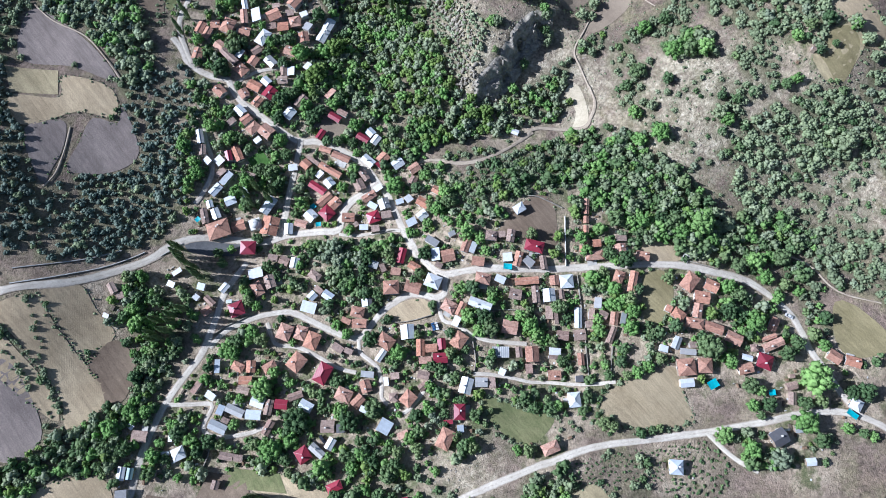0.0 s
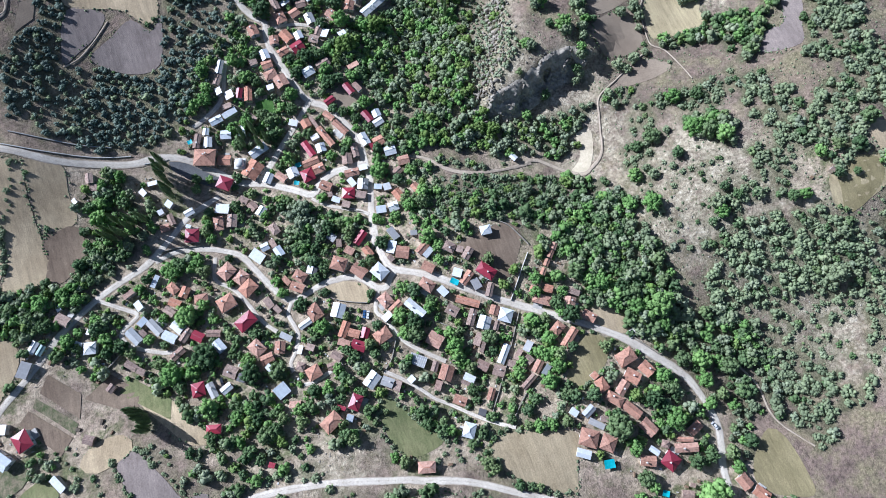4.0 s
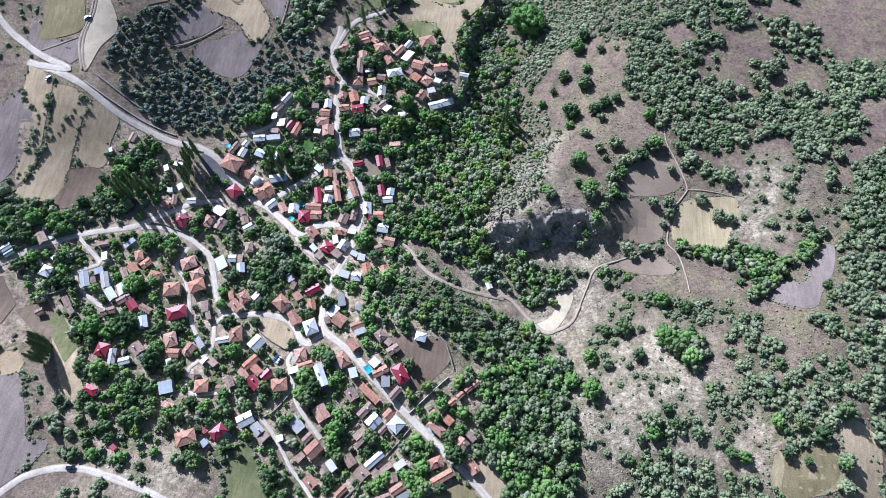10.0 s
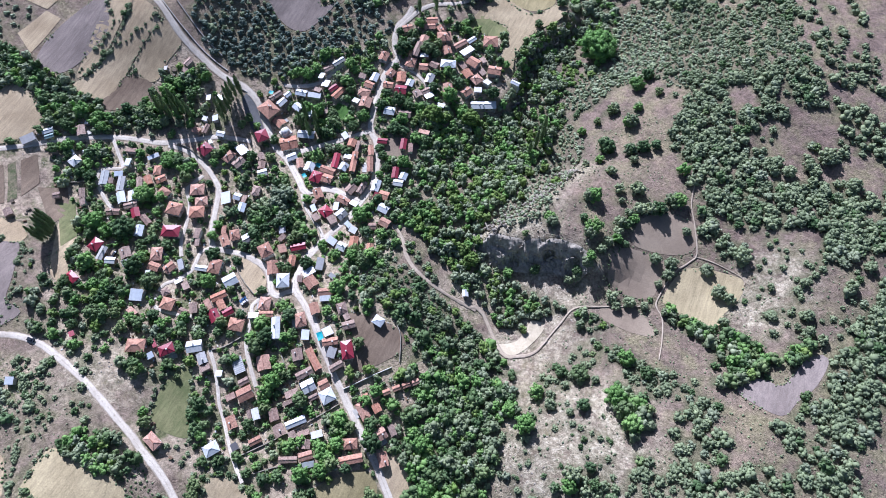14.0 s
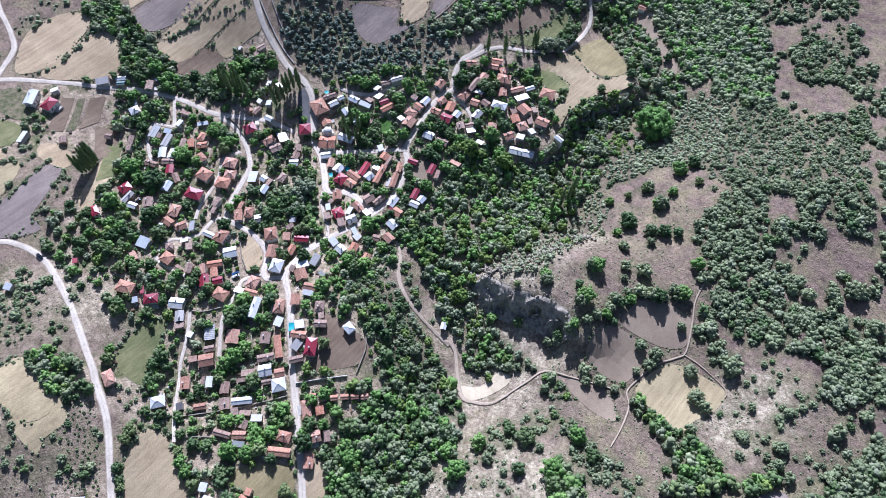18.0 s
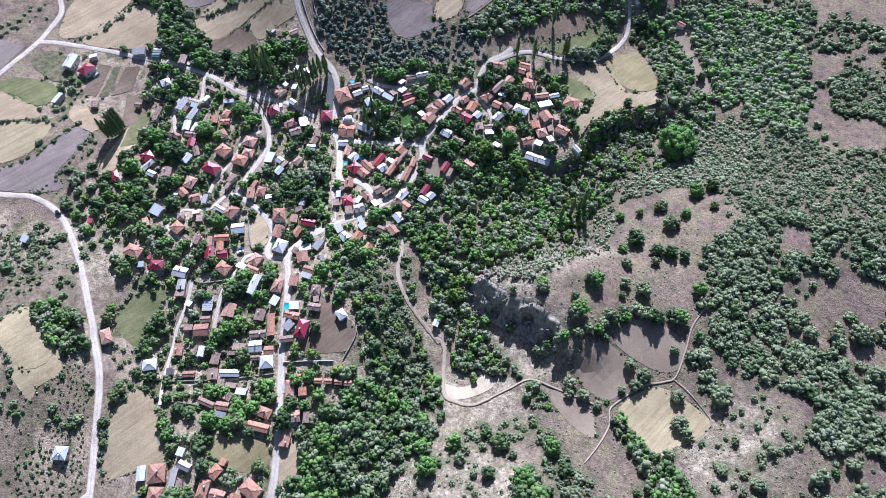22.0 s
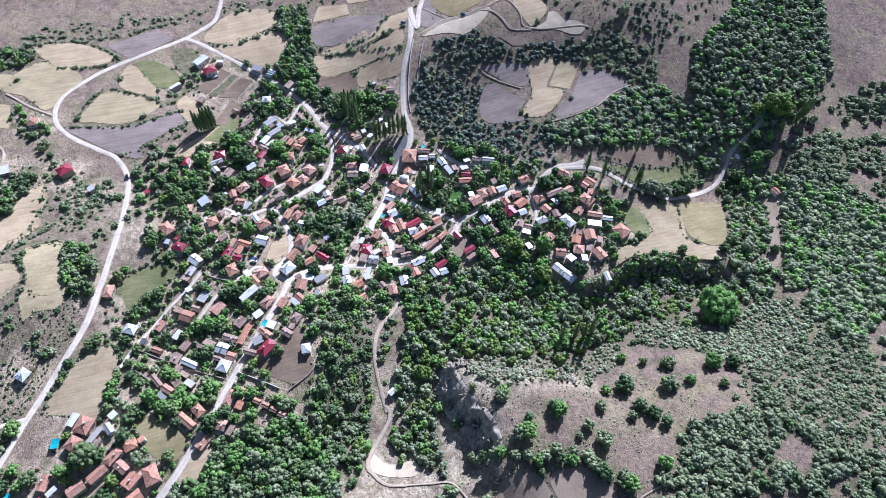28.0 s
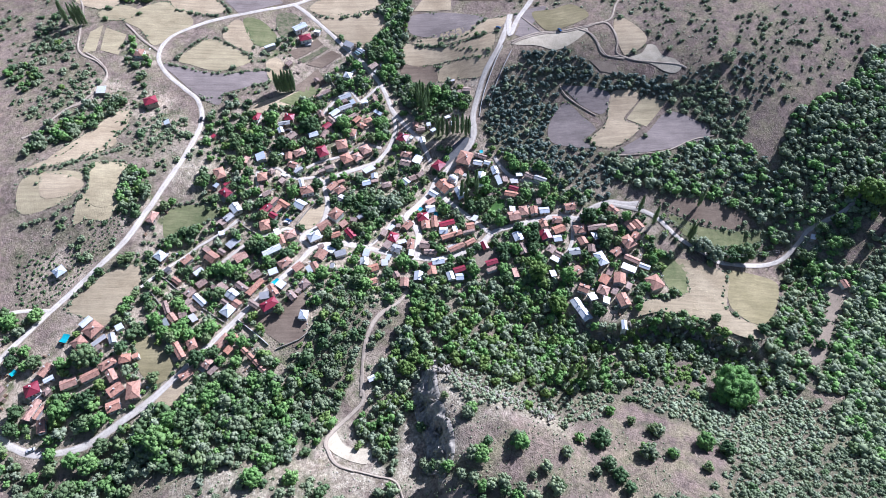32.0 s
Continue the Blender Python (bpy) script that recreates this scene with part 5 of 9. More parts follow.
def tarp(x, y, turn, w, d):
    """A turquoise sheet sagging between four poles."""
    ob = new("tarpaulin_shelter")
    ob.matrix_world = pose(x, y, level(x, y), 0, 0, turn)
    tagged(ob, "turquoise tarpaulin stretched over four poles in a yard", "tarpaulin", "turquoise tarpaulins")
    n = 8
    verts, faces = [], []
    for i in range(n + 1):
        for j in range(n + 1):
            u, v = i / n - 0.5, j / n - 0.5
            verts.append((u * w, v * d, 2.2 - 0.5 * (0.25 - u * u) * 2 - 0.4 * (0.25 - v * v) + 0.05 * math.sin(9 * u + 5 * v)))
    faces = [(i * (n + 1) + j, (i + 1) * (n + 1) + j, (i + 1) * (n + 1) + j + 1, i * (n + 1) + j + 1) for i in range(n) for j in range(n)]
    part("sheet", mesh_of("sheet", verts, faces, "tarp_blue", True), "", ob)
    for sx in (-1, 1):
        for sy in (-1, 1):
            bm = bmesh.new()
            bmesh.ops.create_cone(bm, cap_ends=True, segments=6, radius1=0.05, radius2=0.05, depth=2.6)
            part("pole", bm, "timber", ob).location = (sx * w * 0.48, sy * d * 0.48, 0.95)


def garden_wall(kind, *pts):
    """A low wall that follows the ground, with an uneven top."""
    c = curve_through(pts, 2.0)
    d = np.gradient(c, axis=0)
    d /= np.linalg.norm(d, axis=1)[:, None] + 1e-9
    n = np.stack([-d[:, 1], d[:, 0]], 1)
    high, thick, mat, label = {"white": (1.3, 0.35, "render_white", "whitewashed plot wall beside a yard"), "kerb": (0.7, 0.5, "concrete", "pale concrete parapet along the road"),
                               "stone": (1.1, 0.45, "rock", "dry-laid pale stone garden wall")}[kind]
    rng = np.random.default_rng(len(pts))
    verts, faces = [], []
    for (x, y), (nx, ny) in zip(c, n):
        z = level(x, y)
        top = z + high * rng.uniform(0.85, 1.1)
        for s, q in ((1, z - 0.4), (1, top), (-1, top), (-1, z - 0.4)):
            verts.append((x + nx * s * thick / 2, y + ny * s * thick / 2, q))
    k = len(c)
    for i in range(k - 1):
        a, b = 4 * i, 4 * i + 4
        faces += [(a + j, b + j, b + j + 1, a + j + 1) for j in range(3)]
    faces += [(0, 1, 2, 3), (4 * k - 1, 4 * k - 2, 4 * k - 3, 4 * k - 4)]
    ob = new("garden_wall", mesh_of("garden_wall", verts, faces, mat))
    tagged(ob, label, "wall", kind="structure")
    for i in range(k - 1):
        stamp((c[i] + n[i], c[i] - n[i], c[i + 1] - n[i + 1], c[i + 1] + n[i + 1]), 3)


def lathe(profile, segments=24):
    verts, faces = [], []
    for r, z in profile:
        verts += [(r * math.cos(6.28318 * k / segments), r * math.sin(6.28318 * k / segments), z) for k in range(segments)]
    for i in range(len(profile) - 1):
        faces += [(i * segments + k, i * segments + (k + 1) % segments, (i + 1) * segments + (k + 1) % segments, (i + 1) * segments + k) for k in range(segments)]
    faces.append(tuple(range(segments))[::-1])
    faces.append(tuple((len(profile) - 1) * segments + k for k in range(segments)))
    return verts, faces


def mosque(x, y):
    """The small white domed prayer hall by the square."""
    ob = new("mosque")
    ob.matrix_world = pose(x, y, level(x, y) - 0.3, 0, 0, -20)
    tagged(ob, "small white mosque hall with a round white dome", "mosque")
    part("hall", rounded_box(6.4, 6.4, 4.2, 0, 0.1), "render_white", ob)
    part("drum", mesh_of("drum", *lathe([(2.9, 4.18), (2.9, 4.9), (3.05, 4.92), (3.05, 5.05)], 16), "render_white"), "", ob)
    part("dome", mesh_of("dome", *lathe([(2.8 * math.cos(a * 0.19), 5.07 + 1.9 * math.sin(a * 0.19)) for a in range(8)] + [(0.05, 6.97)]), "frame_white", True), "", ob, "white domed roof")
    part("finial", mesh_of("finial", *lathe([(0.05, 6.9), (0.12, 7.1), (0.04, 7.25), (0.09, 7.4), (0.02, 7.9)], 10), "concrete"), "", ob)
    stamp([(x - 5, y - 5), (x + 5, y - 5), (x + 5, y + 5), (x - 5, y + 5)], 3)


def greenhouse(x, y, turn, w, d):
    ob = new("greenhouse")
    ob.matrix_world = pose(x, y, level(x, y), 0, 0, turn)
    tagged(ob, "low bare-framed greenhouse with slatted pale roof", "greenhouse")
    for i in range(9):
        u = -w / 2 + w * i / 8
        part("hoop", rounded_box(0.22, d, 0.1, 2.1, 0.02), "frame_white", ob).location = (u, 0, 0)
    part("covering", rounded_box(w * 0.98, d * 0.98, 0.05, 2.02, 0.01), "sheet_grey", ob, "weathered grey sheeting")
    for v in (-d / 2, 0, d / 2):
        part("rail", rounded_box(w, 0.18, 0.1, 2.21, 0.02), "concrete", ob).location = (0, v, 0)
    for i in (-1, 0, 1):
        for v in (-d / 2, d / 2):
            part("post", rounded_box(0.12, 0.12, 2.3, -0.2, 0.02), "concrete", ob).location = (i * w * 0.48, v * 0.97, 0)


def basin(x, y, turn):
    """A walled water trough by the road."""
    ob = new("water_basin")
    ob.matrix_world = pose(x, y, level(x, y) + 0.1, 0, 0, turn)
    tagged(ob, "white walled water basin beside the road", "basin")
    for name, w, d, px, py in (("long_wall", 4.4, 0.5, 0, -1.6), ("long_wall", 4.4, 0.5, 0, 1.6), ("end_wall", 0.5, 2.7, -1.95, 0), ("end_wall", 0.5, 2.7, 1.95, 0)):
        part(name, rounded_box(w, d, 1.1, -0.3, 0.04), "render_white", ob).location = (px, py, 0)
    part("water", rounded_box(3.4, 2.7, 0.1, 0.3, 0.01), "glass", ob, "dark still water")


def power_line(*pts):
    """Wooden poles with a crossarm each, and two slack wires from pole to pole."""
    tops = []
    for i, (x, y) in enumerate(pts):
        a, b = pts[max(i - 1, 0)], pts[min(i + 1, len(pts) - 1)]
        ob = new("utility_pole")
        ob.matrix_world = pose(x, y, level(x, y), 0, 0, math.degrees(math.atan2(b[1] - a[1], b[0] - a[0])))
        tagged(ob, "weathered wooden utility pole beside the road", "pole", "utility poles")
        bm = bmesh.new()
        bmesh.ops.create_cone(bm, cap_ends=True, segments=8, radius1=0.17, radius2=0.11, depth=9.0)
        part("pole", bm, "timber", ob).location = (0, 0, 4.2)
        part("crossarm", rounded_box(0.14, 1.8, 0.14, 8.2, 0.02), "timber", ob)
        for s in (-0.8, 0.8):
            part("insulator", mesh_of("insulator", *lathe([(0.05, 8.33), (0.09, 8.4), (0.06, 8.46), (0.08, 8.52), (0.02, 8.58)], 8), "frame_white"), "", ob).location = (0, s, 0)
        tops.append([ob.matrix_world @ Vector((0, s, 8.55)) for s in (-0.8, 0.8)])
    for a, b in zip(tops, tops[1:]):
        for p, q in zip(a, b):
            verts, faces, n = [], [], 14
            for k in range(n + 1):
                c = p.lerp(q, k / n) - Vector((0, 0, 4 * 0.9 * (k / n) * (1 - k / n)))
                verts += [c + Vector(o) for o in ((0.03, 0, 0), (-0.015, 0.026, 0), (-0.015, -0.026, 0), )]
            for k in range(n):
                faces += [(3 * k + j, 3 * k + (j + 1) % 3, 3 * k + 3 + (j + 1) % 3, 3 * k + 3 + j) for j in range(3)]
            tagged(new("power_wire", mesh_of("power_wire", verts, faces, "concrete")), "pale slack wire strung between two utility poles", "wire", "power wires")


tarp(-35.1, -15.6, -45, 4.6, 3.1)
tarp(3.2, -127.2, -12, 5.2, 4.1)
tarp(46.0, -181.4, -79, 5.6, 2.8)
tarp(-94.7, 82.3, -1, 3.5, 2.8)
tarp(-98.6, 71.7, -31, 3.0, 2.5)
tarp(-148.9, 116.0, 8, 2.8, 2.5)
tarp(23.3, -149.1, -35, 3.4, 2.8)
car(-85.7, -14.8, -114, "car_blue")
car(-84.1, -15.7, -114, "car_white")
car(62.7, -130.2, -68, "car_white")
car(-201.4, -4.1, -53, "car_dark")
car(-164.1, -23.4, -89, "car_dark")
car(-165.7, -82.6, 7, "car_dark")
car(-249.8, 181.7, 30, "car_blue")
car(-260.0, 134.7, 70, "car_blue")
mosque(-125.9, 94.6)
greenhouse(-67.3, -47.4, -40, 8.6, 5.6)
basin(42.3, -73.0, 18)
garden_wall("white", (7.2, -14.3), (0.9, -21.5), (-5.1, -28.6), (-10.6, -35.0))
garden_wall("kerb", (-238.5, 136.7), (-226.4, 130.8), (-213.1, 125.2), (-201.4, 120.8), (-189.7, 117.8), (-181.1, 116.4))
garden_wall("stone", (-82.4, -9.2), (-92.2, -4.9), (-100.2, 0.7), (-101.8, 7.1))
garden_wall("stone", (-9.0, -42.5), (-18.4, -56.0), (-25.2, -65.8), (-41.5, -86.3))
garden_wall("kerb", (-189.5, 123.9), (-205.2, 129.2), (-220.0, 136.1), (-233.6, 143.1))
garden_wall("stone", (41.8, -74.0), (45.4, -79.4), (52.1, -88.3))
garden_wall("stone", (-20.6, -81.8), (-26.3, -86.5), (-32.4, -92.7))
garden_wall("kerb", (-162.8, 109.1), (-175.9, 109.8))
garden_wall("stone", (-178.4, 55.9), (-170.1, 55.8), (-162.8, 53.8), (-158.0, 53.1))
garden_wall("stone", (-218.9, 3.0), (-213.5, 6.5), (-208.5, 11.3))
garden_wall("stone", (9.5, -9.8), (3.9, 2.7), (-0.7, 7.4))
garden_wall("stone", (-79.2, 47.9), (-68.4, 40.8))
garden_wall("stone", (-73.7, -31.9), (-79.8, -42.0), (-84.3, -46.0))
garden_wall("stone", (-56.6, -27.4), (-51.9, -31.1), (-43.9, -38.0))
power_line((-92.3, 216.6), (-73.9, 243.4), (-57.5, 272.1), (-67.1, 314.9))


# odds and ends lying about the yards
def yard_clutter(name, label, material, count, low, high, flat, seed):
    rng = np.random.default_rng(seed)
    verts, faces = [], []
    for _ in range(count):
        hx, hy, hl, hw, turn = HOUSES[rng.integers(len(HOUSES))]
        a, r = rng.uniform(0, 6.283), hl + rng.uniform(1.0, 8.0)
        x, y = hx + r * math.cos(a), hy + r * math.sin(a)
        if bears(x, y) > 0:
            continue
        w, d, h = rng.uniform(low, high), rng.uniform(low, high) * 0.6, rng.uniform(0.3, 1.0) * flat
        t = math.radians(turn) + rng.choice((0, 1.571)) + rng.normal(0, 0.15)
        c, s, z, n = math.cos(t), math.sin(t), level(x, y), len(verts)
        for q, k in ((-0.15, 1.0), (h, 0.82)):
            verts += [(x + c * sx * w * k - s * sy * d * k, y + s * sx * w * k + c * sy * d * k, z + q) for sx, sy in ((-1, -1), (1, -1), (1, 1), (-1, 1))]
        faces += [tuple(n + i for i in f) for f in ((4, 5, 6, 7), (0, 1, 5, 4), (1, 2, 6, 5), (2, 3, 7, 6), (3, 0, 4, 7))]
    tagged(new(name, mesh_of(name, verts, faces, material)), label, "clutter", kind="stuff")


yard_clutter("woodpiles", "stacked firewood and brown timber lying in the yards", "timber", 420, 0.4, 1.3, 1.2, 1)
yard_clutter("rubble", "pale stones, blocks and rubble lying in the yards", "concrete", 650, 0.2, 0.7, 0.7, 2)
yard_clutter("scrap_sheets", "loose white sheets and crates lying in the yards", "frame_white", 260, 0.3, 1.0, 0.5, 3)
yard_clutter("manure_heaps", "dark earth and dung heaps in the yards", "bark", 260, 0.6, 1.6, 0.9, 4)


# ---- trees and scrub ----
def ico(sub):
    bm = bmesh.new()
    bmesh.ops.create_icosphere(bm, subdivisions=sub, radius=1)
    v = np.array([q.co[:] for q in bm.verts])
    f = np.array([[q.index for q in g.verts] for g in bm.faces])
    bm.free()
    return v, f


ICO1 = ico(1)


def crown(seed, lobes, leaves, size, tall=0.85, spread=0.55, leaf=0.10, core=ICO1):
    """A crown of unit radius standing on z=0: a heart, knobbly clumps of foliage crowded over it, loose sprays at their rims. Vertices and triangles."""
    rng = np.random.default_rng(seed)
    V, Fc, n = [], [], 0
    k = np.arange(lobes)
    up = 1 - 1.45 * (k + 0.5) / lobes
    around = k * 2.39996 + rng.uniform(-0.5, 0.5, lobes)
    flat = np.sqrt(np.clip(1 - up * up, 0, 1))
    cs = np.stack([flat * np.cos(around), flat * np.sin(around), up], 1) * spread * rng.uniform(0.62, 1.12, (lobes, 1)) + rng.normal(0, 0.05, (lobes, 3))
    rs = rng.uniform(0.75, 1.25, lobes) * (0.9 / math.sqrt(lobes) + 0.10)
    cs, rs = np.concatenate([cs, [[0, 0, -0.08]]]), np.concatenate([rs, [spread * 0.92]])
    for c, r in zip(cs, rs):
        v = core[0] * r * rng.uniform(0.55, 1.3, (len(core[0]), 1)) + c
        V.append(v)
        Fc.append(core[1] + n)
        n += len(v)
    pick = rng.integers(0, lobes, leaves)
    d = rng.normal(0, 1, (leaves, 3))
    d[:, 2] += 0.2
    d += cs[pick] * 1.2
    d /= np.linalg.norm(d, axis=1)[:, None]
    p = cs[pick] + d * rs[pick][:, None] * rng.uniform(0.85, 1.3, (leaves, 1))
    nrm = d + rng.normal(0, 0.8, (leaves, 3))
    nrm /= np.linalg.norm(nrm, axis=1)[:, None]
    a = np.cross(nrm, rng.normal(0, 1, (leaves, 3)))
    a /= np.linalg.norm(a, axis=1)[:, None] + 1e-9
    b = np.cross(nrm, a)
    s = leaf * rng.uniform(0.6, 1.4, (leaves, 1))
    q = np.stack([p + a * s, p + b * s * 0.8 + nrm * s * 0.25, p - a * s, p - b * s * 0.8 + nrm * s * 0.25], 1).reshape(-1, 3)
    k = np.arange(leaves)[:, None] * 4 + n
    V.append(q)
    Fc += [np.concatenate([k, k + 1, k + 2], 1), np.concatenate([k, k + 2, k + 3], 1)]
    v, f = np.concatenate(V), np.concatenate(Fc)
    v /= np.quantile(np.hypot(v[:, 0], v[:, 1]), 0.97)
    v[:, 2] = v[:, 2] * tall + 0.62 * tall
    return v * size, f


def tri_mesh(name, v, f, material, tone):
    me = bpy.data.meshes.new(name)
    me.vertices.add(len(v))
    me.vertices.foreach_set("co", np.ascontiguousarray(v, np.float32).ravel())
    me.loops.add(len(f) * 3)
    me.loops.foreach_set("vertex_index", np.ascontiguousarray(f, np.int32).ravel())
    me.polygons.add(len(f))
    me.polygons.foreach_set("loop_start", np.arange(0, len(f) * 3, 3, dtype=np.int32))
    at = me.attributes.new("tone", "FLOAT", "POINT")
    at.data.foreach_set("value", np.ascontiguousarray(tone, np.float32))
    me.materials.append(MATS[material])
    me.update(calc_edges=True)
    return me


BUSHES = [crown(100 + i, 9, 50, 1.0, 0.70, 0.72, 0.15) for i in range(9)]
TREES = [crown(200 + i, 10, 60, 1.0, 0.98, 0.68, 0.13) for i in range(8)]
SPARE = [crown(260 + i, 6, 28, 1.0, 0.70, 0.70, 0.17) for i in range(8)]
LOW = [crown(230 + i, 4, 12, 1.0, 0.62, 0.62, 0.20) for i in range(8)]
WEEDS = [crown(150 + i, 1, 7, 1.0, 0.7, 0.4, 0.28) for i in range(5)]
LITTER = []


def scatter(poly, gap, seed, keep=1.0, clump=0.0, allow=0, clump_size=28.0):
    """Places about gap metres apart in the polygon, thinned to keep and gathered in clumps, on free ground."""
    rng = np.random.default_rng(seed)
    poly = np.asarray(poly, float)
    lo, hi = poly.min(0), poly.max(0)
    gx, gy = np.meshgrid(np.arange(lo[0], hi[0], gap), np.arange(lo[1], hi[1], gap), indexing="ij")
    gx = gx.ravel() + rng.uniform(-0.48, 0.48, gx.size) * gap
    gy = gy.ravel() + rng.uniform(-0.48, 0.48, gy.size) * gap
    ok = inside(gx, gy, poly) & (rng.random(gx.size) < keep) & (bears(gx, gy) <= allow)
    gx, gy = gx[ok], gy[ok]
    if clump is not None:
        f = np.array([noise.noise((x / clump_size, y / clump_size, seed * 3.7)) + 0.5 * noise.noise((x / clump_size * 2.7, y / clump_size * 2.7, 9.1)) for x, y in zip(gx, gy)])
        ok = f > clump
        gx, gy = gx[ok], gy[ok]
    return gx, gy, rng


def grow(name, label, category, shapes, material, gx, gy, rng, low, high, sink=0.12, tall=(0.85, 1.2)):
    """One sheet of many plants too many to count."""
    z = land(gx, gy)
    V, Fc, T, n = [], [], [], 0
    pick = rng.integers(0, len(shapes), len(gx))
    size = low + (high - low) * rng.random(len(gx)) ** 1.25
    turn = rng.uniform(0, 6.283, len(gx))
    up = rng.uniform(*tall, len(gx))
    tone = rng.random(len(gx))
    for k, (v, f) in enumerate(shapes):
        i = np.where(pick == k)[0]
        if not len(i):
            continue
        c, s = np.cos(turn[i])[:, None], np.sin(turn[i])[:, None]
        x, y = v[:, 0] * size[i, None], v[:, 1] * size[i, None]
        P = np.stack([gx[i, None] + x * c - y * s, gy[i, None] + x * s + y * c, z[i, None] - sink * size[i, None] + v[:, 2] * size[i, None] * up[i, None]], -1)
        V.append(P.reshape(-1, 3))
        Fc.append((f[None] + (np.arange(len(i)) * len(v))[:, None, None] + n).reshape(-1, 3))
        T.append(np.repeat(tone[i], len(v)))
        n += len(i) * len(v)
    if not V:
        return
    ob = new(name, tri_mesh(name, np.concatenate(V), np.concatenate(Fc), material, np.concatenate(T)))
    tagged(ob, label, category, kind="stuff")
    LITTER.append((gx, gy, size))
    return ob



# trees that stand singly, each a trunk and a crown
def trunk_mesh(seed, height, thick, limbs):
    rng = random.Random(seed)
    bm = bmesh.new()

    def limb(a, b, r0, r1):
        d = (b - a).normalized()
        u = d.orthogonal().normalized()
        w = d.cross(u)
        rings = []
        for q, r in ((a, r0), (a.lerp(b, 0.5) + u * r0 * rng.uniform(-0.5, 0.5), (r0 + r1) / 2), (b, r1)):
            rings.append([bm.verts.new(q + (u * math.cos(k * 1.2566) + w * math.sin(k * 1.2566)) * r) for k in range(5)])
        for lo, hi in zip(rings, rings[1:]):
            for k in range(5):
                bm.faces.new((lo[k], lo[(k + 1) % 5], hi[(k + 1) % 5], hi[k]))
    top = Vector((rng.uniform(-0.1, 0.1), rng.uniform(-0.1, 0.1), height))
    limb(Vector((0, 0, -0.15)), top, thick, thick * 0.55)
    for k in range(limbs):
        a = k * 6.283 / limbs + rng.uniform(-0.4, 0.4)
        limb(top * rng.uniform(0.65, 0.95), top + Vector((math.cos(a) * 0.4, math.sin(a) * 0.4, rng.uniform(0.1, 0.35))), thick * 0.5, thick * 0.15)
    me = bpy.data.meshes.new("trunk")
    bm.to_mesh(me)
    bm.free()
    me.materials.append(MATS["bark"])
    return me


def crown_mesh(seed, material, lobes, leaves, tall, spread, leaf, lift):
    v, f = crown(seed, lobes, leaves, 1.0, tall, spread, leaf)
    v[:, 2] += lift
    return tri_mesh("crown", v, f, material, np.full(len(v), (seed % 7) / 6))


TRUNKS = [trunk_mesh(i, 0.45, 0.06, 5) for i in range(4)]
TALL_TRUNK = trunk_mesh(9, 1.2, 0.05, 5)
CROWNS = {"d": [crown_mesh(400 + i, ("leaf_dark", "leaf_plane", "leaf_dark")[i % 3], 22, 300, 0.95, 0.72, 0.075, 0.12) for i in range(9)],
          "b": [crown_mesh(430 + i, "leaf_bright", 22, 300, 1.0, 0.70, 0.075, 0.12) for i in range(3)],
          "g": [crown_mesh(440 + i, "leaf_grey", 24, 320, 0.9, 0.74, 0.07, 0.10) for i in range(3)],
          "o": [crown_mesh(450 + i, "leaf_oak", 22, 280, 0.86, 0.74, 0.075, 0.10) for i in range(5)]}
BIG = {"d": [crown_mesh(460 + i, ("leaf_dark", "leaf_plane")[i % 2], 42, 620, 0.9, 0.78, 0.058, 0.12) for i in range(4)],
       "b": [crown_mesh(470, "leaf_bright", 42, 620, 0.95, 0.76, 0.058, 0.12)], "g": [crown_mesh(475 + i, "leaf_grey", 42, 620, 0.9, 0.78, 0.055, 0.10) for i in range(2)],
       "o": [crown_mesh(480 + i, "leaf_oak", 42, 560, 0.86, 0.80, 0.058, 0.10) for i in range(3)]}
TREE_WORDS = {"d": ("tree", "full dark green broadleaf tree casting deep shade"), "b": ("tree", "bright yellow-green broadleaf tree"), "g": ("willow", "rounded silvery grey-green willow"), "o": ("oak", "dull grey-green oak standing on dry ground")}
tree_rng = random.Random(5)


def single_tree(name, label, category, group, trunk, crown_data, x, y, radius, tall):
    ob = new(name)
    ob.matrix_world = Matrix.Translation((x, y, level(x, y) - 0.1)) @ Matrix.Rotation(tree_rng.uniform(0, 6.28), 4, "Z") @ Matrix.Diagonal((radius, radius * tree_rng.uniform(0.9, 1.1), tall, 1))
    tagged(ob, label, category, group)
    part("trunk", trunk, "", ob)
    part("crown", crown_data, "", ob)
    LITTER.append((np.array([x]), np.array([y]), np.array([radius * 0.8])))
    TAKEN.add((int(x // 3), int(y // 3)))
    return ob


def tree(x, y, width, kind="d"):
    name, words = TREE_WORDS[kind]
    size = "large " if width > 10 else "small " if width < 5.5 else ""
    single_tree(name, size + words, "tree", "trees of the village", tree_rng.choice(TRUNKS), tree_rng.choice((BIG if width > 8.6 else CROWNS)[kind]), x, y, width / 2, width / 2 * tree_rng.uniform(0.9, 1.15))


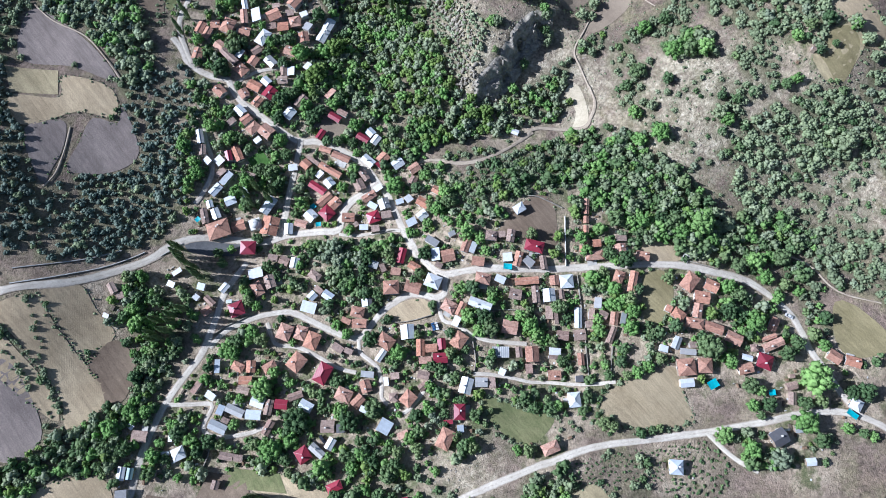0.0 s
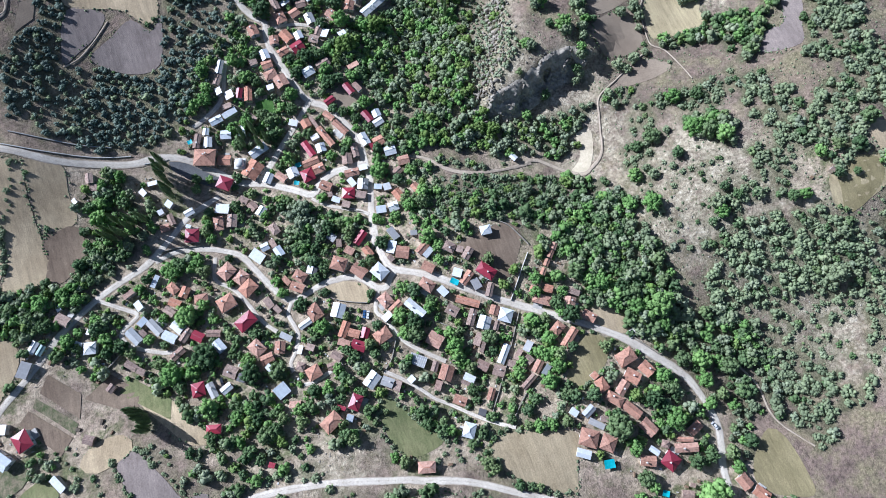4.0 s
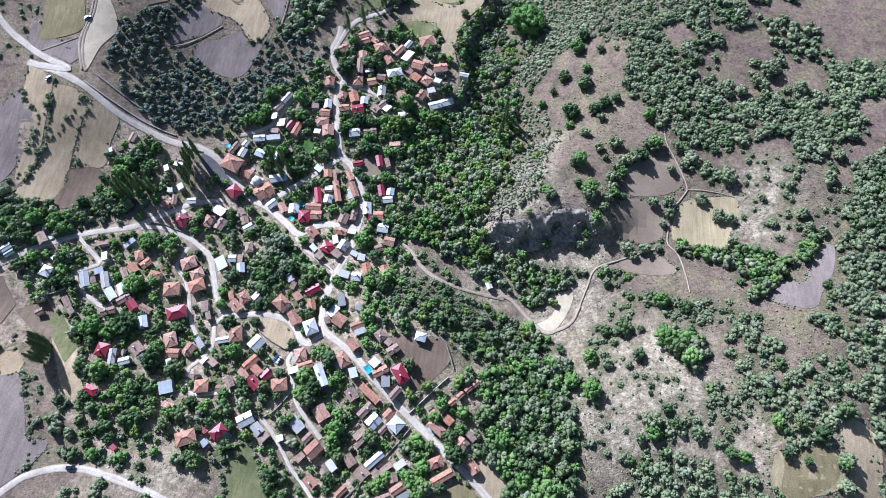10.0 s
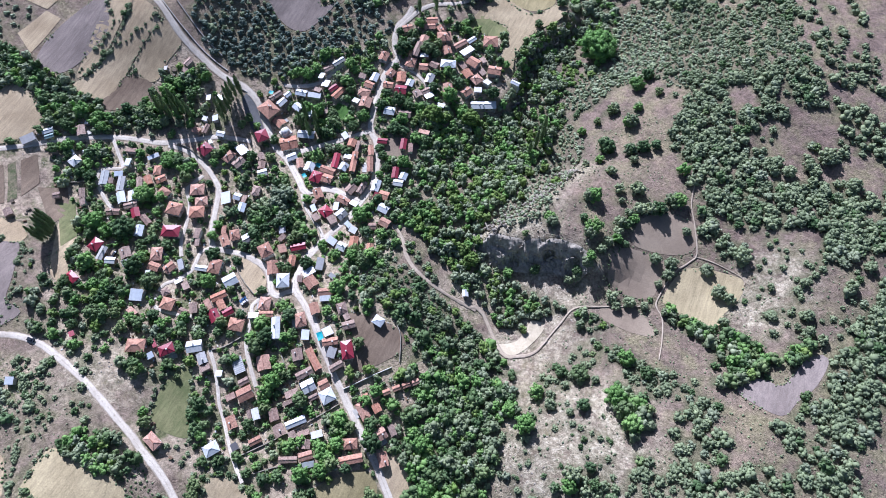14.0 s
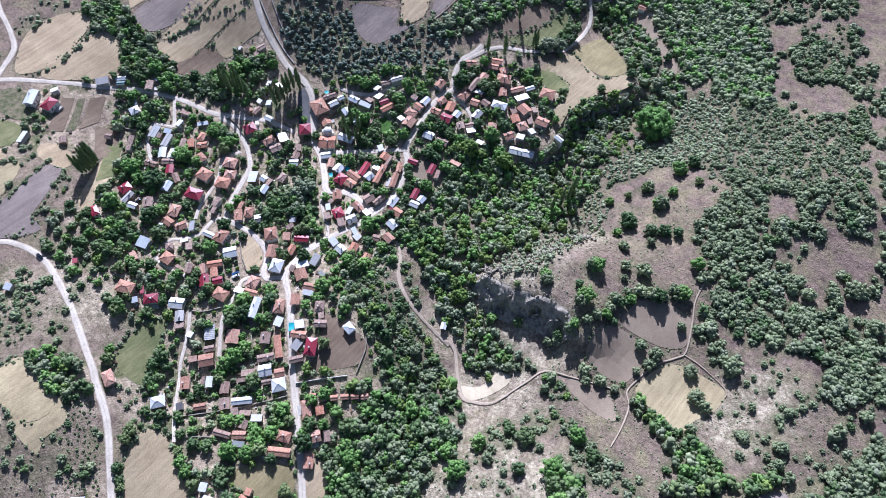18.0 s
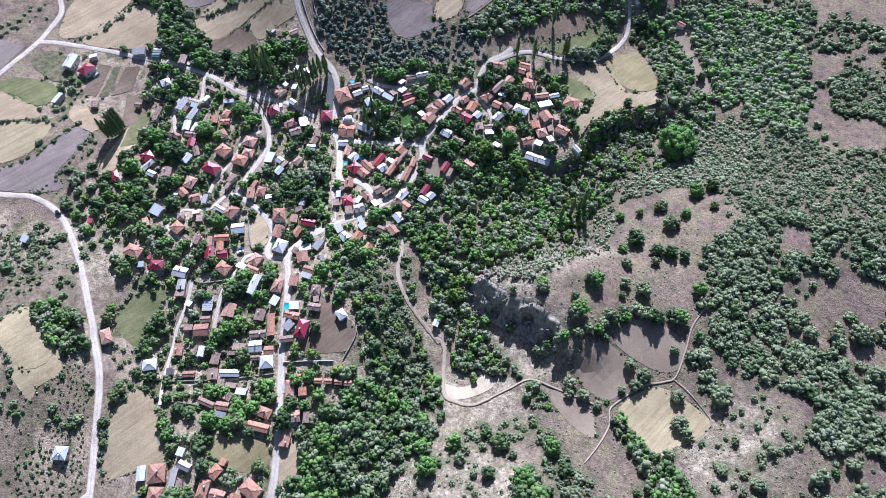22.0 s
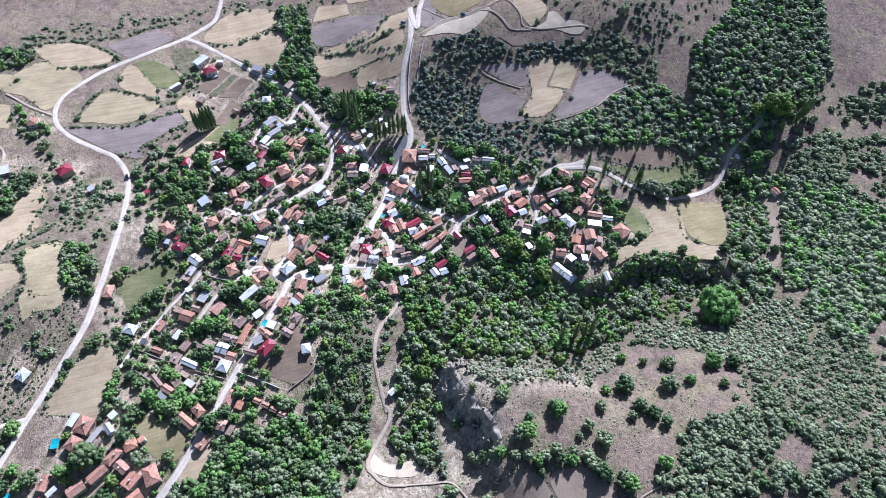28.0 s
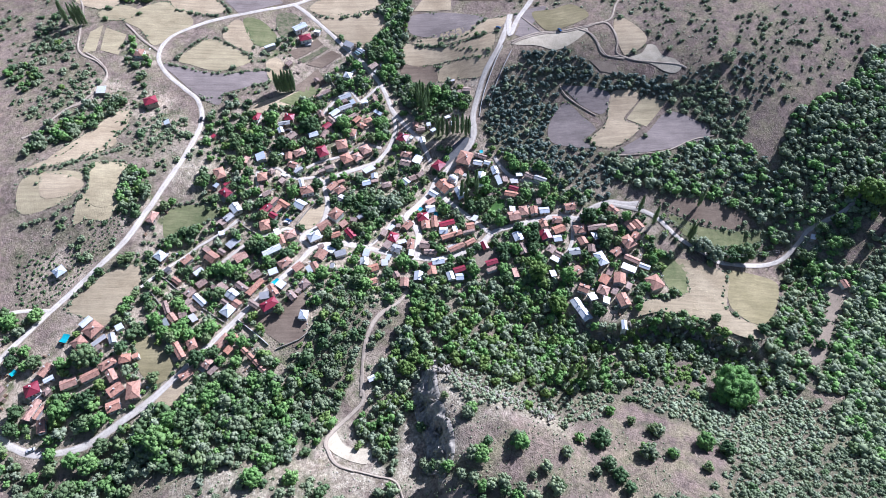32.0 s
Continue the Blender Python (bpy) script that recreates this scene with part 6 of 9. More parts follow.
def poplar_crown(seed):
    rng = np.random.default_rng(seed)
    V, Fc, n = [], [], 0
    for k in range(7):
        t = k / 6
        r = 0.13 * math.sin(math.pi * min(0.92, 0.16 + 0.78 * t)) + 0.02
        v = ICO1[0] * (r, r, 0.13) * (0.85 + 0.2 * rng.random((len(ICO1[0]), 1))) + (rng.normal(0, 0.015), rng.normal(0, 0.015), 0.14 + 0.8 * t)
        V.append(v)
        Fc.append(ICO1[1] + n)
        n += len(v)
    m = 420
    t = rng.random(m)
    r = 0.15 * np.sin(np.pi * np.clip(0.16 + 0.80 * t, 0, 0.97)) + 0.015
    a = rng.uniform(0, 6.283, m)
    p = np.stack([np.cos(a) * r, np.sin(a) * r, 0.06 + 0.93 * t], 1)
    s = rng.uniform(0.012, 0.026, (m, 1))
    u = np.stack([-np.sin(a), np.cos(a), rng.normal(0, 0.3, m)], 1)
    w = np.stack([np.cos(a) * 0.4, np.sin(a) * 0.4, np.ones(m)], 1)
    q = np.stack([p + u * s, p + w * s * 1.6, p - u * s, p - w * s * 1.6], 1).reshape(-1, 3)
    k = np.arange(m)[:, None] * 4 + n
    V.append(q)
    Fc += [np.concatenate([k, k + 1, k + 2], 1), np.concatenate([k, k + 2, k + 3], 1)]
    v = np.concatenate(V)
    return tri_mesh("crown", v, np.concatenate(Fc), "leaf_poplar", np.full(len(v), rng.random()))


POPLARS = [poplar_crown(i) for i in range(4)]
POPLAR_TRUNK = trunk_mesh(21, 0.5, 0.018, 3)
TAKEN = set()


def poplar(x, y):
    h = tree_rng.uniform(17, 23)
    ob = single_tree("poplar", "tall narrow green poplar with a long shadow", "poplar", "rows of poplars", POPLAR_TRUNK, tree_rng.choice(POPLARS), x, y, h, h)
    ob.scale = (h * 0.48, h * 0.48, h * 0.95)


def great_tree(x, y):
    stamp([(x + 14 * math.cos(k * 0.524), y + 14 * math.sin(k * 0.524)) for k in range(12)], 1)
    ob = single_tree("great_plane_tree", "huge dense dome-shaped green tree in the gorge", "tree", "", TALL_TRUNK, crown_mesh(77, "leaf_plane", 150, 6000, 0.80, 0.84, 0.030, 0.12), x, y, 13, 12.0)


tree(-194.7, 108.5, 6.9)
tree(-188.6, 104.5, 8.0)
tree(-198.6, 103.5, 5.9)
tree(-196.7, 95.8, 7.0)
tree(-190.3, 89.1, 8.1)
tree(-201.2, 92.3, 8.9)
tree(-207.5, 91.7, 6.8)
tree(-204.3, 84.3, 10.0)
tree(-197.5, 82.8, 6.1)
tree(-203.3, 77.8, 7.1)
tree(-214.6, 73.4, 5.0)
tree(-210.8, 66.3, 8.2)
tree(-206.2, 66.2, 7.2)
tree(-195.1, 60.1, 4.2)
tree(-149.0, 69.9, 6.5)
tree(-153.3, 59.2, 7.5)
tree(-151.5, 54.2, 6.4)
tree(-134.4, 69.3, 7.7)
tree(-133.7, 62.3, 5.5)
tree(-124.3, 73.8, 6.8)
tree(-161.4, 43.3, 9.5)
tree(-170.3, 45.1, 8.4)
tree(-175.2, 41.0, 9.4)
tree(-159.4, 36.9, 8.4)
tree(-145.3, 40.2, 5.4)
tree(-148.0, 26.2, 4.8)
tree(-152.5, 86.5, 6.4)
tree(-144.4, 90.5, 5.4)
tree(-151.2, 92.5, 6.4)
tree(-132.8, 81.6, 4.4)
tree(-120.6, 58.6, 5.6)
tree(-99.9, 53.5, 12.5, "g")
tree(-106.8, 52.4, 7.9, "g")
tree(-102.7, 46.5, 9.0, "g")
tree(-89.1, 38.1, 8.9)
tree(-82.9, 38.1, 6.7)
tree(-78.9, 32.2, 7.8)
tree(-80.4, 28.1, 6.7)
tree(-94.8, 34.4, 6.7)
tree(-98.5, 30.4, 6.6)
tree(-96.7, 45.4, 6.7, "g")
tree(-102.7, 22.6, 7.6)
tree(-98.3, 17.0, 6.5)
tree(-104.3, 13.4, 6.5)
tree(-124.7, 18.7, 6.4)
tree(-123.2, 11.3, 6.4)
tree(-115.4, 1.2, 9.5)
tree(-64.1, 18.9, 8.9)
tree(-73.3, 12.1, 6.6)
tree(-78.0, 11.8, 5.5)
tree(-74.3, 1.9, 4.3)
tree(-79.1, -5.6, 5.4)
tree(-101.4, 3.8, 5.4)
tree(-95.0, -12.8, 5.3)
tree(-81.2, -23.2, 6.3)
tree(-39.8, 12.8, 9.9)
tree(-36.9, 5.2, 6.5)
tree(-38.7, -1.8, 6.4)
tree(-56.6, -12.0, 8.5)
tree(-53.2, -24.1, 6.4)
tree(-68.3, -22.5, 9.5)
tree(-62.3, -28.1, 10.6)
tree(-63.4, -34.7, 10.5)
tree(-68.8, -32.0, 8.4)
tree(-49.9, -19.5, 5.3)
tree(-48.3, -25.4, 3.7, "b")
tree(-52.3, -37.0, 5.3)
tree(-46.8, -39.7, 7.4)
tree(-108.0, -14.5, 9.4)
tree(-142.0, -5.5, 7.3)
tree(-156.7, -11.7, 5.1)
tree(-148.7, -18.5, 9.2)
tree(-149.0, -25.2, 11.2)
tree(-135.9, -28.6, 10.2)
tree(-99.8, -30.1, 6.2)
tree(-97.2, -34.3, 7.2)
tree(-94.0, -42.0, 7.2)
tree(-106.7, -37.9, 7.2)
tree(-114.8, -46.7, 7.0)
tree(-109.5, -52.7, 6.0)
tree(-124.5, -51.2, 8.0)
tree(-129.9, -50.7, 7.0)
tree(-130.4, -56.9, 7.9)
tree(-138.7, -52.3, 7.9)
tree(-141.8, -48.0, 6.0)
tree(-151.4, -47.8, 8.9)
tree(-143.0, -55.7, 7.9)
tree(-160.2, -43.9, 7.9)
tree(-171.9, -34.6, 11.0)
tree(-112.1, -64.3, 5.9)
tree(-112.4, -70.5, 7.8)
tree(-109.0, -73.9, 7.8)
tree(-113.0, -57.1, 5.0)
tree(-98.4, -53.5, 6.0)
tree(-73.7, -72.5, 8.2)
tree(-90.8, -66.3, 4.0)
tree(-143.0, -40.6, 6.0)
tree(-150.1, -35.7, 6.0)
tree(-151.2, -41.5, 7.0)
tree(-87.8, -31.2, 7.3)
tree(-86.8, -36.7, 6.2)
tree(-80.6, -34.9, 5.2)
tree(-188.9, 43.0, 6.2)
tree(-193.8, 39.1, 6.2)
tree(-201.6, 41.6, 5.1)
tree(-220.1, 62.0, 8.1)
tree(-231.0, 49.2, 8.9)
tree(-224.5, 43.6, 8.0)
tree(-241.7, 47.3, 11.5)
tree(-248.3, 39.4, 9.3)
tree(-241.2, 34.5, 8.5)
tree(-219.0, 24.7, 7.8)
tree(-232.7, 22.9, 8.5)
tree(-229.6, 18.5, 5.7)
tree(-238.6, 17.0, 7.5)
tree(-229.3, 7.0, 4.8)
tree(-208.5, 11.7, 8.9)
tree(-205.0, 6.9, 7.0)
tree(-215.7, 11.0, 6.9)
tree(-173.3, 16.1, 13.5)
tree(-185.3, 19.4, 6.2)
tree(-194.6, 10.6, 6.1)
tree(-187.7, 5.2, 5.1)
tree(-186.7, -12.4, 12.3)
tree(-192.3, -4.2, 7.2)
tree(-168.6, -8.1, 14.4)
tree(-183.8, -19.6, 7.2)
tree(-163.9, 18.9, 7.3)
tree(-155.6, 1.7, 5.2)
tree(-217.9, 29.7, 6.9)
tree(-176.3, -14.1, 8.2)
tree(-14.2, -10.5, 7.6)
tree(5.7, -29.1, 8.7)
tree(2.7, -35.8, 7.5)
tree(11.4, -44.5, 8.6)
tree(16.6, -40.0, 6.5)
tree(15.9, -53.1, 10.6)
tree(1.8, -50.4, 7.4)
tree(-4.3, -48.8, 9.5)
tree(0.1, -60.2, 9.3)
tree(9.7, -68.6, 6.2)
tree(-28.0, -49.4, 9.4)
tree(-28.4, -56.3, 6.2)
tree(-46.3, -47.1, 10.5)
tree(-47.0, -53.2, 9.4)
tree(-21.2, -71.5, 8.1)
tree(-17.2, -66.8, 6.1)
tree(-6.8, -65.8, 8.2)
tree(2.4, -70.0, 8.2)
tree(-0.9, -75.2, 9.1)
tree(-8.4, -81.0, 10.0)
tree(25.9, -74.3, 7.5)
tree(9.4, -94.6, 8.2)
tree(26.8, -33.3, 9.9)
tree(32.6, -39.6, 8.7)
tree(37.5, -43.2, 9.8)
tree(30.0, -102.5, 6.6, "b")
tree(60.6, -64.1, 16.9)
tree(49.7, -60.9, 11.1)
tree(50.6, -53.6, 9.9)
tree(47.1, -48.3, 8.8)
tree(59.4, -74.7, 9.1)
tree(11.7, -49.5, 6.4)
tree(-42.7, -61.0, 7.3)
tree(-40.7, -36.4, 5.3, "b")
tree(-18.2, -86.1, 7.0)
tree(-24.0, -90.2, 6.9)
tree(-26.3, -96.9, 5.9)
tree(-21.6, -99.0, 6.9)
tree(-15.4, -100.4, 6.9)
tree(-7.9, -101.6, 6.9)
tree(14.9, -113.1, 13.7)
tree(-73.3, -79.0, 7.1)
tree(-67.2, -84.4, 8.0)
tree(-48.3, -91.8, 6.0)
tree(-52.0, -106.1, 7.8)
tree(-49.6, -109.9, 6.8)
tree(-55.4, -96.0, 5.9)
tree(-46.0, -71.1, 7.2)
tree(-41.9, -87.0, 6.0)
tree(-33.2, -91.3, 5.9)
tree(-41.3, -121.2, 5.9)
tree(-35.9, -123.9, 4.9)
tree(-32.2, -125.4, 4.9)
tree(-89.0, -92.1, 7.8)
tree(-93.1, -88.3, 5.8)
tree(0.8, -121.5, 5.0, "b")
tree(48.0, -97.9, 9.1)
tree(49.3, -104.9, 9.0)
tree(37.4, -106.9, 10.1)
tree(41.2, -113.0, 8.9)
tree(44.0, -119.9, 12.2)
tree(35.8, -118.8, 5.5)
tree(18.3, -125.7, 7.4)
tree(16.9, -107.1, 6.3)
tree(44.5, -141.5, 8.5)
tree(53.2, -141.7, 8.5)
tree(63.7, -144.1, 8.3)
tree(75.6, -142.6, 8.2)
tree(63.6, -151.2, 7.2)
tree(84.1, -119.7, 8.6)
tree(76.9, -124.7, 6.4)
tree(68.8, -108.1, 10.1)
tree(73.6, -117.4, 7.6)
tree(65.6, -119.5, 7.7)
tree(-3.6, -90.5, 6.0)
tree(70.6, -98.0, 11.4)
tree(61.7, -94.3, 9.2)
tree(83.9, -105.7, 11.1)
tree(44.2, -158.1, 17.7)
tree(17.5, -139.5, 8.9)
tree(19.4, -144.5, 6.6)
tree(17.4, -151.6, 8.7)
tree(24.3, -168.6, 12.9)
tree(-10.6, -147.4, 9.4)
tree(-5.4, -160.1, 10.3)
tree(1.7, -171.7, 11.3, "g")
tree(23.5, -179.2, 8.5)
tree(-10.5, -164.6, 8.2)
tree(54.2, -174.8, 8.7)
tree(59.6, -178.5, 10.8)
tree(38.5, -184.1, 6.4)
tree(42.5, -190.4, 5.4)
tree(45.3, -194.7, 5.3)
tree(49.2, -203.2, 5.3)
tree(10.8, -147.0, 7.5)
tree(10.4, -152.7, 5.3)
tree(31.5, -162.6, 7.7)
tree(38.4, -167.4, 7.7)
tree(-148.4, -57.2, 9.5)
tree(-121.0, -44.5, 7.8)
tree(-174.1, -48.7, 6.6)
tree(-157.7, -61.9, 7.5)
tree(-153.5, -66.9, 6.5)
tree(-133.6, 138.1, 9.6)
tree(-131.2, 145.4, 7.3)
tree(-151.0, 124.4, 4.6, "b")
tree(-114.7, 118.4, 9.8)
tree(-123.5, 117.0, 8.4)
tree(-104.9, 118.9, 8.7)
tree(-101.2, 114.0, 10.0)
tree(-85.1, 124.8, 8.8)
tree(-87.9, 115.7, 7.5)
tree(-69.8, 145.0, 9.8)
tree(-62.2, 144.7, 8.6)
tree(-78.5, 136.7, 8.7)
tree(-44.4, 145.7, 12.6, "b")
tree(-61.1, 132.8, 8.5)
tree(-61.5, 124.8, 9.7)
tree(-55.9, 125.5, 7.2)
tree(-47.6, 124.0, 8.5)
tree(-40.9, 126.8, 7.4)
tree(-78.4, 146.2, 7.4)
tree(-59.8, 103.5, 7.2)
tree(-54.1, 97.3, 7.1)
tree(-46.1, 104.9, 9.5)
tree(-83.7, 98.3, 7.4)
tree(-64.9, 108.2, 6.0)
tree(-55.9, 91.1, 5.9)
tree(-49.5, 89.7, 7.0)
tree(-98.5, 87.6, 9.8)
tree(-102.4, 105.3, 7.5)
tree(-129.7, 87.1, 6.9)
tree(-107.3, 144.0, 8.6)
tree(-102.9, 140.1, 7.4)
tree(-98.2, 156.2, 6.2)
tree(-110.9, 156.5, 9.8)
tree(-129.7, 156.3, 9.8)
tree(-114.0, 123.2, 6.1)
tree(-123.6, 106.1, 7.1)
tree(-87.5, 57.2, 6.9)
tree(-74.7, 79.8, 6.5)
tree(-52.7, 60.4, 11.5)
tree(-121.0, 30.4, 6.5)
tree(-43.8, 51.4, 7.9)
tree(-44.6, 38.5, 6.7)
tree(-35.4, 54.4, 6.8)
tree(-62.5, 33.3, 6.8)
tree(-52.5, 30.9, 6.8)
tree(-33.8, 38.4, 8.9)
tree(-43.1, 34.0, 8.9)
tree(-35.6, 32.8, 8.8)
tree(-38.3, 76.3, 5.8)
tree(-151.6, 63.5, 6.6)
tree(-86.1, 183.5, 12.6)
tree(-85.5, 197.9, 7.7)
tree(-93.9, 195.6, 6.3)
tree(-71.3, 192.1, 11.5)
tree(-67.2, 200.3, 7.8)
tree(-52.3, 182.5, 7.7)
tree(-49.0, 194.9, 6.5)
tree(-41.0, 178.1, 7.7)
tree(-42.3, 164.2, 11.5)
tree(-17.6, 179.8, 9.2)
tree(-18.8, 204.7, 5.3)
tree(-23.1, 156.0, 13.1, "b")
tree(-29.9, 158.4, 10.4)
tree(-83.9, 168.7, 6.2)
tree(-34.4, 212.8, 8.0)
tree(-54.6, 165.4, 7.6)
tree(-85.4, 208.6, 7.8)
tree(-65.3, 191.6, 7.7)
tree(64.0, 165.2, 11.2)
tree(57.8, 195.5, 7.6)
tree(70.6, 188.0, 9.2)
tree(72.7, 201.4, 6.4)
tree(80.7, 216.6, 6.3)
tree(66.5, 220.2, 11.3)
tree(70.3, 230.5, 9.3)
tree(68.8, 122.2, 10.3)
tree(89.8, 139.4, 7.2)
tree(71.9, 145.5, 5.7)
tree(52.3, 185.3, 5.7)
tree(84.6, 170.6, 8.9)
tree(78.0, 166.5, 7.3)
tree(90.9, 174.3, 7.0)
tree(75.3, 101.9, 10.4)
tree(68.2, 105.6, 5.3)
tree(91.5, 112.8, 6.9)
tree(89.4, 101.5, 6.8)
tree(113.4, 139.8, 10.1)
tree(110.3, 160.7, 8.5)
tree(46.0, 175.2, 5.8)
tree(94.1, 118.0, 6.9)
tree(50.5, 98.3, 7.3)
tree(104.3, 129.4, 10.3)
tree(63.3, 154.5, 5.7)
tree(116.1, 17.9, 12.3)
tree(121.6, 11.8, 10.7)
tree(126.8, 6.8, 11.8)
tree(131.3, 16.2, 7.9)
tree(115.7, 39.4, 9.9)
tree(127.0, 35.6, 8.3)
tree(80.5, 6.6, 8.8)
tree(103.6, 7.9, 7.0)
tree(97.2, 23.4, 10.2)
tree(88.4, 21.8, 7.5)
tree(71.5, -8.3, 8.6)
tree(81.4, -11.8, 11.3)
tree(110.4, -31.1, 9.1)
tree(104.9, -33.9, 5.3)
tree(120.4, -25.9, 6.4)
tree(129.0, -28.6, 6.3)
tree(116.1, -19.2, 5.8)
tree(148.8, -38.9, 7.1)
tree(143.5, -37.6, 7.2)
tree(165.3, -35.4, 5.8)
tree(189.5, -37.5, 7.6)
tree(174.1, -38.2, 4.7)
tree(162.0, -21.9, 7.1)
tree(170.9, -21.9, 7.2)
tree(180.1, -25.7, 8.5)
tree(191.3, -14.3, 10.3)
tree(54.5, 71.7, 6.7)
tree(40.9, 65.4, 6.8)
tree(11.4, 91.1, 6.0, "b")
tree(18.5, 63.7, 10.2, "b")
tree(11.9, 67.4, 8.0, "b")
tree(21.1, 52.5, 6.9, "g")
tree(3.8, 64.7, 8.0, "g")
tree(41.8, 84.6, 4.5)
tree(95.0, 101.4, 4.7)
tree(79.6, 85.1, 6.8)
tree(76.0, 78.7, 6.7)
tree(-13.2, 252.4, 6.6)
tree(4.1, 233.9, 8.1, "g")
tree(8.9, 223.7, 4.8, "g")
tree(14.3, 206.7, 6.0, "g")
tree(8.1, 215.0, 7.8, "g")
tree(16.2, 266.6, 8.7, "g")
tree(17.1, 275.2, 7.1, "g")
tree(13.2, 285.1, 8.5, "g")
tree(-3.6, 297.3, 9.1, "g")
tree(5.2, 311.2, 7.2)
tree(19.0, 197.3, 5.8, "g")
tree(-12.3, 290.9, 8.1)
tree(-5.9, 280.2, 7.8)
tree(-13.9, 303.4, 6.4)
tree(-98.5, 285.7, 7.3)
tree(-84.7, 356.8, 9.7)
tree(-68.1, 355.8, 9.2)
tree(-74.1, 348.6, 7.9)
tree(-63.6, 331.1, 9.9)
tree(-53.7, 332.5, 9.5)
tree(-97.0, 379.9, 18.8, "b")
tree(-65.1, 287.9, 13.9)
tree(-61.6, 277.3, 11.6)
tree(-65.2, 257.6, 12.1, "g")
tree(-60.4, 265.2, 12.9, "g")
poplar(-164.9, 84.9)
poplar(-165.6, 88.3)
poplar(-164.3, 91.5)
poplar(-166.4, 95.9)
poplar(-167.0, 99.3)
poplar(-166.7, 102.7)
poplar(-164.4, 105.4)
poplar(-166.1, 107.6)
poplar(-202.0, 72.0)
poplar(-200.4, 74.5)
poplar(-194.1, 77.9)
poplar(-201.9, -34.6)
poplar(-201.2, -32.6)
poplar(-201.0, -30.7)
poplar(-201.5, -28.7)
poplar(-202.4, -26.8)
poplar(-204.0, -24.9)
poplar(-205.5, -23.0)
poplar(-262.2, -201.7)
poplar(-260.0, -199.1)
poplar(-259.8, -193.0)
poplar(-259.7, -190.1)
poplar(-260.3, -187.9)
poplar(-260.9, -186.0)
poplar(20.8, 149.7)
poplar(22.2, 157.9)
poplar(23.9, 162.6)
poplar(23.3, 167.8)
poplar(-84.2, 386.5)
poplar(-85.6, 390.8)
poplar(-87.0, 395.2)
tree(72.5, 201.9, 6.4, "o")
tree(72.0, 188.8, 10.2, "o")
tree(59.4, 197.9, 7.9, "o")
tree(63.1, 167.2, 9.9, "o")
tree(56.8, 147.4, 5.2, "o")
tree(77.9, 166.8, 9.2, "o")
tree(83.4, 170.7, 7.7, "o")
tree(82.1, 159.5, 6.1, "o")
tree(72.5, 145.7, 6.7, "o")
tree(90.1, 137.5, 9.6, "o")
tree(110.9, 139.0, 10.5, "o")
tree(94.9, 126.2, 8.0, "o")
tree(101.1, 127.9, 8.8, "o")
tree(106.3, 130.9, 7.4, "o")
tree(90.5, 120.4, 6.5, "o")
tree(87.3, 112.0, 7.8, "o")
tree(88.1, 106.0, 7.1, "o")
tree(85.5, 97.6, 7.0, "o")
tree(83.5, 91.9, 6.2, "o")
tree(74.5, 97.4, 8.3, "o")
tree(66.7, 120.7, 8.6, "o")
tree(84.3, 126.9, 4.3, "o")
tree(79.6, 82.2, 7.5, "o")
tree(77.2, 76.0, 6.8, "o")
tree(74.0, 73.1, 6.1, "o")
tree(112.6, 101.1, 7.1, "o")
tree(121.6, 101.7, 9.3, "o")
tree(122.2, 95.6, 7.9, "o")
tree(119.1, 88.3, 4.9, "o")
tree(140.1, 105.7, 8.1, "o")
tree(149.3, 95.4, 8.8, "o")
tree(154.9, 93.4, 7.3, "o")
tree(123.7, 123.6, 5.9, "o")
tree(182.0, 195.7, 11.0, "o")
tree(172.6, 185.8, 8.3, "o")
tree(176.6, 182.5, 7.5, "o")
tree(163.7, 178.8, 8.2, "o")
tree(197.5, 182.1, 10.1, "o")
tree(154.0, 119.7, 11.3, "o")
tree(188.6, 95.4, 5.3, "o")
tree(191.9, 86.0, 6.0, "o")
tree(52.8, 96.7, 7.6, "o")
tree(155.1, 79.1, 6.5, "o")
tree(98.2, 71.3, 7.5, "o")
tree(108.3, 71.7, 7.6, "o")
tree(102.5, 67.2, 6.1, "o")
tree(127.1, 73.5, 5.6, "o")
tree(116.2, 72.9, 5.5, "o")
tree(206.1, 118.7, 7.9, "o")
tree(212.7, 133.8, 8.1, "o")
tree(223.1, 148.8, 7.5, "o")
tree(185.0, 113.5, 5.4, "o")
tree(176.1, 89.8, 5.2, "o")
tree(171.7, 106.5, 4.5, "o")
tree(89.0, 2.7, 7.0, "o")
tree(87.6, 8.0, 5.7, "o")
tree(105.2, 23.1, 4.6, "o")
tree(109.8, -25.6, 9.5, "o")
tree(104.9, -34.3, 5.7, "o")
tree(99.1, 2.5, 4.5, "o")
tree(129.6, -29.5, 7.1, "o")
tree(159.9, -63.2, 8.6, "o")
tree(150.6, -81.7, 13.1, "o")
tree(189.9, -36.3, 8.3, "o")
tree(189.8, -47.5, 7.6, "o")
tree(187.5, -57.2, 6.8, "o")
tree(195.2, -55.6, 6.2, "o")
tree(166.8, -36.3, 5.4, "o")
tree(-48.6, 146.2, 6.7, "b")
tree(-38.2, 149.0, 7.4, "b")
tree(-27.9, 157.2, 6.7, "b")
tree(-53.2, 137.6, 5.9, "b")
tree(9.8, 215.1, 4.7, "g")
tree(1.4, 236.1, 5.6, "g")
tree(10.8, 266.9, 5.9, "g")
tree(18.2, 269.8, 6.7, "g")
tree(14.0, 206.3, 5.4, "g")
tree(4.6, 271.9, 5.1, "g")
tree(-205.0, 299.6, 9.9, "o")
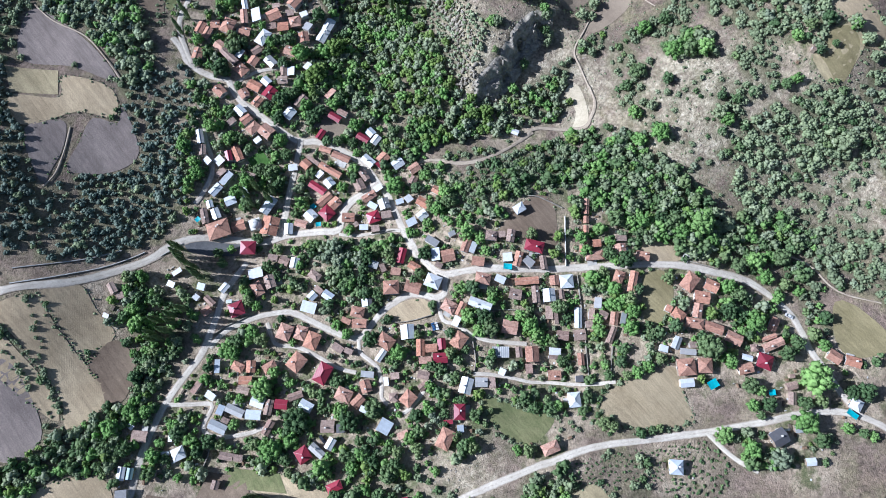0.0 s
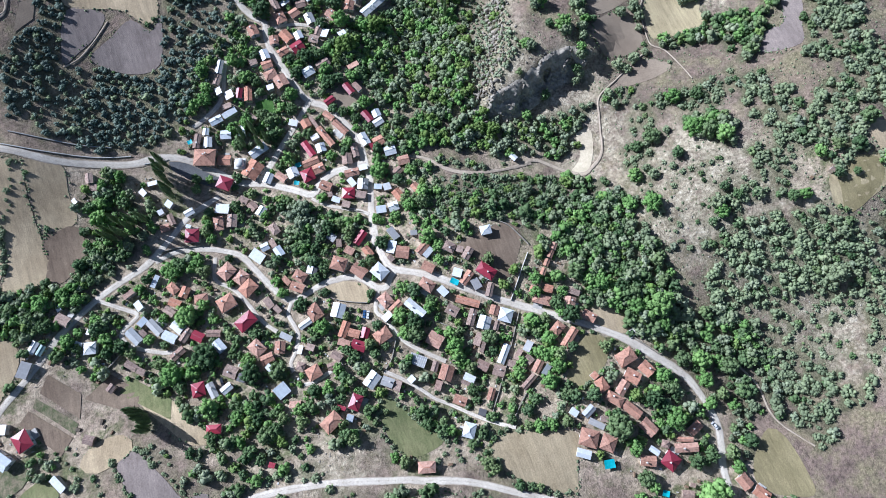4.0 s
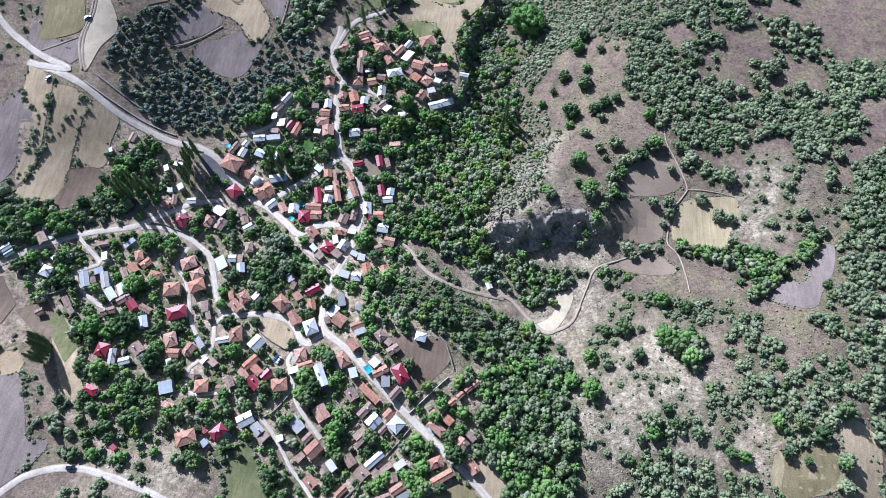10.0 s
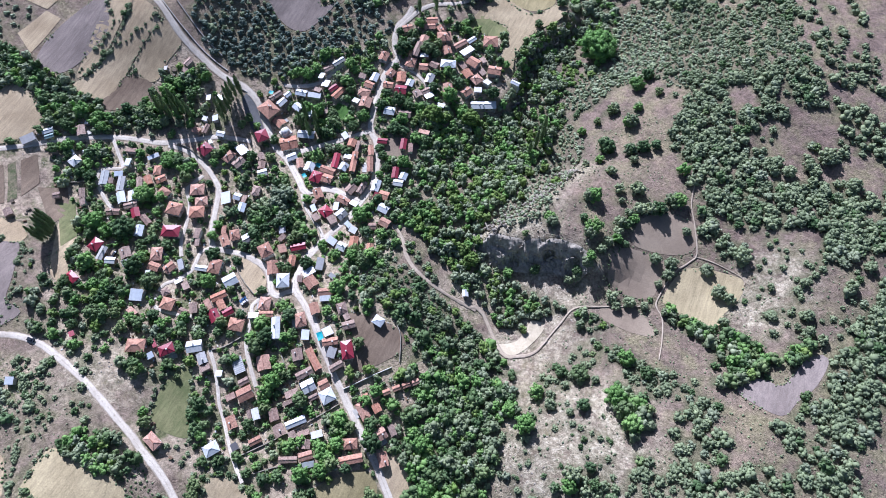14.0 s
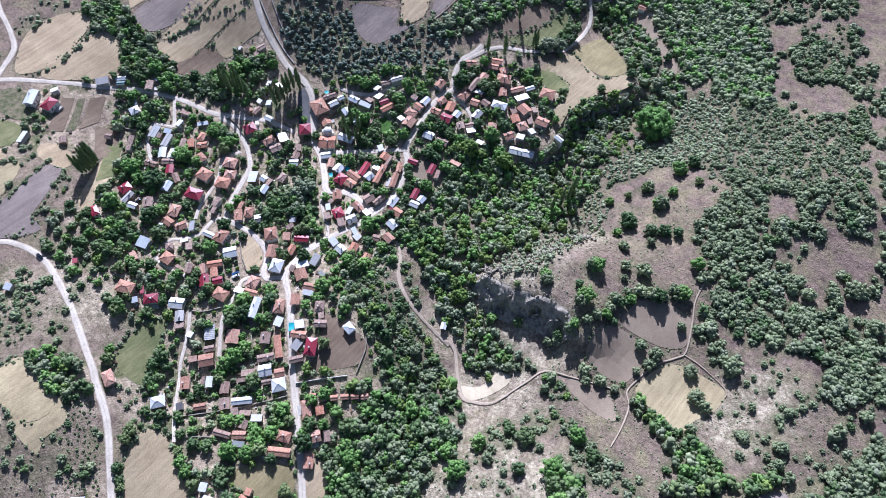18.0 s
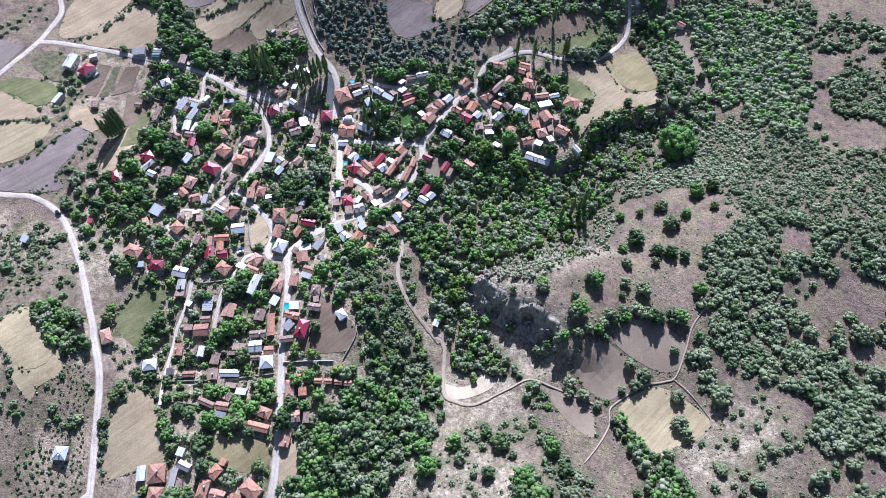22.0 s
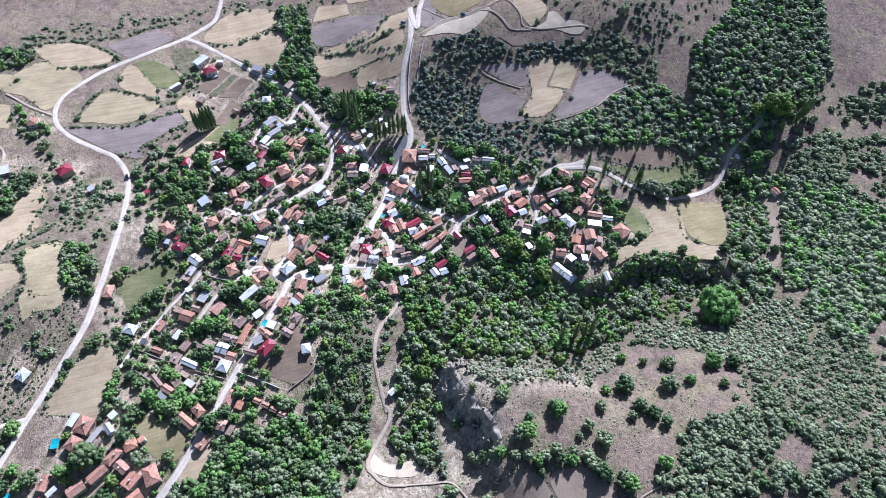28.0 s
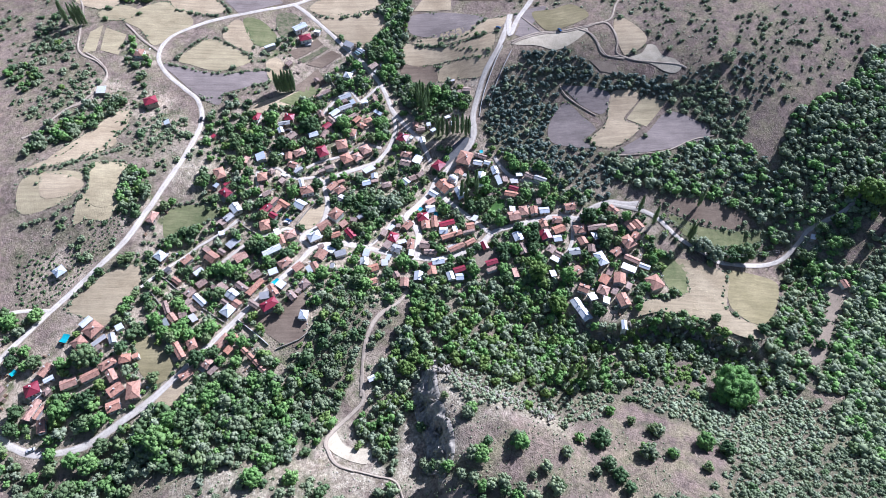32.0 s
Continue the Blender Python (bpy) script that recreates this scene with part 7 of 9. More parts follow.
tree(80.5, 133.9, 6.9, "o")
tree(68.3, 122.4, 6.9, "o")
tree(163.1, 178.1, 7.9, "o")
tree(175.2, 185.1, 7.3, "o")
tree(179.9, 194.8, 11.1, "o")
tree(176.6, 175.6, 7.2, "o")
tree(190.6, 95.6, 6.6, "o")
tree(193.3, 87.8, 5.9, "o")
tree(199.0, 84.9, 6.5, "o")
tree(187.7, 88.5, 4.6, "o")
tree(-102.0, 377.7, 17.0, "b")
tree(-101.8, 365.6, 9.9, "b")
tree(-61.4, 325.6, 6.4, "d")
tree(-69.7, 349.4, 11.3, "d")
tree(-84.6, 354.8, 10.6, "d")
tree(-81.5, 345.0, 8.5, "d")
tree(-84.0, 448.9, 9.7, "o")
tree(-82.0, 400.7, 8.1, "o")
tree(-80.0, 462.3, 8.7, "o")
tree(-70.9, 472.8, 11.0, "o")
poplar(-88.5, 399.7)
poplar(-81.0, 225.9)
poplar(-72.4, 248.8)
poplar(-90.1, 218.1)
poplar(-70.4, 249.5)
poplar(-94.3, 259.4)
poplar(-120.3, 104.8)
poplar(-119.4, 110.7)
poplar(-112.5, 110.8)
poplar(-111.1, 100.2)
poplar(-106.7, 102.9)
poplar(-181.4, 75.4)
poplar(-187.2, 76.1)
poplar(-189.0, 72.8)
poplar(-193.7, 70.6)
poplar(-198.7, 69.6)
great_tree(31.5, 251.2)


def straw_heaps(gap, seed, *pts):
    """Small heaps of cut straw left to dry on a field."""
    gx, gy, rng = scatter(pts, gap, seed, 0.8, None, allow=1)
    grow("straw_heaps", "small heaps of cut straw drying on a beige field", "straw", STONES, "hay", gx, gy, rng, 0.45, 0.8)




STONES = [(ICO1[0] * np.random.default_rng(i).uniform(0.7, 1.2, (len(ICO1[0]), 1)) * (1, 0.8, 0.55), ICO1[1]) for i in range(5)]
TUFTS = [crown(300 + i, 1, 4, 1.0, 0.7, 0.3, 0.3) for i in range(3)]
# forest leans on the paler leaves: distance haze put into its colours
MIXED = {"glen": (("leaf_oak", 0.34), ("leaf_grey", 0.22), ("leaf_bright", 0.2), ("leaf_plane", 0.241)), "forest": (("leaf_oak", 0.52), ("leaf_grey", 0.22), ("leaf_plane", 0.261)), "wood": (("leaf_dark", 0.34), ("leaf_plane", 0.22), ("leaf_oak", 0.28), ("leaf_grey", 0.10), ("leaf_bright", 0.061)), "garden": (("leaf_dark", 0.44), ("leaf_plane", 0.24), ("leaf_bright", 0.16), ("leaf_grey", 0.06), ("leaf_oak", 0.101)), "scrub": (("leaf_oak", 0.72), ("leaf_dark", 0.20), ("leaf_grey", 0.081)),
         "brush": (("leaf_oak", 0.5), ("leaf_dark", 0.3), ("leaf_bright", 0.12), ("leaf_grey", 0.081)), "grove": (("leaf_grove", 0.85), ("leaf_oak", 0.151)),
         "oak": (("leaf_oak", 0.80), ("leaf_dark", 0.10), ("leaf_grey", 0.101)), "carpet": (("leaf_oak", 0.45), ("leaf_grey", 0.551))}
LEAF_WORDS = {("wood", "leaf_grey"): "silvery willows among the woodland", ("wood", "leaf_bright"): "bright yellow-green trees among the woodland", ("wood", "leaf_oak"): "dull green oaks among the woodland",
              ("scrub", "leaf_dark"): "dark green bushes among the scrub", ("scrub", "leaf_grey"): "pale grey bushes among the scrub"}
KINDS = {
    "grove": ("grove_trees", "small grey-green plantation trees in loose rows", "grove", SPARE, "leaf_grove"),
    "wood": ("woodland", "dense dark green broadleaf woodland", "woodland", TREES, "leaf_dark"),
    "scrub": ("oak_scrub", "grey-green oak scrub on a dry slope", "scrub", BUSHES, "leaf_oak"),
    "brush": ("brushwood", "mixed green brushwood on a bank", "brushwood", BUSHES, "leaf_oak"),
    "garden": ("garden_trees", "rounded green fruit trees and bushes crowding the gardens", "trees", TREES, "leaf_dark"),
    "forest": ("forest", "closed forest on the far slope, haze put into its pale leaf colours", "forest", SPARE, "leaf_oak"),
    "glade": ("thicket", "vivid green thicket in the gorge bottom", "thicket", BUSHES, "leaf_bright"),
    "glen": ("gorge_trees", "mixed light green and silvery trees of the gorge", "woodland", TREES, "leaf_oak"),
    "oak": ("oak_wood", "closed grey-green oak wood on the dry hillside", "oak wood", BUSHES, "leaf_oak"),
    "far_oak": ("oak_wood", "open grey-green oak wood on the far hillside", "oak wood", SPARE, "leaf_oak"),
    "carpet": ("low_scrub", "low pale grey-green scrub carpeting the slope", "scrub", LOW, "leaf_grey"),
    "stones": ("loose_stones", "pale broken stones strewn on the slope", "stones", STONES, "rock"),
    "tufts": ("dry_tufts", "small dark tufts and low cushions on dry ground", "tufts", TUFTS, "leaf_oak"),
    "orchard": ("orchard", "low dark orchard bushes in rows", "orchard", LOW, "leaf_dark")}


def plants(kind, gap, keep, clump, low, high, seed, *poly):
    gx, gy, rng = scatter(poly, gap, seed, keep, clump, 0, 42.0 if kind == "scrub" else 28.0)
    fresh = [i for i, (x, y) in enumerate(zip(gx, gy)) if (int(x // 3), int(y // 3)) not in TAKEN]
    gx, gy = gx[fresh], gy[fresh]
    TAKEN.update((int(x // 3), int(y // 3)) for x, y in zip(gx, gy))
    name, label, category, shapes, material = KINDS[kind]
    if kind == "garden" and len(gx):
        near = np.zeros(len(gx), bool)
        for k in range(8):
            near |= bears(gx + 2.8 * math.cos(k * 0.785), gy + 2.8 * math.sin(k * 0.785)) >= 2
        wide, low, high = high + 0.4, low + 0.1, low + 1.2
        if (~near).any():
            for leaf, a, b in (("leaf_dark", 0, 0.42), ("leaf_plane", 0.42, 0.66), ("leaf_bright", 0.66, 0.80), ("leaf_grey", 0.80, 0.88), ("leaf_oak", 0.88, 1.01)):
                pick = rng.random(len(gx))
                far = ~near & (((gx * 7.13 + gy * 3.7) % 1.0 >= a) & ((gx * 7.13 + gy * 3.7) % 1.0 < b))
                if far.any():
                    grow(name, label, category, shapes, leaf, gx[far], gy[far], rng, 1.5, wide)
        gx, gy = gx[near], gy[near]
    share = MIXED.get(kind, ((material, 1.0),))
    lot = rng.random(len(gx))
    at = 0.0
    for leaf, part_of in share:
        i = (lot >= at) & (lot < at + part_of)
        at += part_of
        if i.any():
            grow(name, LEAF_WORDS.get((kind, leaf), label), category, shapes, leaf, gx[i], gy[i], rng, low, high)


def hedge(seed, *pts):
    rng = np.random.default_rng(seed)
    c = curve_through(pts, 2.4)
    c = c[rng.random(len(c)) < 0.85] + rng.normal(0, 0.8, (1, 2))
    c = c + rng.normal(0, 0.7, c.shape)
    c = c[bears(c[:, 0], c[:, 1]) < 2]
    if len(c):
        grow("hedge", "uneven dark green field hedge", "hedge", BUSHES, "leaf_oak", c[:, 0], c[:, 1], rng, 0.8, 2.2)


clearing((-179, 90), (-166, 109), (-143, 110), (-125, 82), (-131, 74), (-169, 71))
straw_heaps(2.1, 401, (-53, 245), (-48, 259), (-36, 265), (-26, 258), (-28, 247), (-18, 254), (-9, 248), (-14, 218), (-17, 202), (-30, 220), (-28, 240))
plants("glade", 3.0, 1, None, 1.0, 2.2, 302, (16, 220), (14, 234), (19, 240), (30, 227), (30, 213), (25, 211))
plants("oak", 4.4, 1, -0.85, 2.5, 4.7, 303, (86, 220), (103, 202), (105, 180), (114, 166), (117, 154), (129, 145), (142, 138), (160, 138), (176, 148), (195, 151), (206, 166), (215, 181), (200, 178), (177, 177), (167, 171), (157, 170), (157, 183), (147, 190), (138, 188), (129, 189), (119, 186), (109, 196), (100, 213))
plants("oak", 4.4, 1, -0.85, 2.5, 4.7, 304, (214, 180), (219, 160), (233, 180), (255, 183), (261, 206), (218, 207), (213, 190))
plants("oak", 4.4, 1, -0.85, 2.5, 4.7, 305, (119, 141), (132, 143), (141, 130), (159, 128), (159, 115), (147, 115), (138, 122), (128, 128))
plants("oak", 4.4, 1, -0.85, 2.5, 4.7, 306, (199, 173), (219, 159), (221, 151), (198, 128), (190, 131), (191, 148))
plants("scrub", 4.6, 0.9, 0.0, 0.9, 2.4, 307, (160, 138), (175, 140), (192, 124), (188, 95), (171, 90), (160, 91), (165, 116))
plants("oak", 4.4, 1, -0.85, 2.5, 4.7, 308, (224, 129), (249, 153), (222, 38), (192, 39), (204, 59), (210, 76), (209, 83), (212, 100), (218, 115))
plants("wood", 4.4, 1, -0.85, 2.5, 4.7, 309, (128, 77), (154, 74), (179, 74), (183, 67), (173, 54), (167, 47), (157, 41), (156, 52), (156, 65), (139, 67), (127, 70))
plants("wood", 4.4, 1, -0.85, 2.5, 4.7, 310, (185, 74), (194, 82), (198, 77), (189, 68))
plants("oak", 4.5, 0.97, -0.35, 2.0, 4.3, 311, (149, 33), (176, 34), (222, 38), (210, -10), (192, -8), (187, -22), (187, -32), (166, -35), (164, -22), (154, -11), (146, -2), (140, 13))
plants("oak", 4.8, 0.95, -0.3, 1.6, 3.6, 312, (135, -5), (154, -11), (153, -22), (145, -35), (147, -40), (136, -37), (131, -22))
plants("oak", 4.8, 0.95, -0.4, 1.6, 3.4, 313, (115, -13), (126, -16), (131, -26), (124, -34), (116, -32))
plants("oak", 4.5, 0.97, -0.45, 1.8, 4.2, 314, (95, -43), (116, -37), (136, -37), (147, -48), (161, -58), (170, -63), (173, -83), (88, -86), (90, -62), (105, -53))
plants("wood", 4.4, 1, -0.85, 2.5, 4.7, 315, (115, 24), (129, 25), (137, 8), (128, -1), (124, 5), (117, 15))
plants("scrub", 6.0, 0.8, 0.0, 0.7, 2.2, 316, (88, 5), (118, 3), (135, -37), (95, -43), (78, -43))
plants("scrub", 5.5, 0.85, -0.1, 0.8, 2.6, 317, (80, 33), (116, 29), (117, -9), (79, -20))
plants("oak", 4.6, 0.95, -0.5, 1.4, 3.4, 318, (79, 26), (91, 32), (92, 45), (106, 44), (102, 24), (92, 11), (81, 6))
plants("oak", 4.8, 0.95, -0.3, 1.4, 3.4, 319, (62, -14), (86, -1), (88, -37), (78, -43), (72, -65), (63, -55))
plants("oak", 4.4, 0.97, -0.5, 1.6, 3.4, 320, (95, 45), (151, 41), (151, 30), (131, 24), (114, 33), (103, 37))
plants("carpet", 2.5, 0.97, -0.7, 0.9, 2.1, 321, (32, 191), (47, 202), (55, 232), (40, 237), (33, 221), (25, 196))
plants("oak", 4.2, 0.97, -0.5, 1.3, 3.0, 322, (25, 206), (44, 219), (61, 230), (35, 238), (29, 222))
plants("carpet", 2.6, 0.95, -0.3, 0.8, 1.9, 323, (34, 181), (52, 169), (52, 133), (47, 98), (31, 85), (18, 90), (25, 125), (33, 159))
plants("glen", 4.6, 1, -0.6, 1.8, 3.9, 324, (-12, 195), (6, 179), (21, 206), (34, 181), (34, 154), (28, 124), (18, 90), (12, 80), (2, 84), (-3, 124), (-9, 134))
plants("glen", 4.6, 1, -0.6, 1.8, 3.9, 325, (-2, 80), (12, 76), (32, 65), (52, 60), (77, 58), (90, 61), (92, 45), (74, 53), (65, 47), (52, 54), (26, 50), (9, 55), (-6, 59), (-7, 80))
plants("brush", 3.2, 0.95, -0.2, 0.9, 2.4, 326, (83, 61), (105, 68), (111, 61), (107, 51), (92, 49))
plants("tufts", 3.0, 0.7, -0.1, 0.2, 0.7, 327, (53, 144), (81, 129), (90, 92), (77, 72), (51, 87), (41, 115))
plants("glen", 4.4, 1, -0.7, 1.8, 4.0, 328, (-42, 110), (-31, 136), (-2, 159), (12, 166), (37, 162), (52, 133), (-10, 76))
plants("wood", 4.4, 1, -0.6, 1.6, 3.6, 329, (-53, 122), (-43, 148), (-10, 169), (1, 179), (9, 164), (-23, 127), (-40, 106))
plants("glen", 4.2, 1, -0.8, 1.6, 3.6, 330, (-10, 198), (-15, 220), (-12, 238), (-1, 263), (7, 273), (20, 281), (44, 245), (30, 213), (14, 197), (5, 183))
plants("wood", 4.0, 1, None, 1.6, 3.2, 331, (-8, 193), (-11, 202), (-15, 220), (-14, 236), (-4, 254), (2, 266), (6, 261), (-3, 245), (-8, 232), (-8, 217), (-4, 201))
plants("brush", 3.4, 0.95, -0.3, 1.0, 2.6, 332, (1, 179), (25, 208), (44, 211), (39, 188), (40, 164), (17, 165))
plants("wood", 4.6, 1, -0.5, 1.8, 3.9, 333, (-80, 72), (-57, 91), (-21, 89), (-9, 78), (-17, 64), (-27, 68), (-45, 64))
plants("glen", 4.6, 1, -0.6, 1.8, 3.9, 334, (-27, 68), (-15, 84), (11, 91), (21, 75), (37, 63), (62, 51), (66, 37), (50, 36), (30, 43), (1, 56))
plants("brush", 3.8, 0.95, -0.3, 1.2, 3.0, 335, (-53, 31), (-22, 64), (-4, 51), (30, 38), (37, 27), (12, 16), (-19, 20))
plants("carpet", 2.3, 0.97, -0.9, 1.0, 2.3, 336, (39, 188), (34, 206), (47, 233), (40, 264), (35, 286), (49, 295), (66, 292), (79, 241), (66, 226), (53, 217), (47, 200))
plants("oak", 4.2, 0.97, -0.35, 1.3, 3.2, 337, (42, 265), (41, 308), (64, 303), (92, 307), (109, 307), (144, 302), (161, 255), (131, 239), (103, 228), (79, 228), (63, 238))
plants("carpet", 2.5, 0.95, -0.5, 0.9, 2.0, 338, (45, 261), (47, 299), (67, 299), (111, 302), (147, 292), (159, 259), (129, 243), (100, 232), (77, 233))
plants("oak", 4.5, 1, -0.6, 2.3, 4.5, 339, (94, 207), (101, 231), (126, 243), (161, 255), (176, 226), (160, 216), (144, 210), (137, 192), (123, 181), (108, 168), (95, 183))
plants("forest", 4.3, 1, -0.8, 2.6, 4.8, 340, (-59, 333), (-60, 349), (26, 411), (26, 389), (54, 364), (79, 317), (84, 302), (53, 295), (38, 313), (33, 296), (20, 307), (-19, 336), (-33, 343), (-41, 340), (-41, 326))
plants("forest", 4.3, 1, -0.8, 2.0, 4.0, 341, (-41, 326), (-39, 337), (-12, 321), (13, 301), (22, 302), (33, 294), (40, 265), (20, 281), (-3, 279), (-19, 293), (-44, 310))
plants("oak", 4.6, 1, -0.8, 2.0, 4.2, 342, (70, 351), (75, 375), (88, 380), (110, 362), (114, 349), (100, 342), (85, 334))
plants("oak", 4.8, 1, -0.5, 1.8, 4.0, 343, (110, 329), (132, 333), (146, 298), (130, 297), (114, 304))
plants("oak", 4.8, 1, -0.5, 2.0, 4.0, 344, (63, 427), (83, 433), (111, 376), (103, 376), (86, 406))
plants("scrub", 6, 0.85, -0.15, 1.0, 3.6, 345, (19, 399), (69, 439), (109, 381), (136, 323), (86, 311), (53, 364))
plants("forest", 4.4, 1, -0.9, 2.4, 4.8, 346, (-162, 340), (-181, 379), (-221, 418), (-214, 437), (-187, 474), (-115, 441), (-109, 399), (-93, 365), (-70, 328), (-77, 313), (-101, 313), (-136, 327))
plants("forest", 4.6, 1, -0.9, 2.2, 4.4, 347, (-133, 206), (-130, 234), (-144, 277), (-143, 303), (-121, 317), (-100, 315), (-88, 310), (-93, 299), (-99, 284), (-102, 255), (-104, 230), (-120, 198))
plants("scrub", 6.5, 0.75, -0.2, 0.7, 2.3, 348, (-227, 267), (-233, 315), (-228, 404), (-195, 400), (-165, 341), (-123, 320), (-145, 304), (-148, 280), (-190, 271))
plants("oak", 4.4, 0.97, -0.5, 1.6, 3.4, 349, (-194, 260), (-190, 287), (-171, 307), (-145, 304), (-148, 280), (-164, 271), (-174, 254))
plants("grove", 4.2, 0.97, -0.4, 1.7, 3.2, 350, (-234, 148), (-232, 183), (-211, 205), (-197, 259), (-181, 255), (-192, 214), (-203, 179), (-218, 158))
plants("wood", 4.2, 1, -0.7, 1.6, 3.4, 351, (-85, 227), (-74, 242), (-67, 257), (-70, 286), (-77, 309), (-70, 314), (-63, 288), (-61, 250), (-71, 233))
plants("wood", 4.6, 1, -0.6, 1.8, 3.8, 352, (-71, 327), (-93, 365), (-110, 398), (-117, 429), (-107, 433), (-95, 400), (-82, 369), (-66, 351), (-38, 335), (-41, 309), (-61, 315))
plants("oak", 4.6, 1, -0.5, 1.8, 4.0, 353, (-26, 346), (-58, 369), (-74, 406), (-67, 415), (32, 353), (28, 335), (-0, 334))
plants("scrub", 5.5, 0.9, -0.1, 1.2, 3.4, 354, (-48, 347), (-81, 393), (-90, 428), (-58, 410), (-24, 352))
plants("oak", 4.5, 1, -0.5, 2.0, 4.4, 355, (5, 320), (9, 368), (132, 272), (119, 204), (101, 208), (93, 231), (91, 279), (76, 297), (52, 298))
plants("carpet", 2.5, 0.95, -0.5, 0.9, 2.0, 356, (84, 224), (72, 280), (95, 282), (110, 253), (98, 222))
plants("wood", 4.6, 1, -0.6, 1.8, 3.8, 357, (62, -67), (107, -98), (98, -110), (76, -100), (62, -82), (54, -70))
plants("oak", 4.6, 1, -0.5, 1.6, 3.8, 358, (107, -98), (137, -135), (110, -162), (101, -145), (101, -124), (97, -109))
plants("wood", 4.6, 1, -0.6, 1.8, 3.6, 359, (78, -122), (89, -130), (72, -148), (58, -156), (62, -141))
plants("brush", 4.2, 0.9, -0.1, 1.0, 2.8, 360, (63, -95), (88, -110), (92, -127), (72, -133), (66, -114))
plants("oak", 4.8, 0.95, -0.25, 1.4, 3.8, 361, (147, -43), (181, -70), (165, -101), (131, -78))
plants("scrub", 5.5, 0.85, -0.1, 0.9, 2.6, 362, (129, -77), (165, -101), (137, -135), (113, -101))
plants("wood", 4.4, 1, -0.6, 1.6, 3.6, 363, (66, -14), (78, -28), (74, -52), (65, -69), (34, -48), (50, -14))
plants("scrub", 6, 0.8, 0.0, 0.7, 2.0, 364, (93, 11), (120, -19), (88, -65), (69, -49), (73, -10))
plants("wood", 4.4, 1, -0.6, 1.6, 3.4, 365, (62, -158), (90, -178), (85, -184), (60, -167))
plants("wood", 4.6, 1, -0.6, 1.6, 3.4, 366, (-8, -149), (7, -156), (8, -170), (-4, -174), (-15, -160))
plants("wood", 4.4, 1, -0.6, 1.6, 3.4, 367, (-307, -198), (-323, -186), (-315, -164), (-305, -140), (-295, -141), (-292, -161), (-296, -177), (-303, -191))
plants("wood", 4.4, 1, -0.6, 1.6, 3.2, 368, (-158, -176), (-172, -161), (-174, -147), (-166, -143), (-146, -156), (-138, -171))
plants("scrub", 5, 0.9, -0.1, 1.0, 2.8, 369, (-154, -117), (-163, -87), (-142, -84), (-123, -94), (-129, -111))
plants("wood", 4.4, 1, -0.5, 1.6, 3.2, 370, (-114, -122), (-119, -110), (-102, -102), (-86, -108), (-85, -119))
plants("wood", 4.4, 1, -0.7, 1.6, 3.4, 371, (-196, -72), (-206, -61), (-198, -59), (-183, -62), (-180, -70))
plants("wood", 4.2, 1, -0.8, 1.8, 3.8, 372, (-319, 46), (-316, 65), (-276, 63), (-248, 57), (-226, 46), (-243, 39), (-277, 44))
plants("grove", 4.7, 0.95, -0.7, 1.5, 3.0, 373, (-218, 139), (-177, 182), (-133, 171), (-117, 193), (-97, 210), (-99, 178), (-120, 152), (-139, 133), (-168, 120), (-194, 123))
plants("wood", 4.4, 1, -0.7, 1.8, 3.6, 374, (-226, 46), (-230, 61), (-212, 77), (-206, 103), (-194, 109), (-188, 91), (-200, 62))
plants("scrub", 6, 0.9, 0.0, 0.9, 2.4, 375, (-225, -192), (-227, -133), (-186, -118), (-148, -93), (-119, -119), (-151, -157), (-174, -181))
plants("oak", 8.5, 0.7, -0.3, 1.6, 3.8, 390, (143, 197), (174, 231), (201, 180), (182, 178), (157, 176))
plants("oak", 4.6, 0.97, -0.5, 1.4, 3.4, 391, (172, 87), (178, 102), (184, 120), (192, 146), (205, 171), (212, 156), (196, 138), (189, 110), (175, 87))
plants("scrub", 7.0, 0.8, -0.2, 0.7, 2.4, 392, (158, 112), (174, 138), (192, 147), (185, 117), (171, 94))
plants("scrub", 7.5, 0.75, -0.2, 0.8, 2.8, 393, (176, 85), (193, 113), (213, 155), (231, 115), (185, 70))
plants("scrub", 6.5, 0.8, -0.1, 0.8, 2.6, 394, (125, -52), (194, -52), (179, -146), (121, -141), (93, -105))
plants("oak", 5.2, 0.95, -0.2, 1.5, 3.6, 395, (134, -76), (194, -62), (189, -105), (142, -110))
plants("wood", 4.6, 1, -0.5, 1.8, 3.8, 396, (84, -70), (108, -90), (108, -118), (96, -138), (84, -131), (78, -103))
plants("scrub", 5.5, 0.85, -0.1, 0.9, 2.6, 397, (-287, -263), (-249, -189), (-200, -156), (-168, -168), (-149, -210))
plants("wood", 4.4, 1, -0.5, 1.5, 3.2, 398, (-208, -226), (-214, -210), (-199, -199), (-180, -202), (-189, -219))
plants("scrub", 6.0, 0.8, -0.1, 0.8, 2.4, 399, (-263, 244), (-270, 294), (-230, 310), (-206, 280), (-217, 262), (-237, 248))
plants("scrub", 6.5, 0.8, -0.1, 0.8, 2.6, 400, (-270, 294), (-279, 403), (-230, 414), (-170, 339), (-180, 312), (-205, 288))
plants("oak", 5.0, 0.95, -0.3, 1.5, 3.6, 401, (-22, 341), (-61, 392), (-55, 450), (-46, 490), (31, 408), (26, 379))
plants("oak", 5.0, 0.95, -0.3, 1.5, 3.6, 402, (-91, 356), (-91, 373), (-50, 350), (-21, 313), (-44, 318))
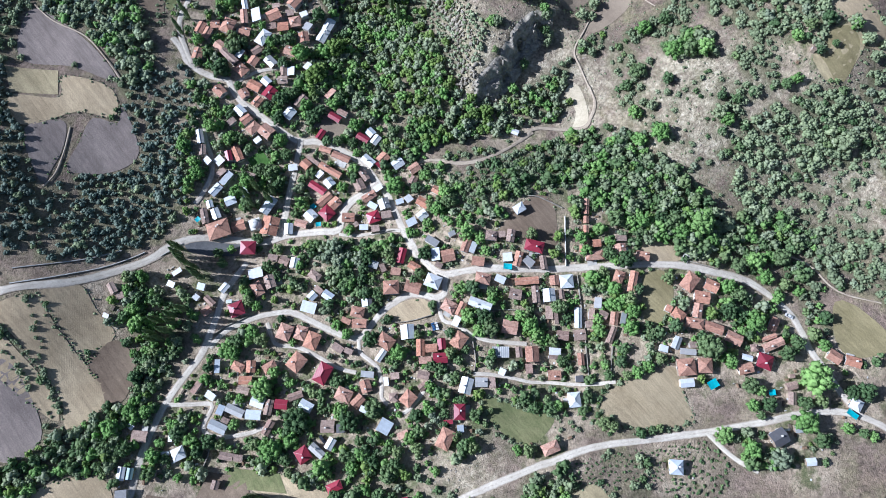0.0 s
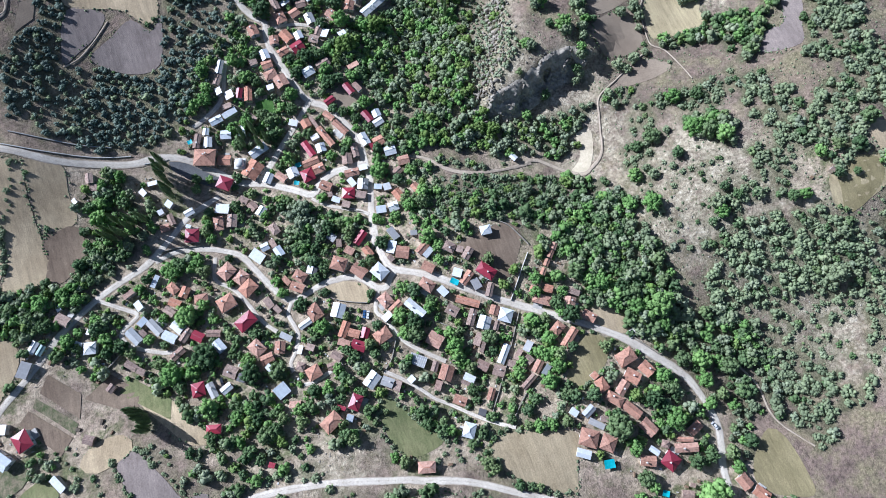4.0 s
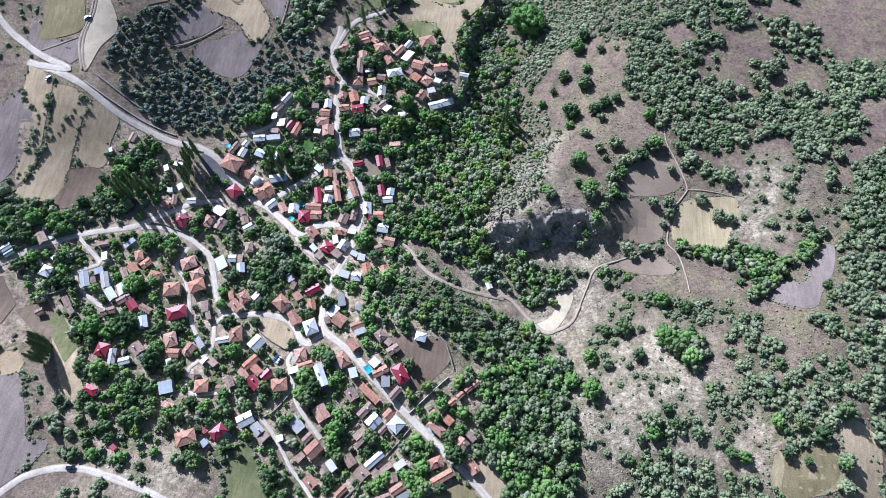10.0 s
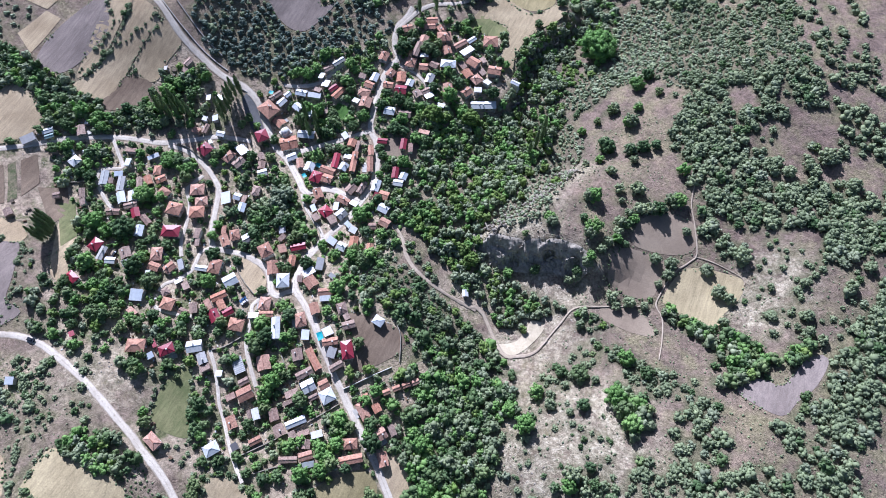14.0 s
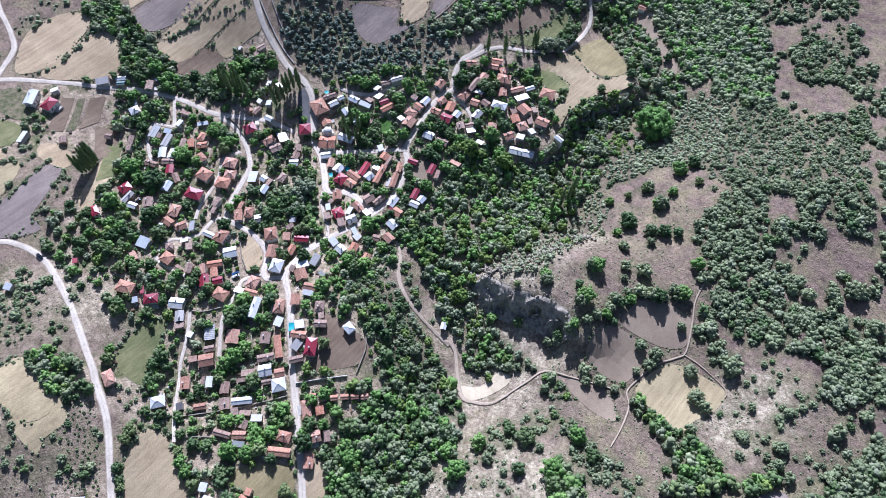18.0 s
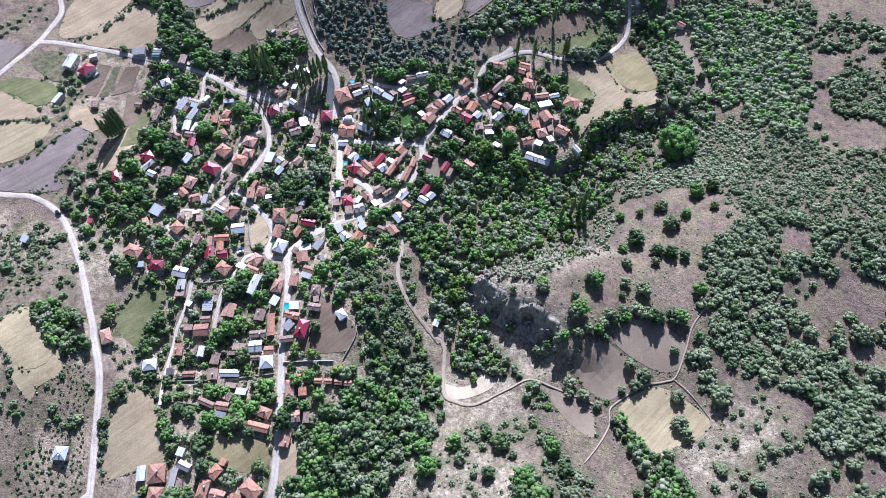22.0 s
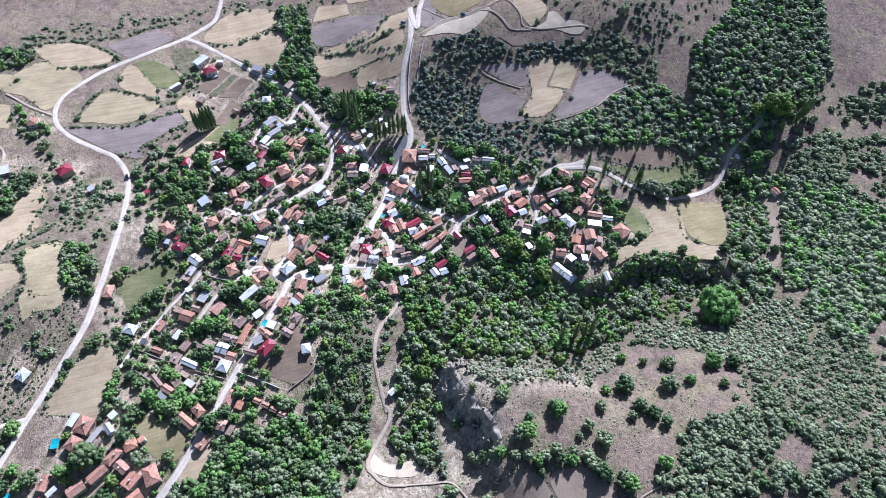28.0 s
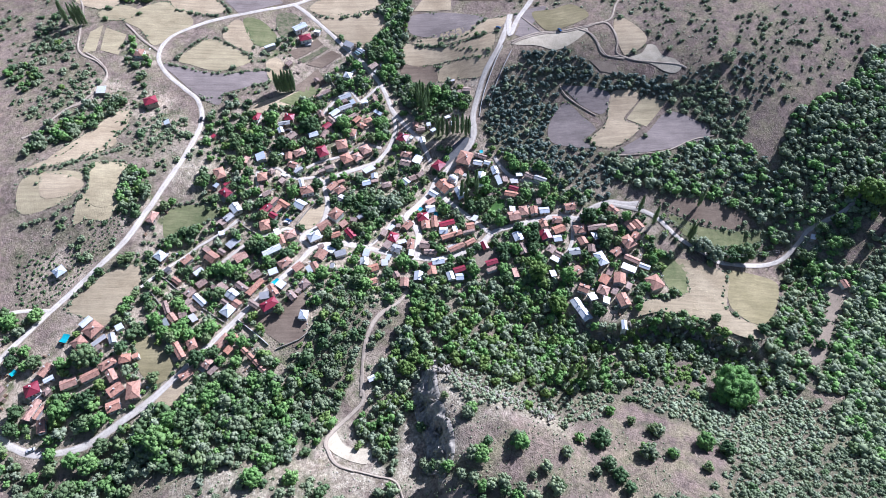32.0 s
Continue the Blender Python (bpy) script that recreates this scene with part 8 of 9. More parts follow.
plants("grove", 4.7, .95, -.75, 1.5, 3.0, 1, (-226, 141), (-208, 174), (-182, 176), (-162, 169), (-147, 188), (-134, 210), (-137, 259), (-145, 278), (-135, 310), (-115, 323), (-105, 304), (-105, 251), (-113, 201), (-128, 161), (-144, 139), (-172, 122), (-188, 119), (-214, 131))
plants("grove", 4.8, .92, -.4, 1.4, 2.9, 3, (-236, 147), (-211, 200), (-197, 240), (-201, 262), (-174, 277), (-153, 293), (-172, 318), (-192, 345), (-216, 308), (-198, 274), (-208, 221), (-227, 185))
plants("brush", 4.0, .95, -.3, 1.4, 2.9, 18, (-41, 11), (-45, 39), (-32, 66), (-13, 54), (11, 40), (41, 23), (47, 5), (14, 12), (-16, 22))
plants("wood", 5.0, 1, -.7, 2.4, 4.4, 19, (21, -55), (28, -13), (10, 12), (29, 29), (59, 20), (74, 1), (77, -60), (70, -90), (50, -69))
plants("wood", 4.8, 1, -.6, 2.4, 4.4, 20, (11, -10), (26, -6), (63, 6), (73, -20), (78, -54), (77, -86), (49, -87), (32, -59), (26, -22))
plants("brush", 4.0, .95, -.3, 1.4, 3.0, 21, (-33, 45), (-0, 36), (33, 30), (54, 6), (32, 1), (7, 2), (-31, 23))
plants("wood", 4.6, .95, -.3, 2, 3.6, 24, (-58, 147), (-41, 159), (-26, 140), (-31, 113), (-46, 123))
plants("wood", 6.0, .95, -.3, 1.8, 3.8, 36, (-215, 100), (-192, 109), (-175, 102), (-160, 77), (-183, 64), (-202, 59), (-229, 53), (-255, 42), (-258, 53), (-233, 56), (-215, 72))
plants("wood", 6.5, .9, -.3, 1.8, 3.6, 37, (-200, 111), (-173, 86), (-183, 59), (-207, 46), (-233, 43), (-254, 38), (-289, 40), (-282, 58), (-249, 58), (-225, 66), (-212, 86))
plants("wood", 4.8, 1, None, 2.0, 4.0, 38, (-313, 43), (-312, 57), (-278, 58), (-244, 47), (-207, 69), (-194, 77), (-190, 64), (-221, 48), (-252, 27), (-285, 38))
plants("wood", 4.8, 1, -.7, 2.0, 4.0, 40, (-156, -176), (-184, -147), (-176, -135), (-141, -155), (-117, -183), (-136, -188))
plants("wood", 4.8, 1, -.7, 2.0, 4.0, 41, (-116, -123), (-108, -109), (-88, -100), (-76, -111), (-75, -122), (-94, -119), (-111, -117))
plants("scrub", 6.5, .85, -.1, 1.2, 3.6, 42, (-157, -124), (-169, -90), (-143, -83), (-127, -98), (-136, -120))
plants("orchard", 3.6, 1, None, .8, 1.4, 43, (-50, -169), (-52, -145), (-42, -141), (-20, -152), (-17, -163))
plants("scrub", 5, .9, -.2, 1.0, 3.1, 44, (-70, -141), (-75, -114), (-58, -111), (-47, -130), (-43, -141))
plants("scrub", 7, .85, -.1, 1.0, 3.4, 45, (-304, -236), (-301, -209), (-232, -184), (-204, -159), (-172, -163), (-151, -192))
plants("brush", 4.6, .85, -.1, 1, 2.6, 50, (-89, -91), (-11, -136), (-15, -140), (-61, -109), (-82, -104))
plants("orchard", 2.3, 1, None, .5, .85, 51, (-92, -103), (-56, -120), (-19, -145), (-24, -150), (-46, -145), (-96, -109))
plants("brush", 4.4, .9, -.2, 1, 2.8, 52, (-9, -150), (30, -172), (35, -185), (18, -190), (-8, -171))
plants("stones", 2.6, .8, .0, .2, .8, 54, (12, 80), (25, 83), (41, 98), (51, 118), (54, 91), (67, 84), (77, 75), (65, 60), (32, 60))
plants("stones", 3.0, .7, .05, .2, .7, 55, (82, 16), (118, 9), (141, -16), (130, -42), (97, -59), (78, -37))
plants("stones", 3.0, .7, .05, .2, .8, 56, (166, 131), (185, 125), (179, 93), (161, 81), (161, 110))
plants("stones", 3.0, .7, .0, .2, .8, 57, (65, 54), (86, 56), (92, 42), (79, 26), (61, 20))
plants("stones", 3.0, .7, .0, .2, .7, 58, (23, 86), (44, 139), (44, 168), (40, 186), (25, 182), (28, 144), (24, 112), (16, 86))
plants("stones", 2.6, .8, .0, .2, .9, 59, (-143, -58), (-125, -65), (-111, -84), (-117, -88), (-142, -77))
plants("stones", 3.2, .7, .1, .2, .8, 60, (136, -77), (165, -99), (137, -135), (127, -111))
plants("tufts", 3.4, .7, -.2, .3, .8, 62, (76, 20), (149, 30), (221, 35), (203, -81), (77, -87), (75, -37))
plants("tufts", 4, .7, -.1, .3, .8, 63, (87, -31), (183, -68), (111, -161), (48, -69))
plants("tufts", 4, .7, -.1, .3, .8, 64, (-319, -240), (-314, -139), (-133, -85), (-27, -105), (-16, -162))
plants("tufts", 4, .7, -.1, .3, .8, 65, (-294, 151), (-246, 386), (-176, 319), (-195, 219))
plants("tufts", 4, .7, -.1, .25, .7, 66, (-149, 52), (-81, 63), (-31, 19), (16, 3), (18, -89), (-102, -94), (-182, -49), (-198, 30))
plants("garden", 4.3, .92, -.45, .9, 3.6, 71, (-174, -31), (-203, -7), (-232, 4), (-244, 26), (-238, 45), (-196, 48), (-151, 63), (-131, 77), (-146, 87), (-145, 122), (-129, 139), (-114, 164), (-103, 191), (-98, 219), (-7, 237), (-21, 203), (-42, 168), (-43, 136), (-45, 111), (-36, 83), (-34, 64), (-13, 46), (10, 23), (16, 3), (2, -11), (17, -34), (40, -66), (49, -88), (-50, -92), (-86, -88), (-105, -45), (-146, -29))
plants("garden", 4.3, .92, -.45, .9, 3.6, 72, (-175, -79), (-187, -54), (-197, -27), (-222, 9), (-209, 43), (-168, 58), (-148, 148), (-106, 180), (-54, 239), (-21, 233), (-17, 184), (-37, 130), (-28, 79), (-16, 12), (42, -35), (48, -64), (59, -91), (66, -139), (52, -147), (19, -125), (-12, -102), (-59, -95), (-90, -71), (-134, -75))
plants("brush", 4.2, .95, -.2, 1.2, 2.8, 78, (0, 32), (16, 35), (33, 30), (46, 22), (51, 6), (32, -5), (10, -3), (-2, 14))
plants("wood", 4.6, 1, -.6, 1.6, 3.4, 82, (-314, -191), (-314, -143), (-301, -140), (-291, -148), (-289, -160), (-287, -181), (-300, -181))
plants("wood", 4.6, 1, -.7, 1.6, 3.4, 83, (-245, -156), (-250, -148), (-236, -142), (-230, -137), (-233, -132), (-218, -125), (-213, -134), (-214, -146), (-232, -156))
plants("wood", 4.4, 1, -.6, 1.6, 3.4, 84, (-113, -124), (-114, -111), (-98, -103), (-87, -108), (-81, -116), (-78, -121), (-94, -119))
plants("brush", 4.0, .95, -.2, 1.0, 2.6, 85, (-74, -153), (-73, -138), (-75, -120), (-71, -117), (-57, -113), (-47, -127), (-47, -142), (-60, -137), (-64, -152))
plants("brush", 4.0, .95, -.2, 1.0, 2.6, 86, (-62, -107), (-67, -89), (-82, -81), (-79, -71), (-63, -70), (-55, -82), (-43, -93), (-43, -103))
plants("orchard", 3.0, 1, None, .7, 1.2, 87, (-44, -168), (-50, -151), (-43, -135), (-29, -138), (-16, -142), (-16, -162))
plants("scrub", 6, .9, -.1, 1.0, 2.6, 88, (-168, -126), (-175, -94), (-138, -86), (-114, -90), (-108, -109), (-131, -123))
plants("scrub", 5, .9, -.2, 1.0, 3.0, 89, (-289, -232), (-273, -206), (-239, -194), (-226, -183), (-195, -168), (-172, -184), (-167, -196))
plants("wood", 4.4, 1, -.6, 1.6, 3.4, 90, (-268, 10), (-258, 28), (-244, 27), (-243, 18), (-262, 3))
plants("wood", 4.6, 1, -.7, 1.8, 3.8, 91, (-255, 39), (-249, 54), (-221, 55), (-215, 44), (-238, 31))
plants("brush", 4.2, .9, -.2, 1.2, 3.0, 94, (1, 1), (20, 3), (32, -9), (26, -22), (11, -17))
plants("brush", 3.6, 1, None, 1.4, 2.6, 96, (-101, 203), (-94, 221), (-86, 235), (-72, 246), (-64, 263), (-61, 277), (-60, 261), (-69, 241), (-82, 228), (-89, 212))
plants("wood", 4.4, 1, -.8, 1.6, 3.2, 98, (-257, -46), (-261, -32), (-253, -24), (-242, -41))
plants("brush", 3.6, .9, -.2, .9, 2.2, 99, (-275, -43), (-284, -28), (-276, -17), (-267, 1), (-269, -8), (-273, -26), (-264, -38))
plants("garden", 4.3, .95, -.5, .9, 3.9, 110, (-255, 42), (-239, 46), (-216, 40), (-217, 22), (-206, 13), (-211, -1), (-224, 5), (-239, 17), (-247, 16))
plants("garden", 4.3, .95, -.5, .9, 3.9, 111, (-216, 6), (-184, -1), (-178, -18), (-190, -25), (-201, -10))
plants("scrub", 5.5, .9, -.1, 1.0, 2.8, 112, (-290, -27), (-245, 0), (-207, -27), (-203, -74), (-238, -69))
plants("brush", 4, .9, .0, .8, 2.2, 113, (-214, -83), (-214, -55), (-205, -39), (-187, -54), (-191, -77))
plants("brush", 4, .95, -.1, 1.0, 2.8, 114, (-167, -90), (-165, -78), (-134, -71), (-119, -84), (-138, -89))
plants("brush", 4.2, .9, -.1, 1.2, 3.2, 115, (-274, -228), (-266, -209), (-226, -190), (-189, -163), (-161, -174), (-156, -193))
plants("wood", 4.4, 1, -.5, 1.6, 3.2, 116, (-214, -134), (-208, -128), (-188, -121), (-185, -127), (-202, -134))
plants("scrub", 5.2, .9, -.05, 1.2, 3.2, 117, (-166, -124), (-167, -93), (-143, -86), (-123, -89), (-131, -114))
plants("far_oak", 5.4, .95, .0, 1.9, 4.3, 391, (205, -40), (232, 0), (246, 120), (220, 205), (160, 390), (120, 385), (185, 205), (205, 100))
plants("far_oak", 5.4, .95, .0, 1.9, 4.3, 392, (-60, 350), (60, 325), (150, 290), (155, 390), (15, 445), (-73, 525), (-115, 440))
plants("scrub", 6.5, .85, -.05, 0.9, 2.6, 393, (95, -70), (190, -60), (180, -140), (130, -165), (80, -130))
plants("far_oak", 5.0, .95, -.1, 1.6, 3.6, 394, (110, -75), (185, -75), (170, -140), (120, -150))
plants("carpet", 5.5, .85, -.05, 0.9, 2.4, 395, (-330, -60), (-310, -20), (-300, 140), (-260, 160), (-262, 320), (-300, 300), (-345, 60))
plants("carpet", 5.5, .85, -.05, 0.9, 2.4, 396, (-340, -60), (-310, -40), (-300, -150), (-290, -240), (-330, -240))
plants("tufts", 3.0, .85, -.3, .2, .75, 397, (54, 201), (102, 197), (132, 130), (167, 116), (215, 140), (240, 90), (230, 20), (193, 39), (149, 30), (95, 45), (64, 84), (36, 100))
plants("tufts", 3.4, .8, -.2, .2, .8, 398, (50, 30), (110, 50), (150, 30), (225, 40), (205, -90), (90, -100), (70, -40))
hedge(301, (-256, 133), (-254, 112), (-254, 91), (-258, 69))
hedge(376, (-226, -112), (-247, -101), (-254, -89), (-235, -60), (-226, -56))
hedge(377, (-221, -117), (-212, -78), (-221, -44))
hedge(378, (-210, -42), (-196, -62), (-191, -72), (-185, -88))
hedge(379, (-314, -141), (-312, -109), (-287, -82), (-280, -95), (-284, -124))
hedge(380, (-295, -22), (-286, 4), (-297, 38), (-312, 42))
hedge(381, (-267, 64), (-260, 74), (-247, 100), (-235, 127))
hedge(382, (-263, 89), (-260, 107), (-277, 126))
hedge(383, (-324, -148), (-319, -123), (-311, -88), (-321, -40))
hedge(384, (-109, -162), (-125, -146), (-150, -130))
hedge(385, (-113, -143), (-121, -121))
hedge(386, (-88, 225), (-74, 242), (-67, 257), (-70, 286), (-77, 309))
hedge(387, (-98, 233), (-85, 259), (-82, 286), (-85, 310))
hedge(388, (-137, 207), (-133, 235), (-139, 258), (-146, 278))
hedge(389, (-52, 274), (-32, 264), (-22, 264))
hedge(130, (-109, -181), (-114, -162), (-121, -144), (-135, -123))
hedge(133, (-66, -171), (-74, -153), (-88, -139), (-108, -140))
hedge(141, (-86, -59), (-79, -72), (-67, -90), (-75, -96), (-89, -91))
hedge(142, (30, -74), (21, -84), (6, -90))
hedge(143, (-35, -95), (-48, -98), (-47, -110), (-37, -123), (-18, -135))
hedge(144, (-91, -57), (-95, -66), (-94, -81), (-91, -88))
hedge(145, (-7, -83), (0, -91), (-2, -103), (-22, -100), (-37, -93))


# broken rock standing out of the cliff faces
def crag(seed):
    """A split block of rock, tilted."""
    rng = np.random.default_rng(seed)
    v = np.array([(x, y, z) for z in (-1, 1) for x, y in ((-1, -1), (1, -1), (1, 1), (-1, 1))], float)
    v *= rng.uniform(0.6, 1.0, (8, 3)) * (1.25, 0.42, 1.5)
    v[4:, :2] *= rng.uniform(0.45, 0.9)
    tilt = np.array(Matrix.Rotation(rng.uniform(-0.5, 0.5), 3, "X") @ Matrix.Rotation(rng.uniform(-0.5, 0.5), 3, "Y"))
    f = [(0, 1, 5, 4), (1, 2, 6, 5), (2, 3, 7, 6), (3, 0, 4, 7), (4, 5, 6, 7), (3, 2, 1, 0)]
    return v @ tilt.T, np.array([t for a, b, c, d in f for t in ((a, b, c), (a, c, d))])


CRAGS = [crag(40 + i) for i in range(9)]


def cliff(edge, back, front, step):
    """A face of split, stepped rock along an edge, from back metres behind it to front metres before it."""
    t = np.gradient(edge, axis=0)
    t /= np.linalg.norm(t, axis=1)[:, None]
    length = np.concatenate([[0], np.cumsum(np.linalg.norm(np.diff(edge, axis=0), axis=1))])
    at = np.arange(0, length[-1], step)
    e = np.stack([np.interp(at, length, edge[:, k]) for k in (0, 1)], 1)
    n = np.stack([np.interp(at, length, t[:, 1]), np.interp(at, length, -t[:, 0])], 1)
    across = np.arange(-back, front + 0.01, step)
    grid = e[:, None, :] + n[:, None, :] * across[None, :, None]
    wob = np.array([[noise.noise_vector((x / 5.5, y / 5.5, 1.0))[:2] for x, y in row] for row in grid])
    z = land(grid[..., 0] + 3.2 * wob[..., 0], grid[..., 1] + 3.2 * wob[..., 1])
    verts = []
    for i in range(len(at)):
        fade = min(1.0, i * step / 8, (len(at) - 1 - i) * step / 8)
        for j, a in enumerate(across):
            (x, y), h = grid[i, j], z[i, j]
            rim = fade * min(1.0, (a + back) / 2.5, (front - a) / 2.5)
            big = noise.cell(Vector((x / 4.2 + 0.08 * h, y / 3.4, h / 3.0)))
            mid = noise.cell(Vector((x / 1.7, y / 1.5 + 0.2 * h, h / 1.1)))
            fine = noise.turbulence(Vector((x / 2.5, y / 2.5, h / 2.0)), 3, True)
            push = rim * (1.2 * big + 0.8 * mid + 0.7 * fine) * min(1.0, max(0.15, (a + 2.0) / 4.0))
            verts.append((x + n[i][0] * push * 0.6, y + n[i][1] * push * 0.6, h - 0.7 + rim * 0.65 + push * 0.5))
    m = len(across)
    faces = [(i * m + j, (i + 1) * m + j, (i + 1) * m + j + 1, i * m + j + 1) for i in range(len(at) - 1) for j in range(m - 1)]
    tagged(new("cliff_face", mesh_of("cliff_face", verts, faces, "rock")), "split grey and cream rock face below the bare hill", "cliff", kind="structure")


cliff(SCARPS[0][3][int(len(SCARPS[0][3]) * 0.50):], 6.0, 9.0, 0.7)


def rock_face(edge, count, near, far_out, low, high, seed, sink):
    """Blocks of rock set into a cliff, between near and far_out metres down from its edge."""
    rng = np.random.default_rng(seed)
    k = rng.integers(1, len(edge) - 1, count)
    t = np.gradient(edge, axis=0)[k]
    t /= np.linalg.norm(t, axis=1)[:, None]
    p = edge[k] + np.stack([t[:, 1], -t[:, 0]], 1) * rng.uniform(near, far_out, (count, 1)) + rng.normal(0, 0.9, (count, 2))
    grow("cliff_crags", "broken grey and cream rock crags of a cliff", "cliff", CRAGS, "rock", p[:, 0], p[:, 1], rng, low, high, sink, (0.9, 1.5))


rock_face(SCARPS[0][3], 45, -1.0, 7.0, 0.8, 2.2, 75, 0.8)
rock_face(SCARPS[0][3], 240, -7.0, 10.0, 0.2, 0.8, 76, 0.3)
rock_face(SCARPS[0][3][:int(len(SCARPS[0][3]) * 0.55)], 170, -4.0, 6.0, 0.4, 1.5, 78, 0.5)
rock_face(SCARPS[1][3], 120, -1.0, 5.0, 0.6, 2.0, 77, 0.5)

# ragged margins of weeds and low bushes along the fields
for _i, _c in enumerate(OUTLINES):
    _rng = np.random.default_rng(900 + _i)
    _q = np.concatenate([_c, _c[:1]])
    _p = np.concatenate([_a + (_b - _a) * np.arange(0, 1, min(1.0, 1.15 / (np.hypot(*(_b - _a)) + 0.01)))[:, None] for _a, _b in zip(_q, _q[1:])])
    _n = np.array([noise.noise((x / 16, y / 16, _i * 1.7)) for x, y in _p])
    _p = (_p + _rng.normal(0, 0.7, _p.shape))[_n > 0.02]
    _p = _p[bears(_p[:, 0], _p[:, 1]) < 2]
    if len(_p):
        grow("field_margin", "dark ragged bushes and weeds along a field bank", "margin", WEEDS, "leaf_oak" if _i % 3 else "leaf_dark", _p[:, 0], _p[:, 1], _rng, 0.2, 0.95)
        _big = _p[(_rng.random(len(_p)) < 0.045)] + _rng.normal(0, 1.0, 2)
        _big = _big[bears(_big[:, 0], _big[:, 1]) < 2]
        if len(_big):
            grow("bank_bushes", "larger round bushes standing on a field bank", "bushes", BUSHES, "leaf_dark" if _i % 2 else "leaf_oak", _big[:, 0], _big[:, 1], _rng, 1.0, 2.7)


# ---- the ground: one sheet to the horizon, fine where the village stands ----
def ground_axis(a, b, step):
    core = list(np.arange(a, b + 0.1, step))
    out, d = [], step
    q = core[-1]
    while q < 2600:
        d *= 1.35
        q += d
        out.append(q)
    pre, d, q = [], step, core[0]
    while q > -2600:
        d *= 1.35
        q -= d
        pre.append(q)
    return np.array(pre[::-1] + core + out)


def soft_spot(x, y, spots):
    v = np.zeros_like(x)
    for sx, sy, r, a in spots:
        v = np.maximum(v, a * np.exp(-(((x - sx) ** 2 + (y - sy) ** 2) / (r * r)) ** 1.5))
    return v


ROCKS, YARDS = [], []


def stony(x, y, reach, amount=1.0):
    ROCKS.append((x, y, reach, amount))


def yard(x, y, reach, amount=1.0):
    YARDS.append((x, y, reach, amount))


stony(128, -58, 27, .8)
stony(147, -43, 27)
stony(176, -22, 22, .6)
stony(-135, -71, 27, 1.3)
stony(-120, -77, 20, 1.2)
stony(65, 27, 25, .9)
stony(77, 60, 18, .9)
stony(65, 41, 18, .9)
stony(76, 40, 22, .9)
stony(25, 79, 18, 1.2)
stony(38, 95, 18, 1.2)
stony(41, 111, 14, 1.1)
stony(26, 47, 14, .9)
stony(41, 91, 20)
stony(51, 69, 25)
stony(77, 43, 18)
stony(112, -3, 27, 1.5)
stony(98, -26, 27, 1.5)
stony(126, -18, 24, 1.3)
stony(173, 113, 18, 1.4)
stony(169, 94, 16, 1.4)
stony(26, 79, 16)
stony(21, 84, 14)
stony(39, 107, 11)
stony(143, -100, 26, 1.3)
stony(120, -62, 26, 1.2)
stony(150, -75, 30, 1.2)
stony(38, 116, 13, 1.7)
stony(41, 95, 13, 1.7)
stony(30, 84, 14, 1.5)
stony(18, 78, 12, 1.4)
stony(146, -122, 18)
stony(139, -79, 18)
stony(1, 308, 18, .6)
stony(83, -7, 22)
stony(170, 109, 14)
stony(-1, 354, 22, .6)
yard(-238, -178, 86, .22)
yard(-272, -124, 86, .22)
yard(-287, -61, 86, .22)
yard(-93, -157, 86, .22)
yard(-131, -119, 68, .22)
yard(-250, -25, 68, .22)
yard(-254, 95, 86, .22)
yard(-223, -8, 68, .22)


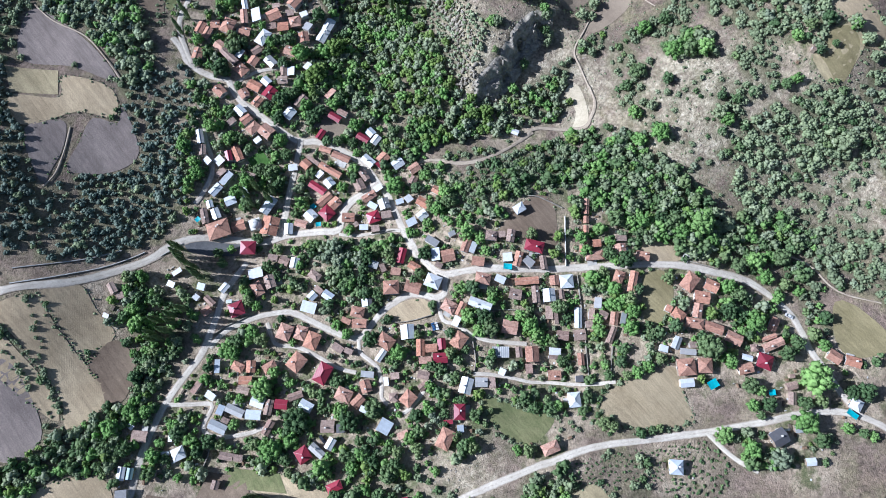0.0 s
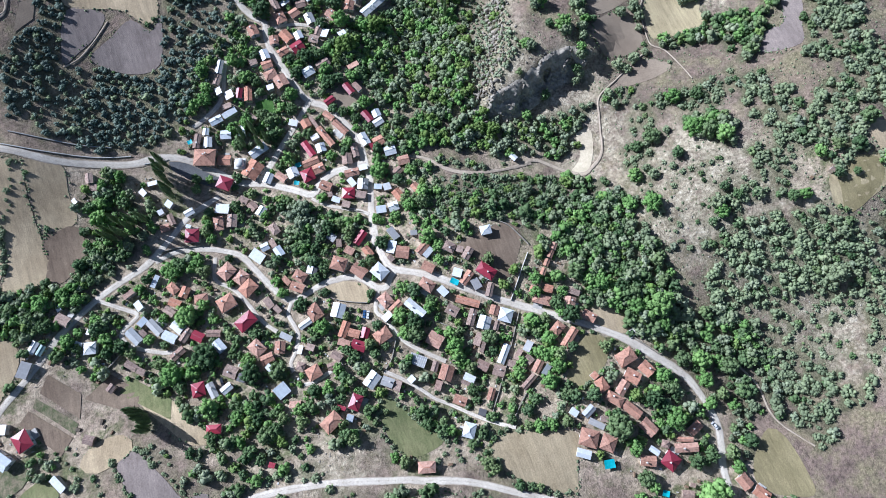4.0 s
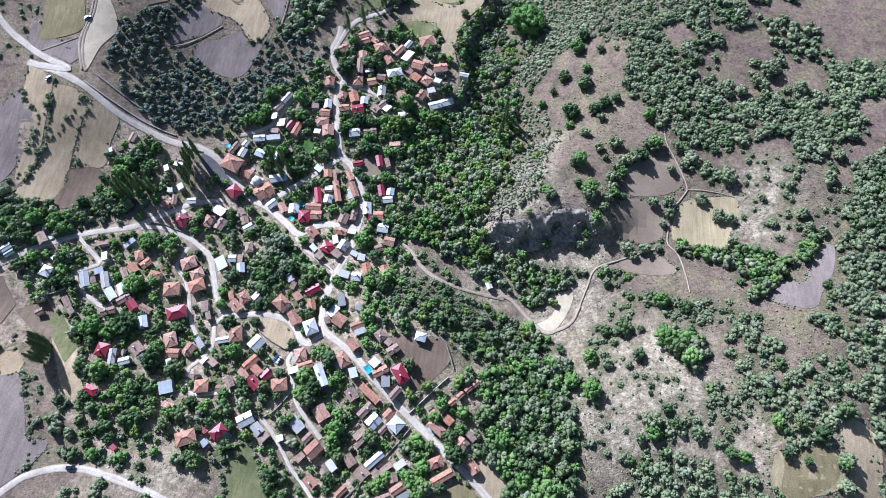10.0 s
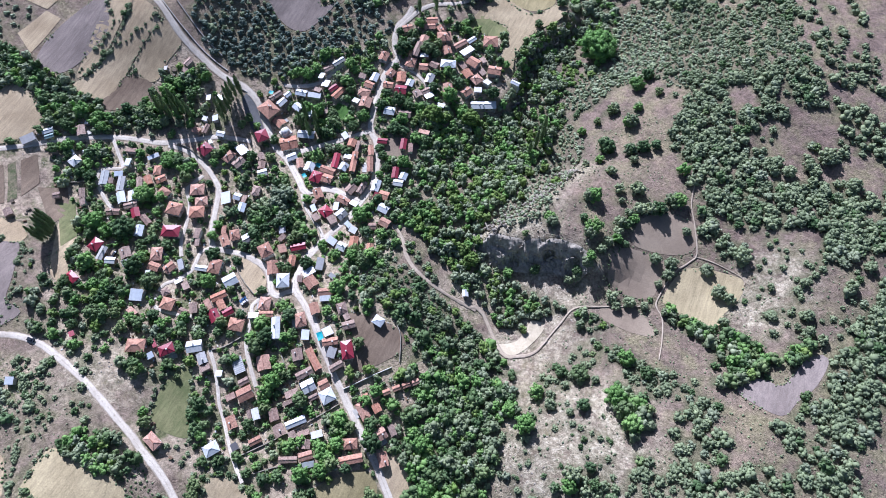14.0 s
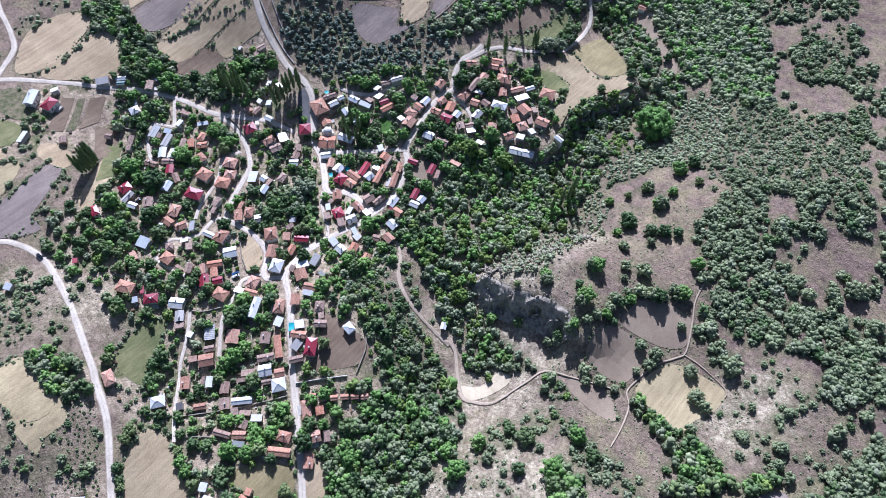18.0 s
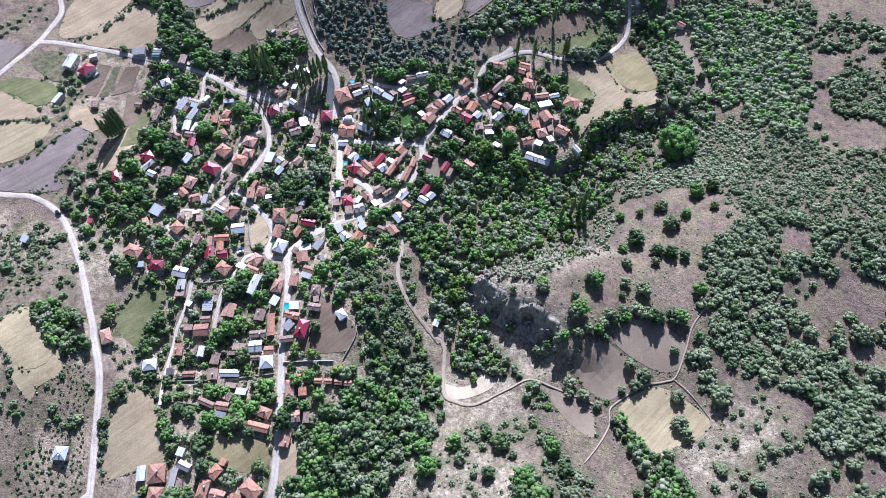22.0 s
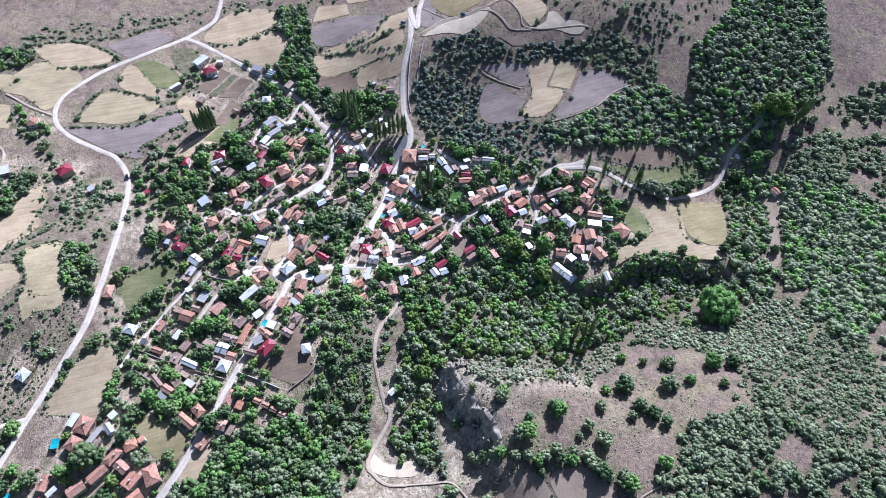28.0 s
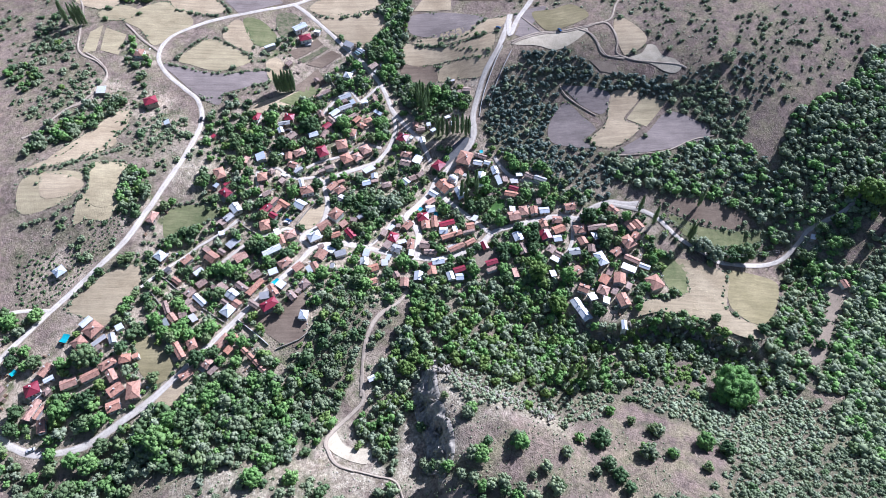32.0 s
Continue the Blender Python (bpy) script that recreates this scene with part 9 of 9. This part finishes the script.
for hx, hy, hl_, *_ in HOUSES:
    YARDS.append((hx, hy, hl_ + 15, 0.95))
_xs, _ys = ground_axis(-380, 270, 3.0), ground_axis(-260, 480, 3.0)
_gx, _gy = np.meshgrid(_xs, _ys, indexing="ij")
_gz = land(_gx, _gy)
_rock = soft_spot(_gx, _gy, ROCKS)
for _h, _s, _r, _e in SCARPS:
    _d = np.sqrt(((_gx[..., None] - _e[::2, 0]) ** 2 + (_gy[..., None] - _e[::2, 1]) ** 2).min(-1)) if _gx.size * len(_e) < 3e7 else np.full(_gx.shape, 99.0)
    _near = np.exp(-(_d / 9.0) ** 2)
    _rock = np.maximum(_rock, 1.2 * _near)
    _gz -= 0.9 * _near
    _i = np.argwhere(_near > 0.1)
    for _a, _b in _i:
        _gz[_a, _b] += 0.9 * _near[_a, _b] * noise.turbulence((_gx[_a, _b] / 5, _gy[_a, _b] / 5, 2.0), 3, False) - 0.9 * _near[_a, _b]
_yard = soft_spot(_gx, _gy, YARDS)
_lit = np.zeros((len(_xs), len(_ys)), np.float32)
for lx, ly, ls in LITTER:
    i = np.clip(np.searchsorted(_xs, lx), 1, len(_xs) - 2)
    j = np.clip(np.searchsorted(_ys, ly), 1, len(_ys) - 2)
    for di in (-1, 0):
        for dj in (-1, 0):
            np.maximum.at(_lit, (i + di, j + dj), np.clip(ls / 3.2, 0, 1))
_nx, _ny = _gx.shape
_k = (np.arange(_nx - 1)[:, None] * _ny + np.arange(_ny - 1)[None]).ravel()
_quads = np.stack([_k, _k + _ny, _k + _ny + 1, _k + 1], 1)
_me = bpy.data.meshes.new("ground")
_me.vertices.add(_gx.size)
_me.vertices.foreach_set("co", np.stack([_gx, _gy, _gz], -1).astype(np.float32).ravel())
_me.loops.add(_quads.size)
_me.loops.foreach_set("vertex_index", _quads.astype(np.int32).ravel())
_me.polygons.add(len(_quads))
_me.polygons.foreach_set("loop_start", np.arange(0, _quads.size, 4, dtype=np.int32))
_me.polygons.foreach_set("use_smooth", np.ones(len(_quads), bool))
for _name, _val in (("rock", _rock), ("yard", _yard), ("litter", _lit)):
    _me.attributes.new(_name, "FLOAT", "POINT").data.foreach_set("value", _val.astype(np.float32).ravel())
_me.materials.append(MATS["dry_earth"])
_me.update(calc_edges=True)
tagged(new("ground", _me), "dry mauve-brown hill ground with bleached grass and pale stones", "ground", kind="structure")
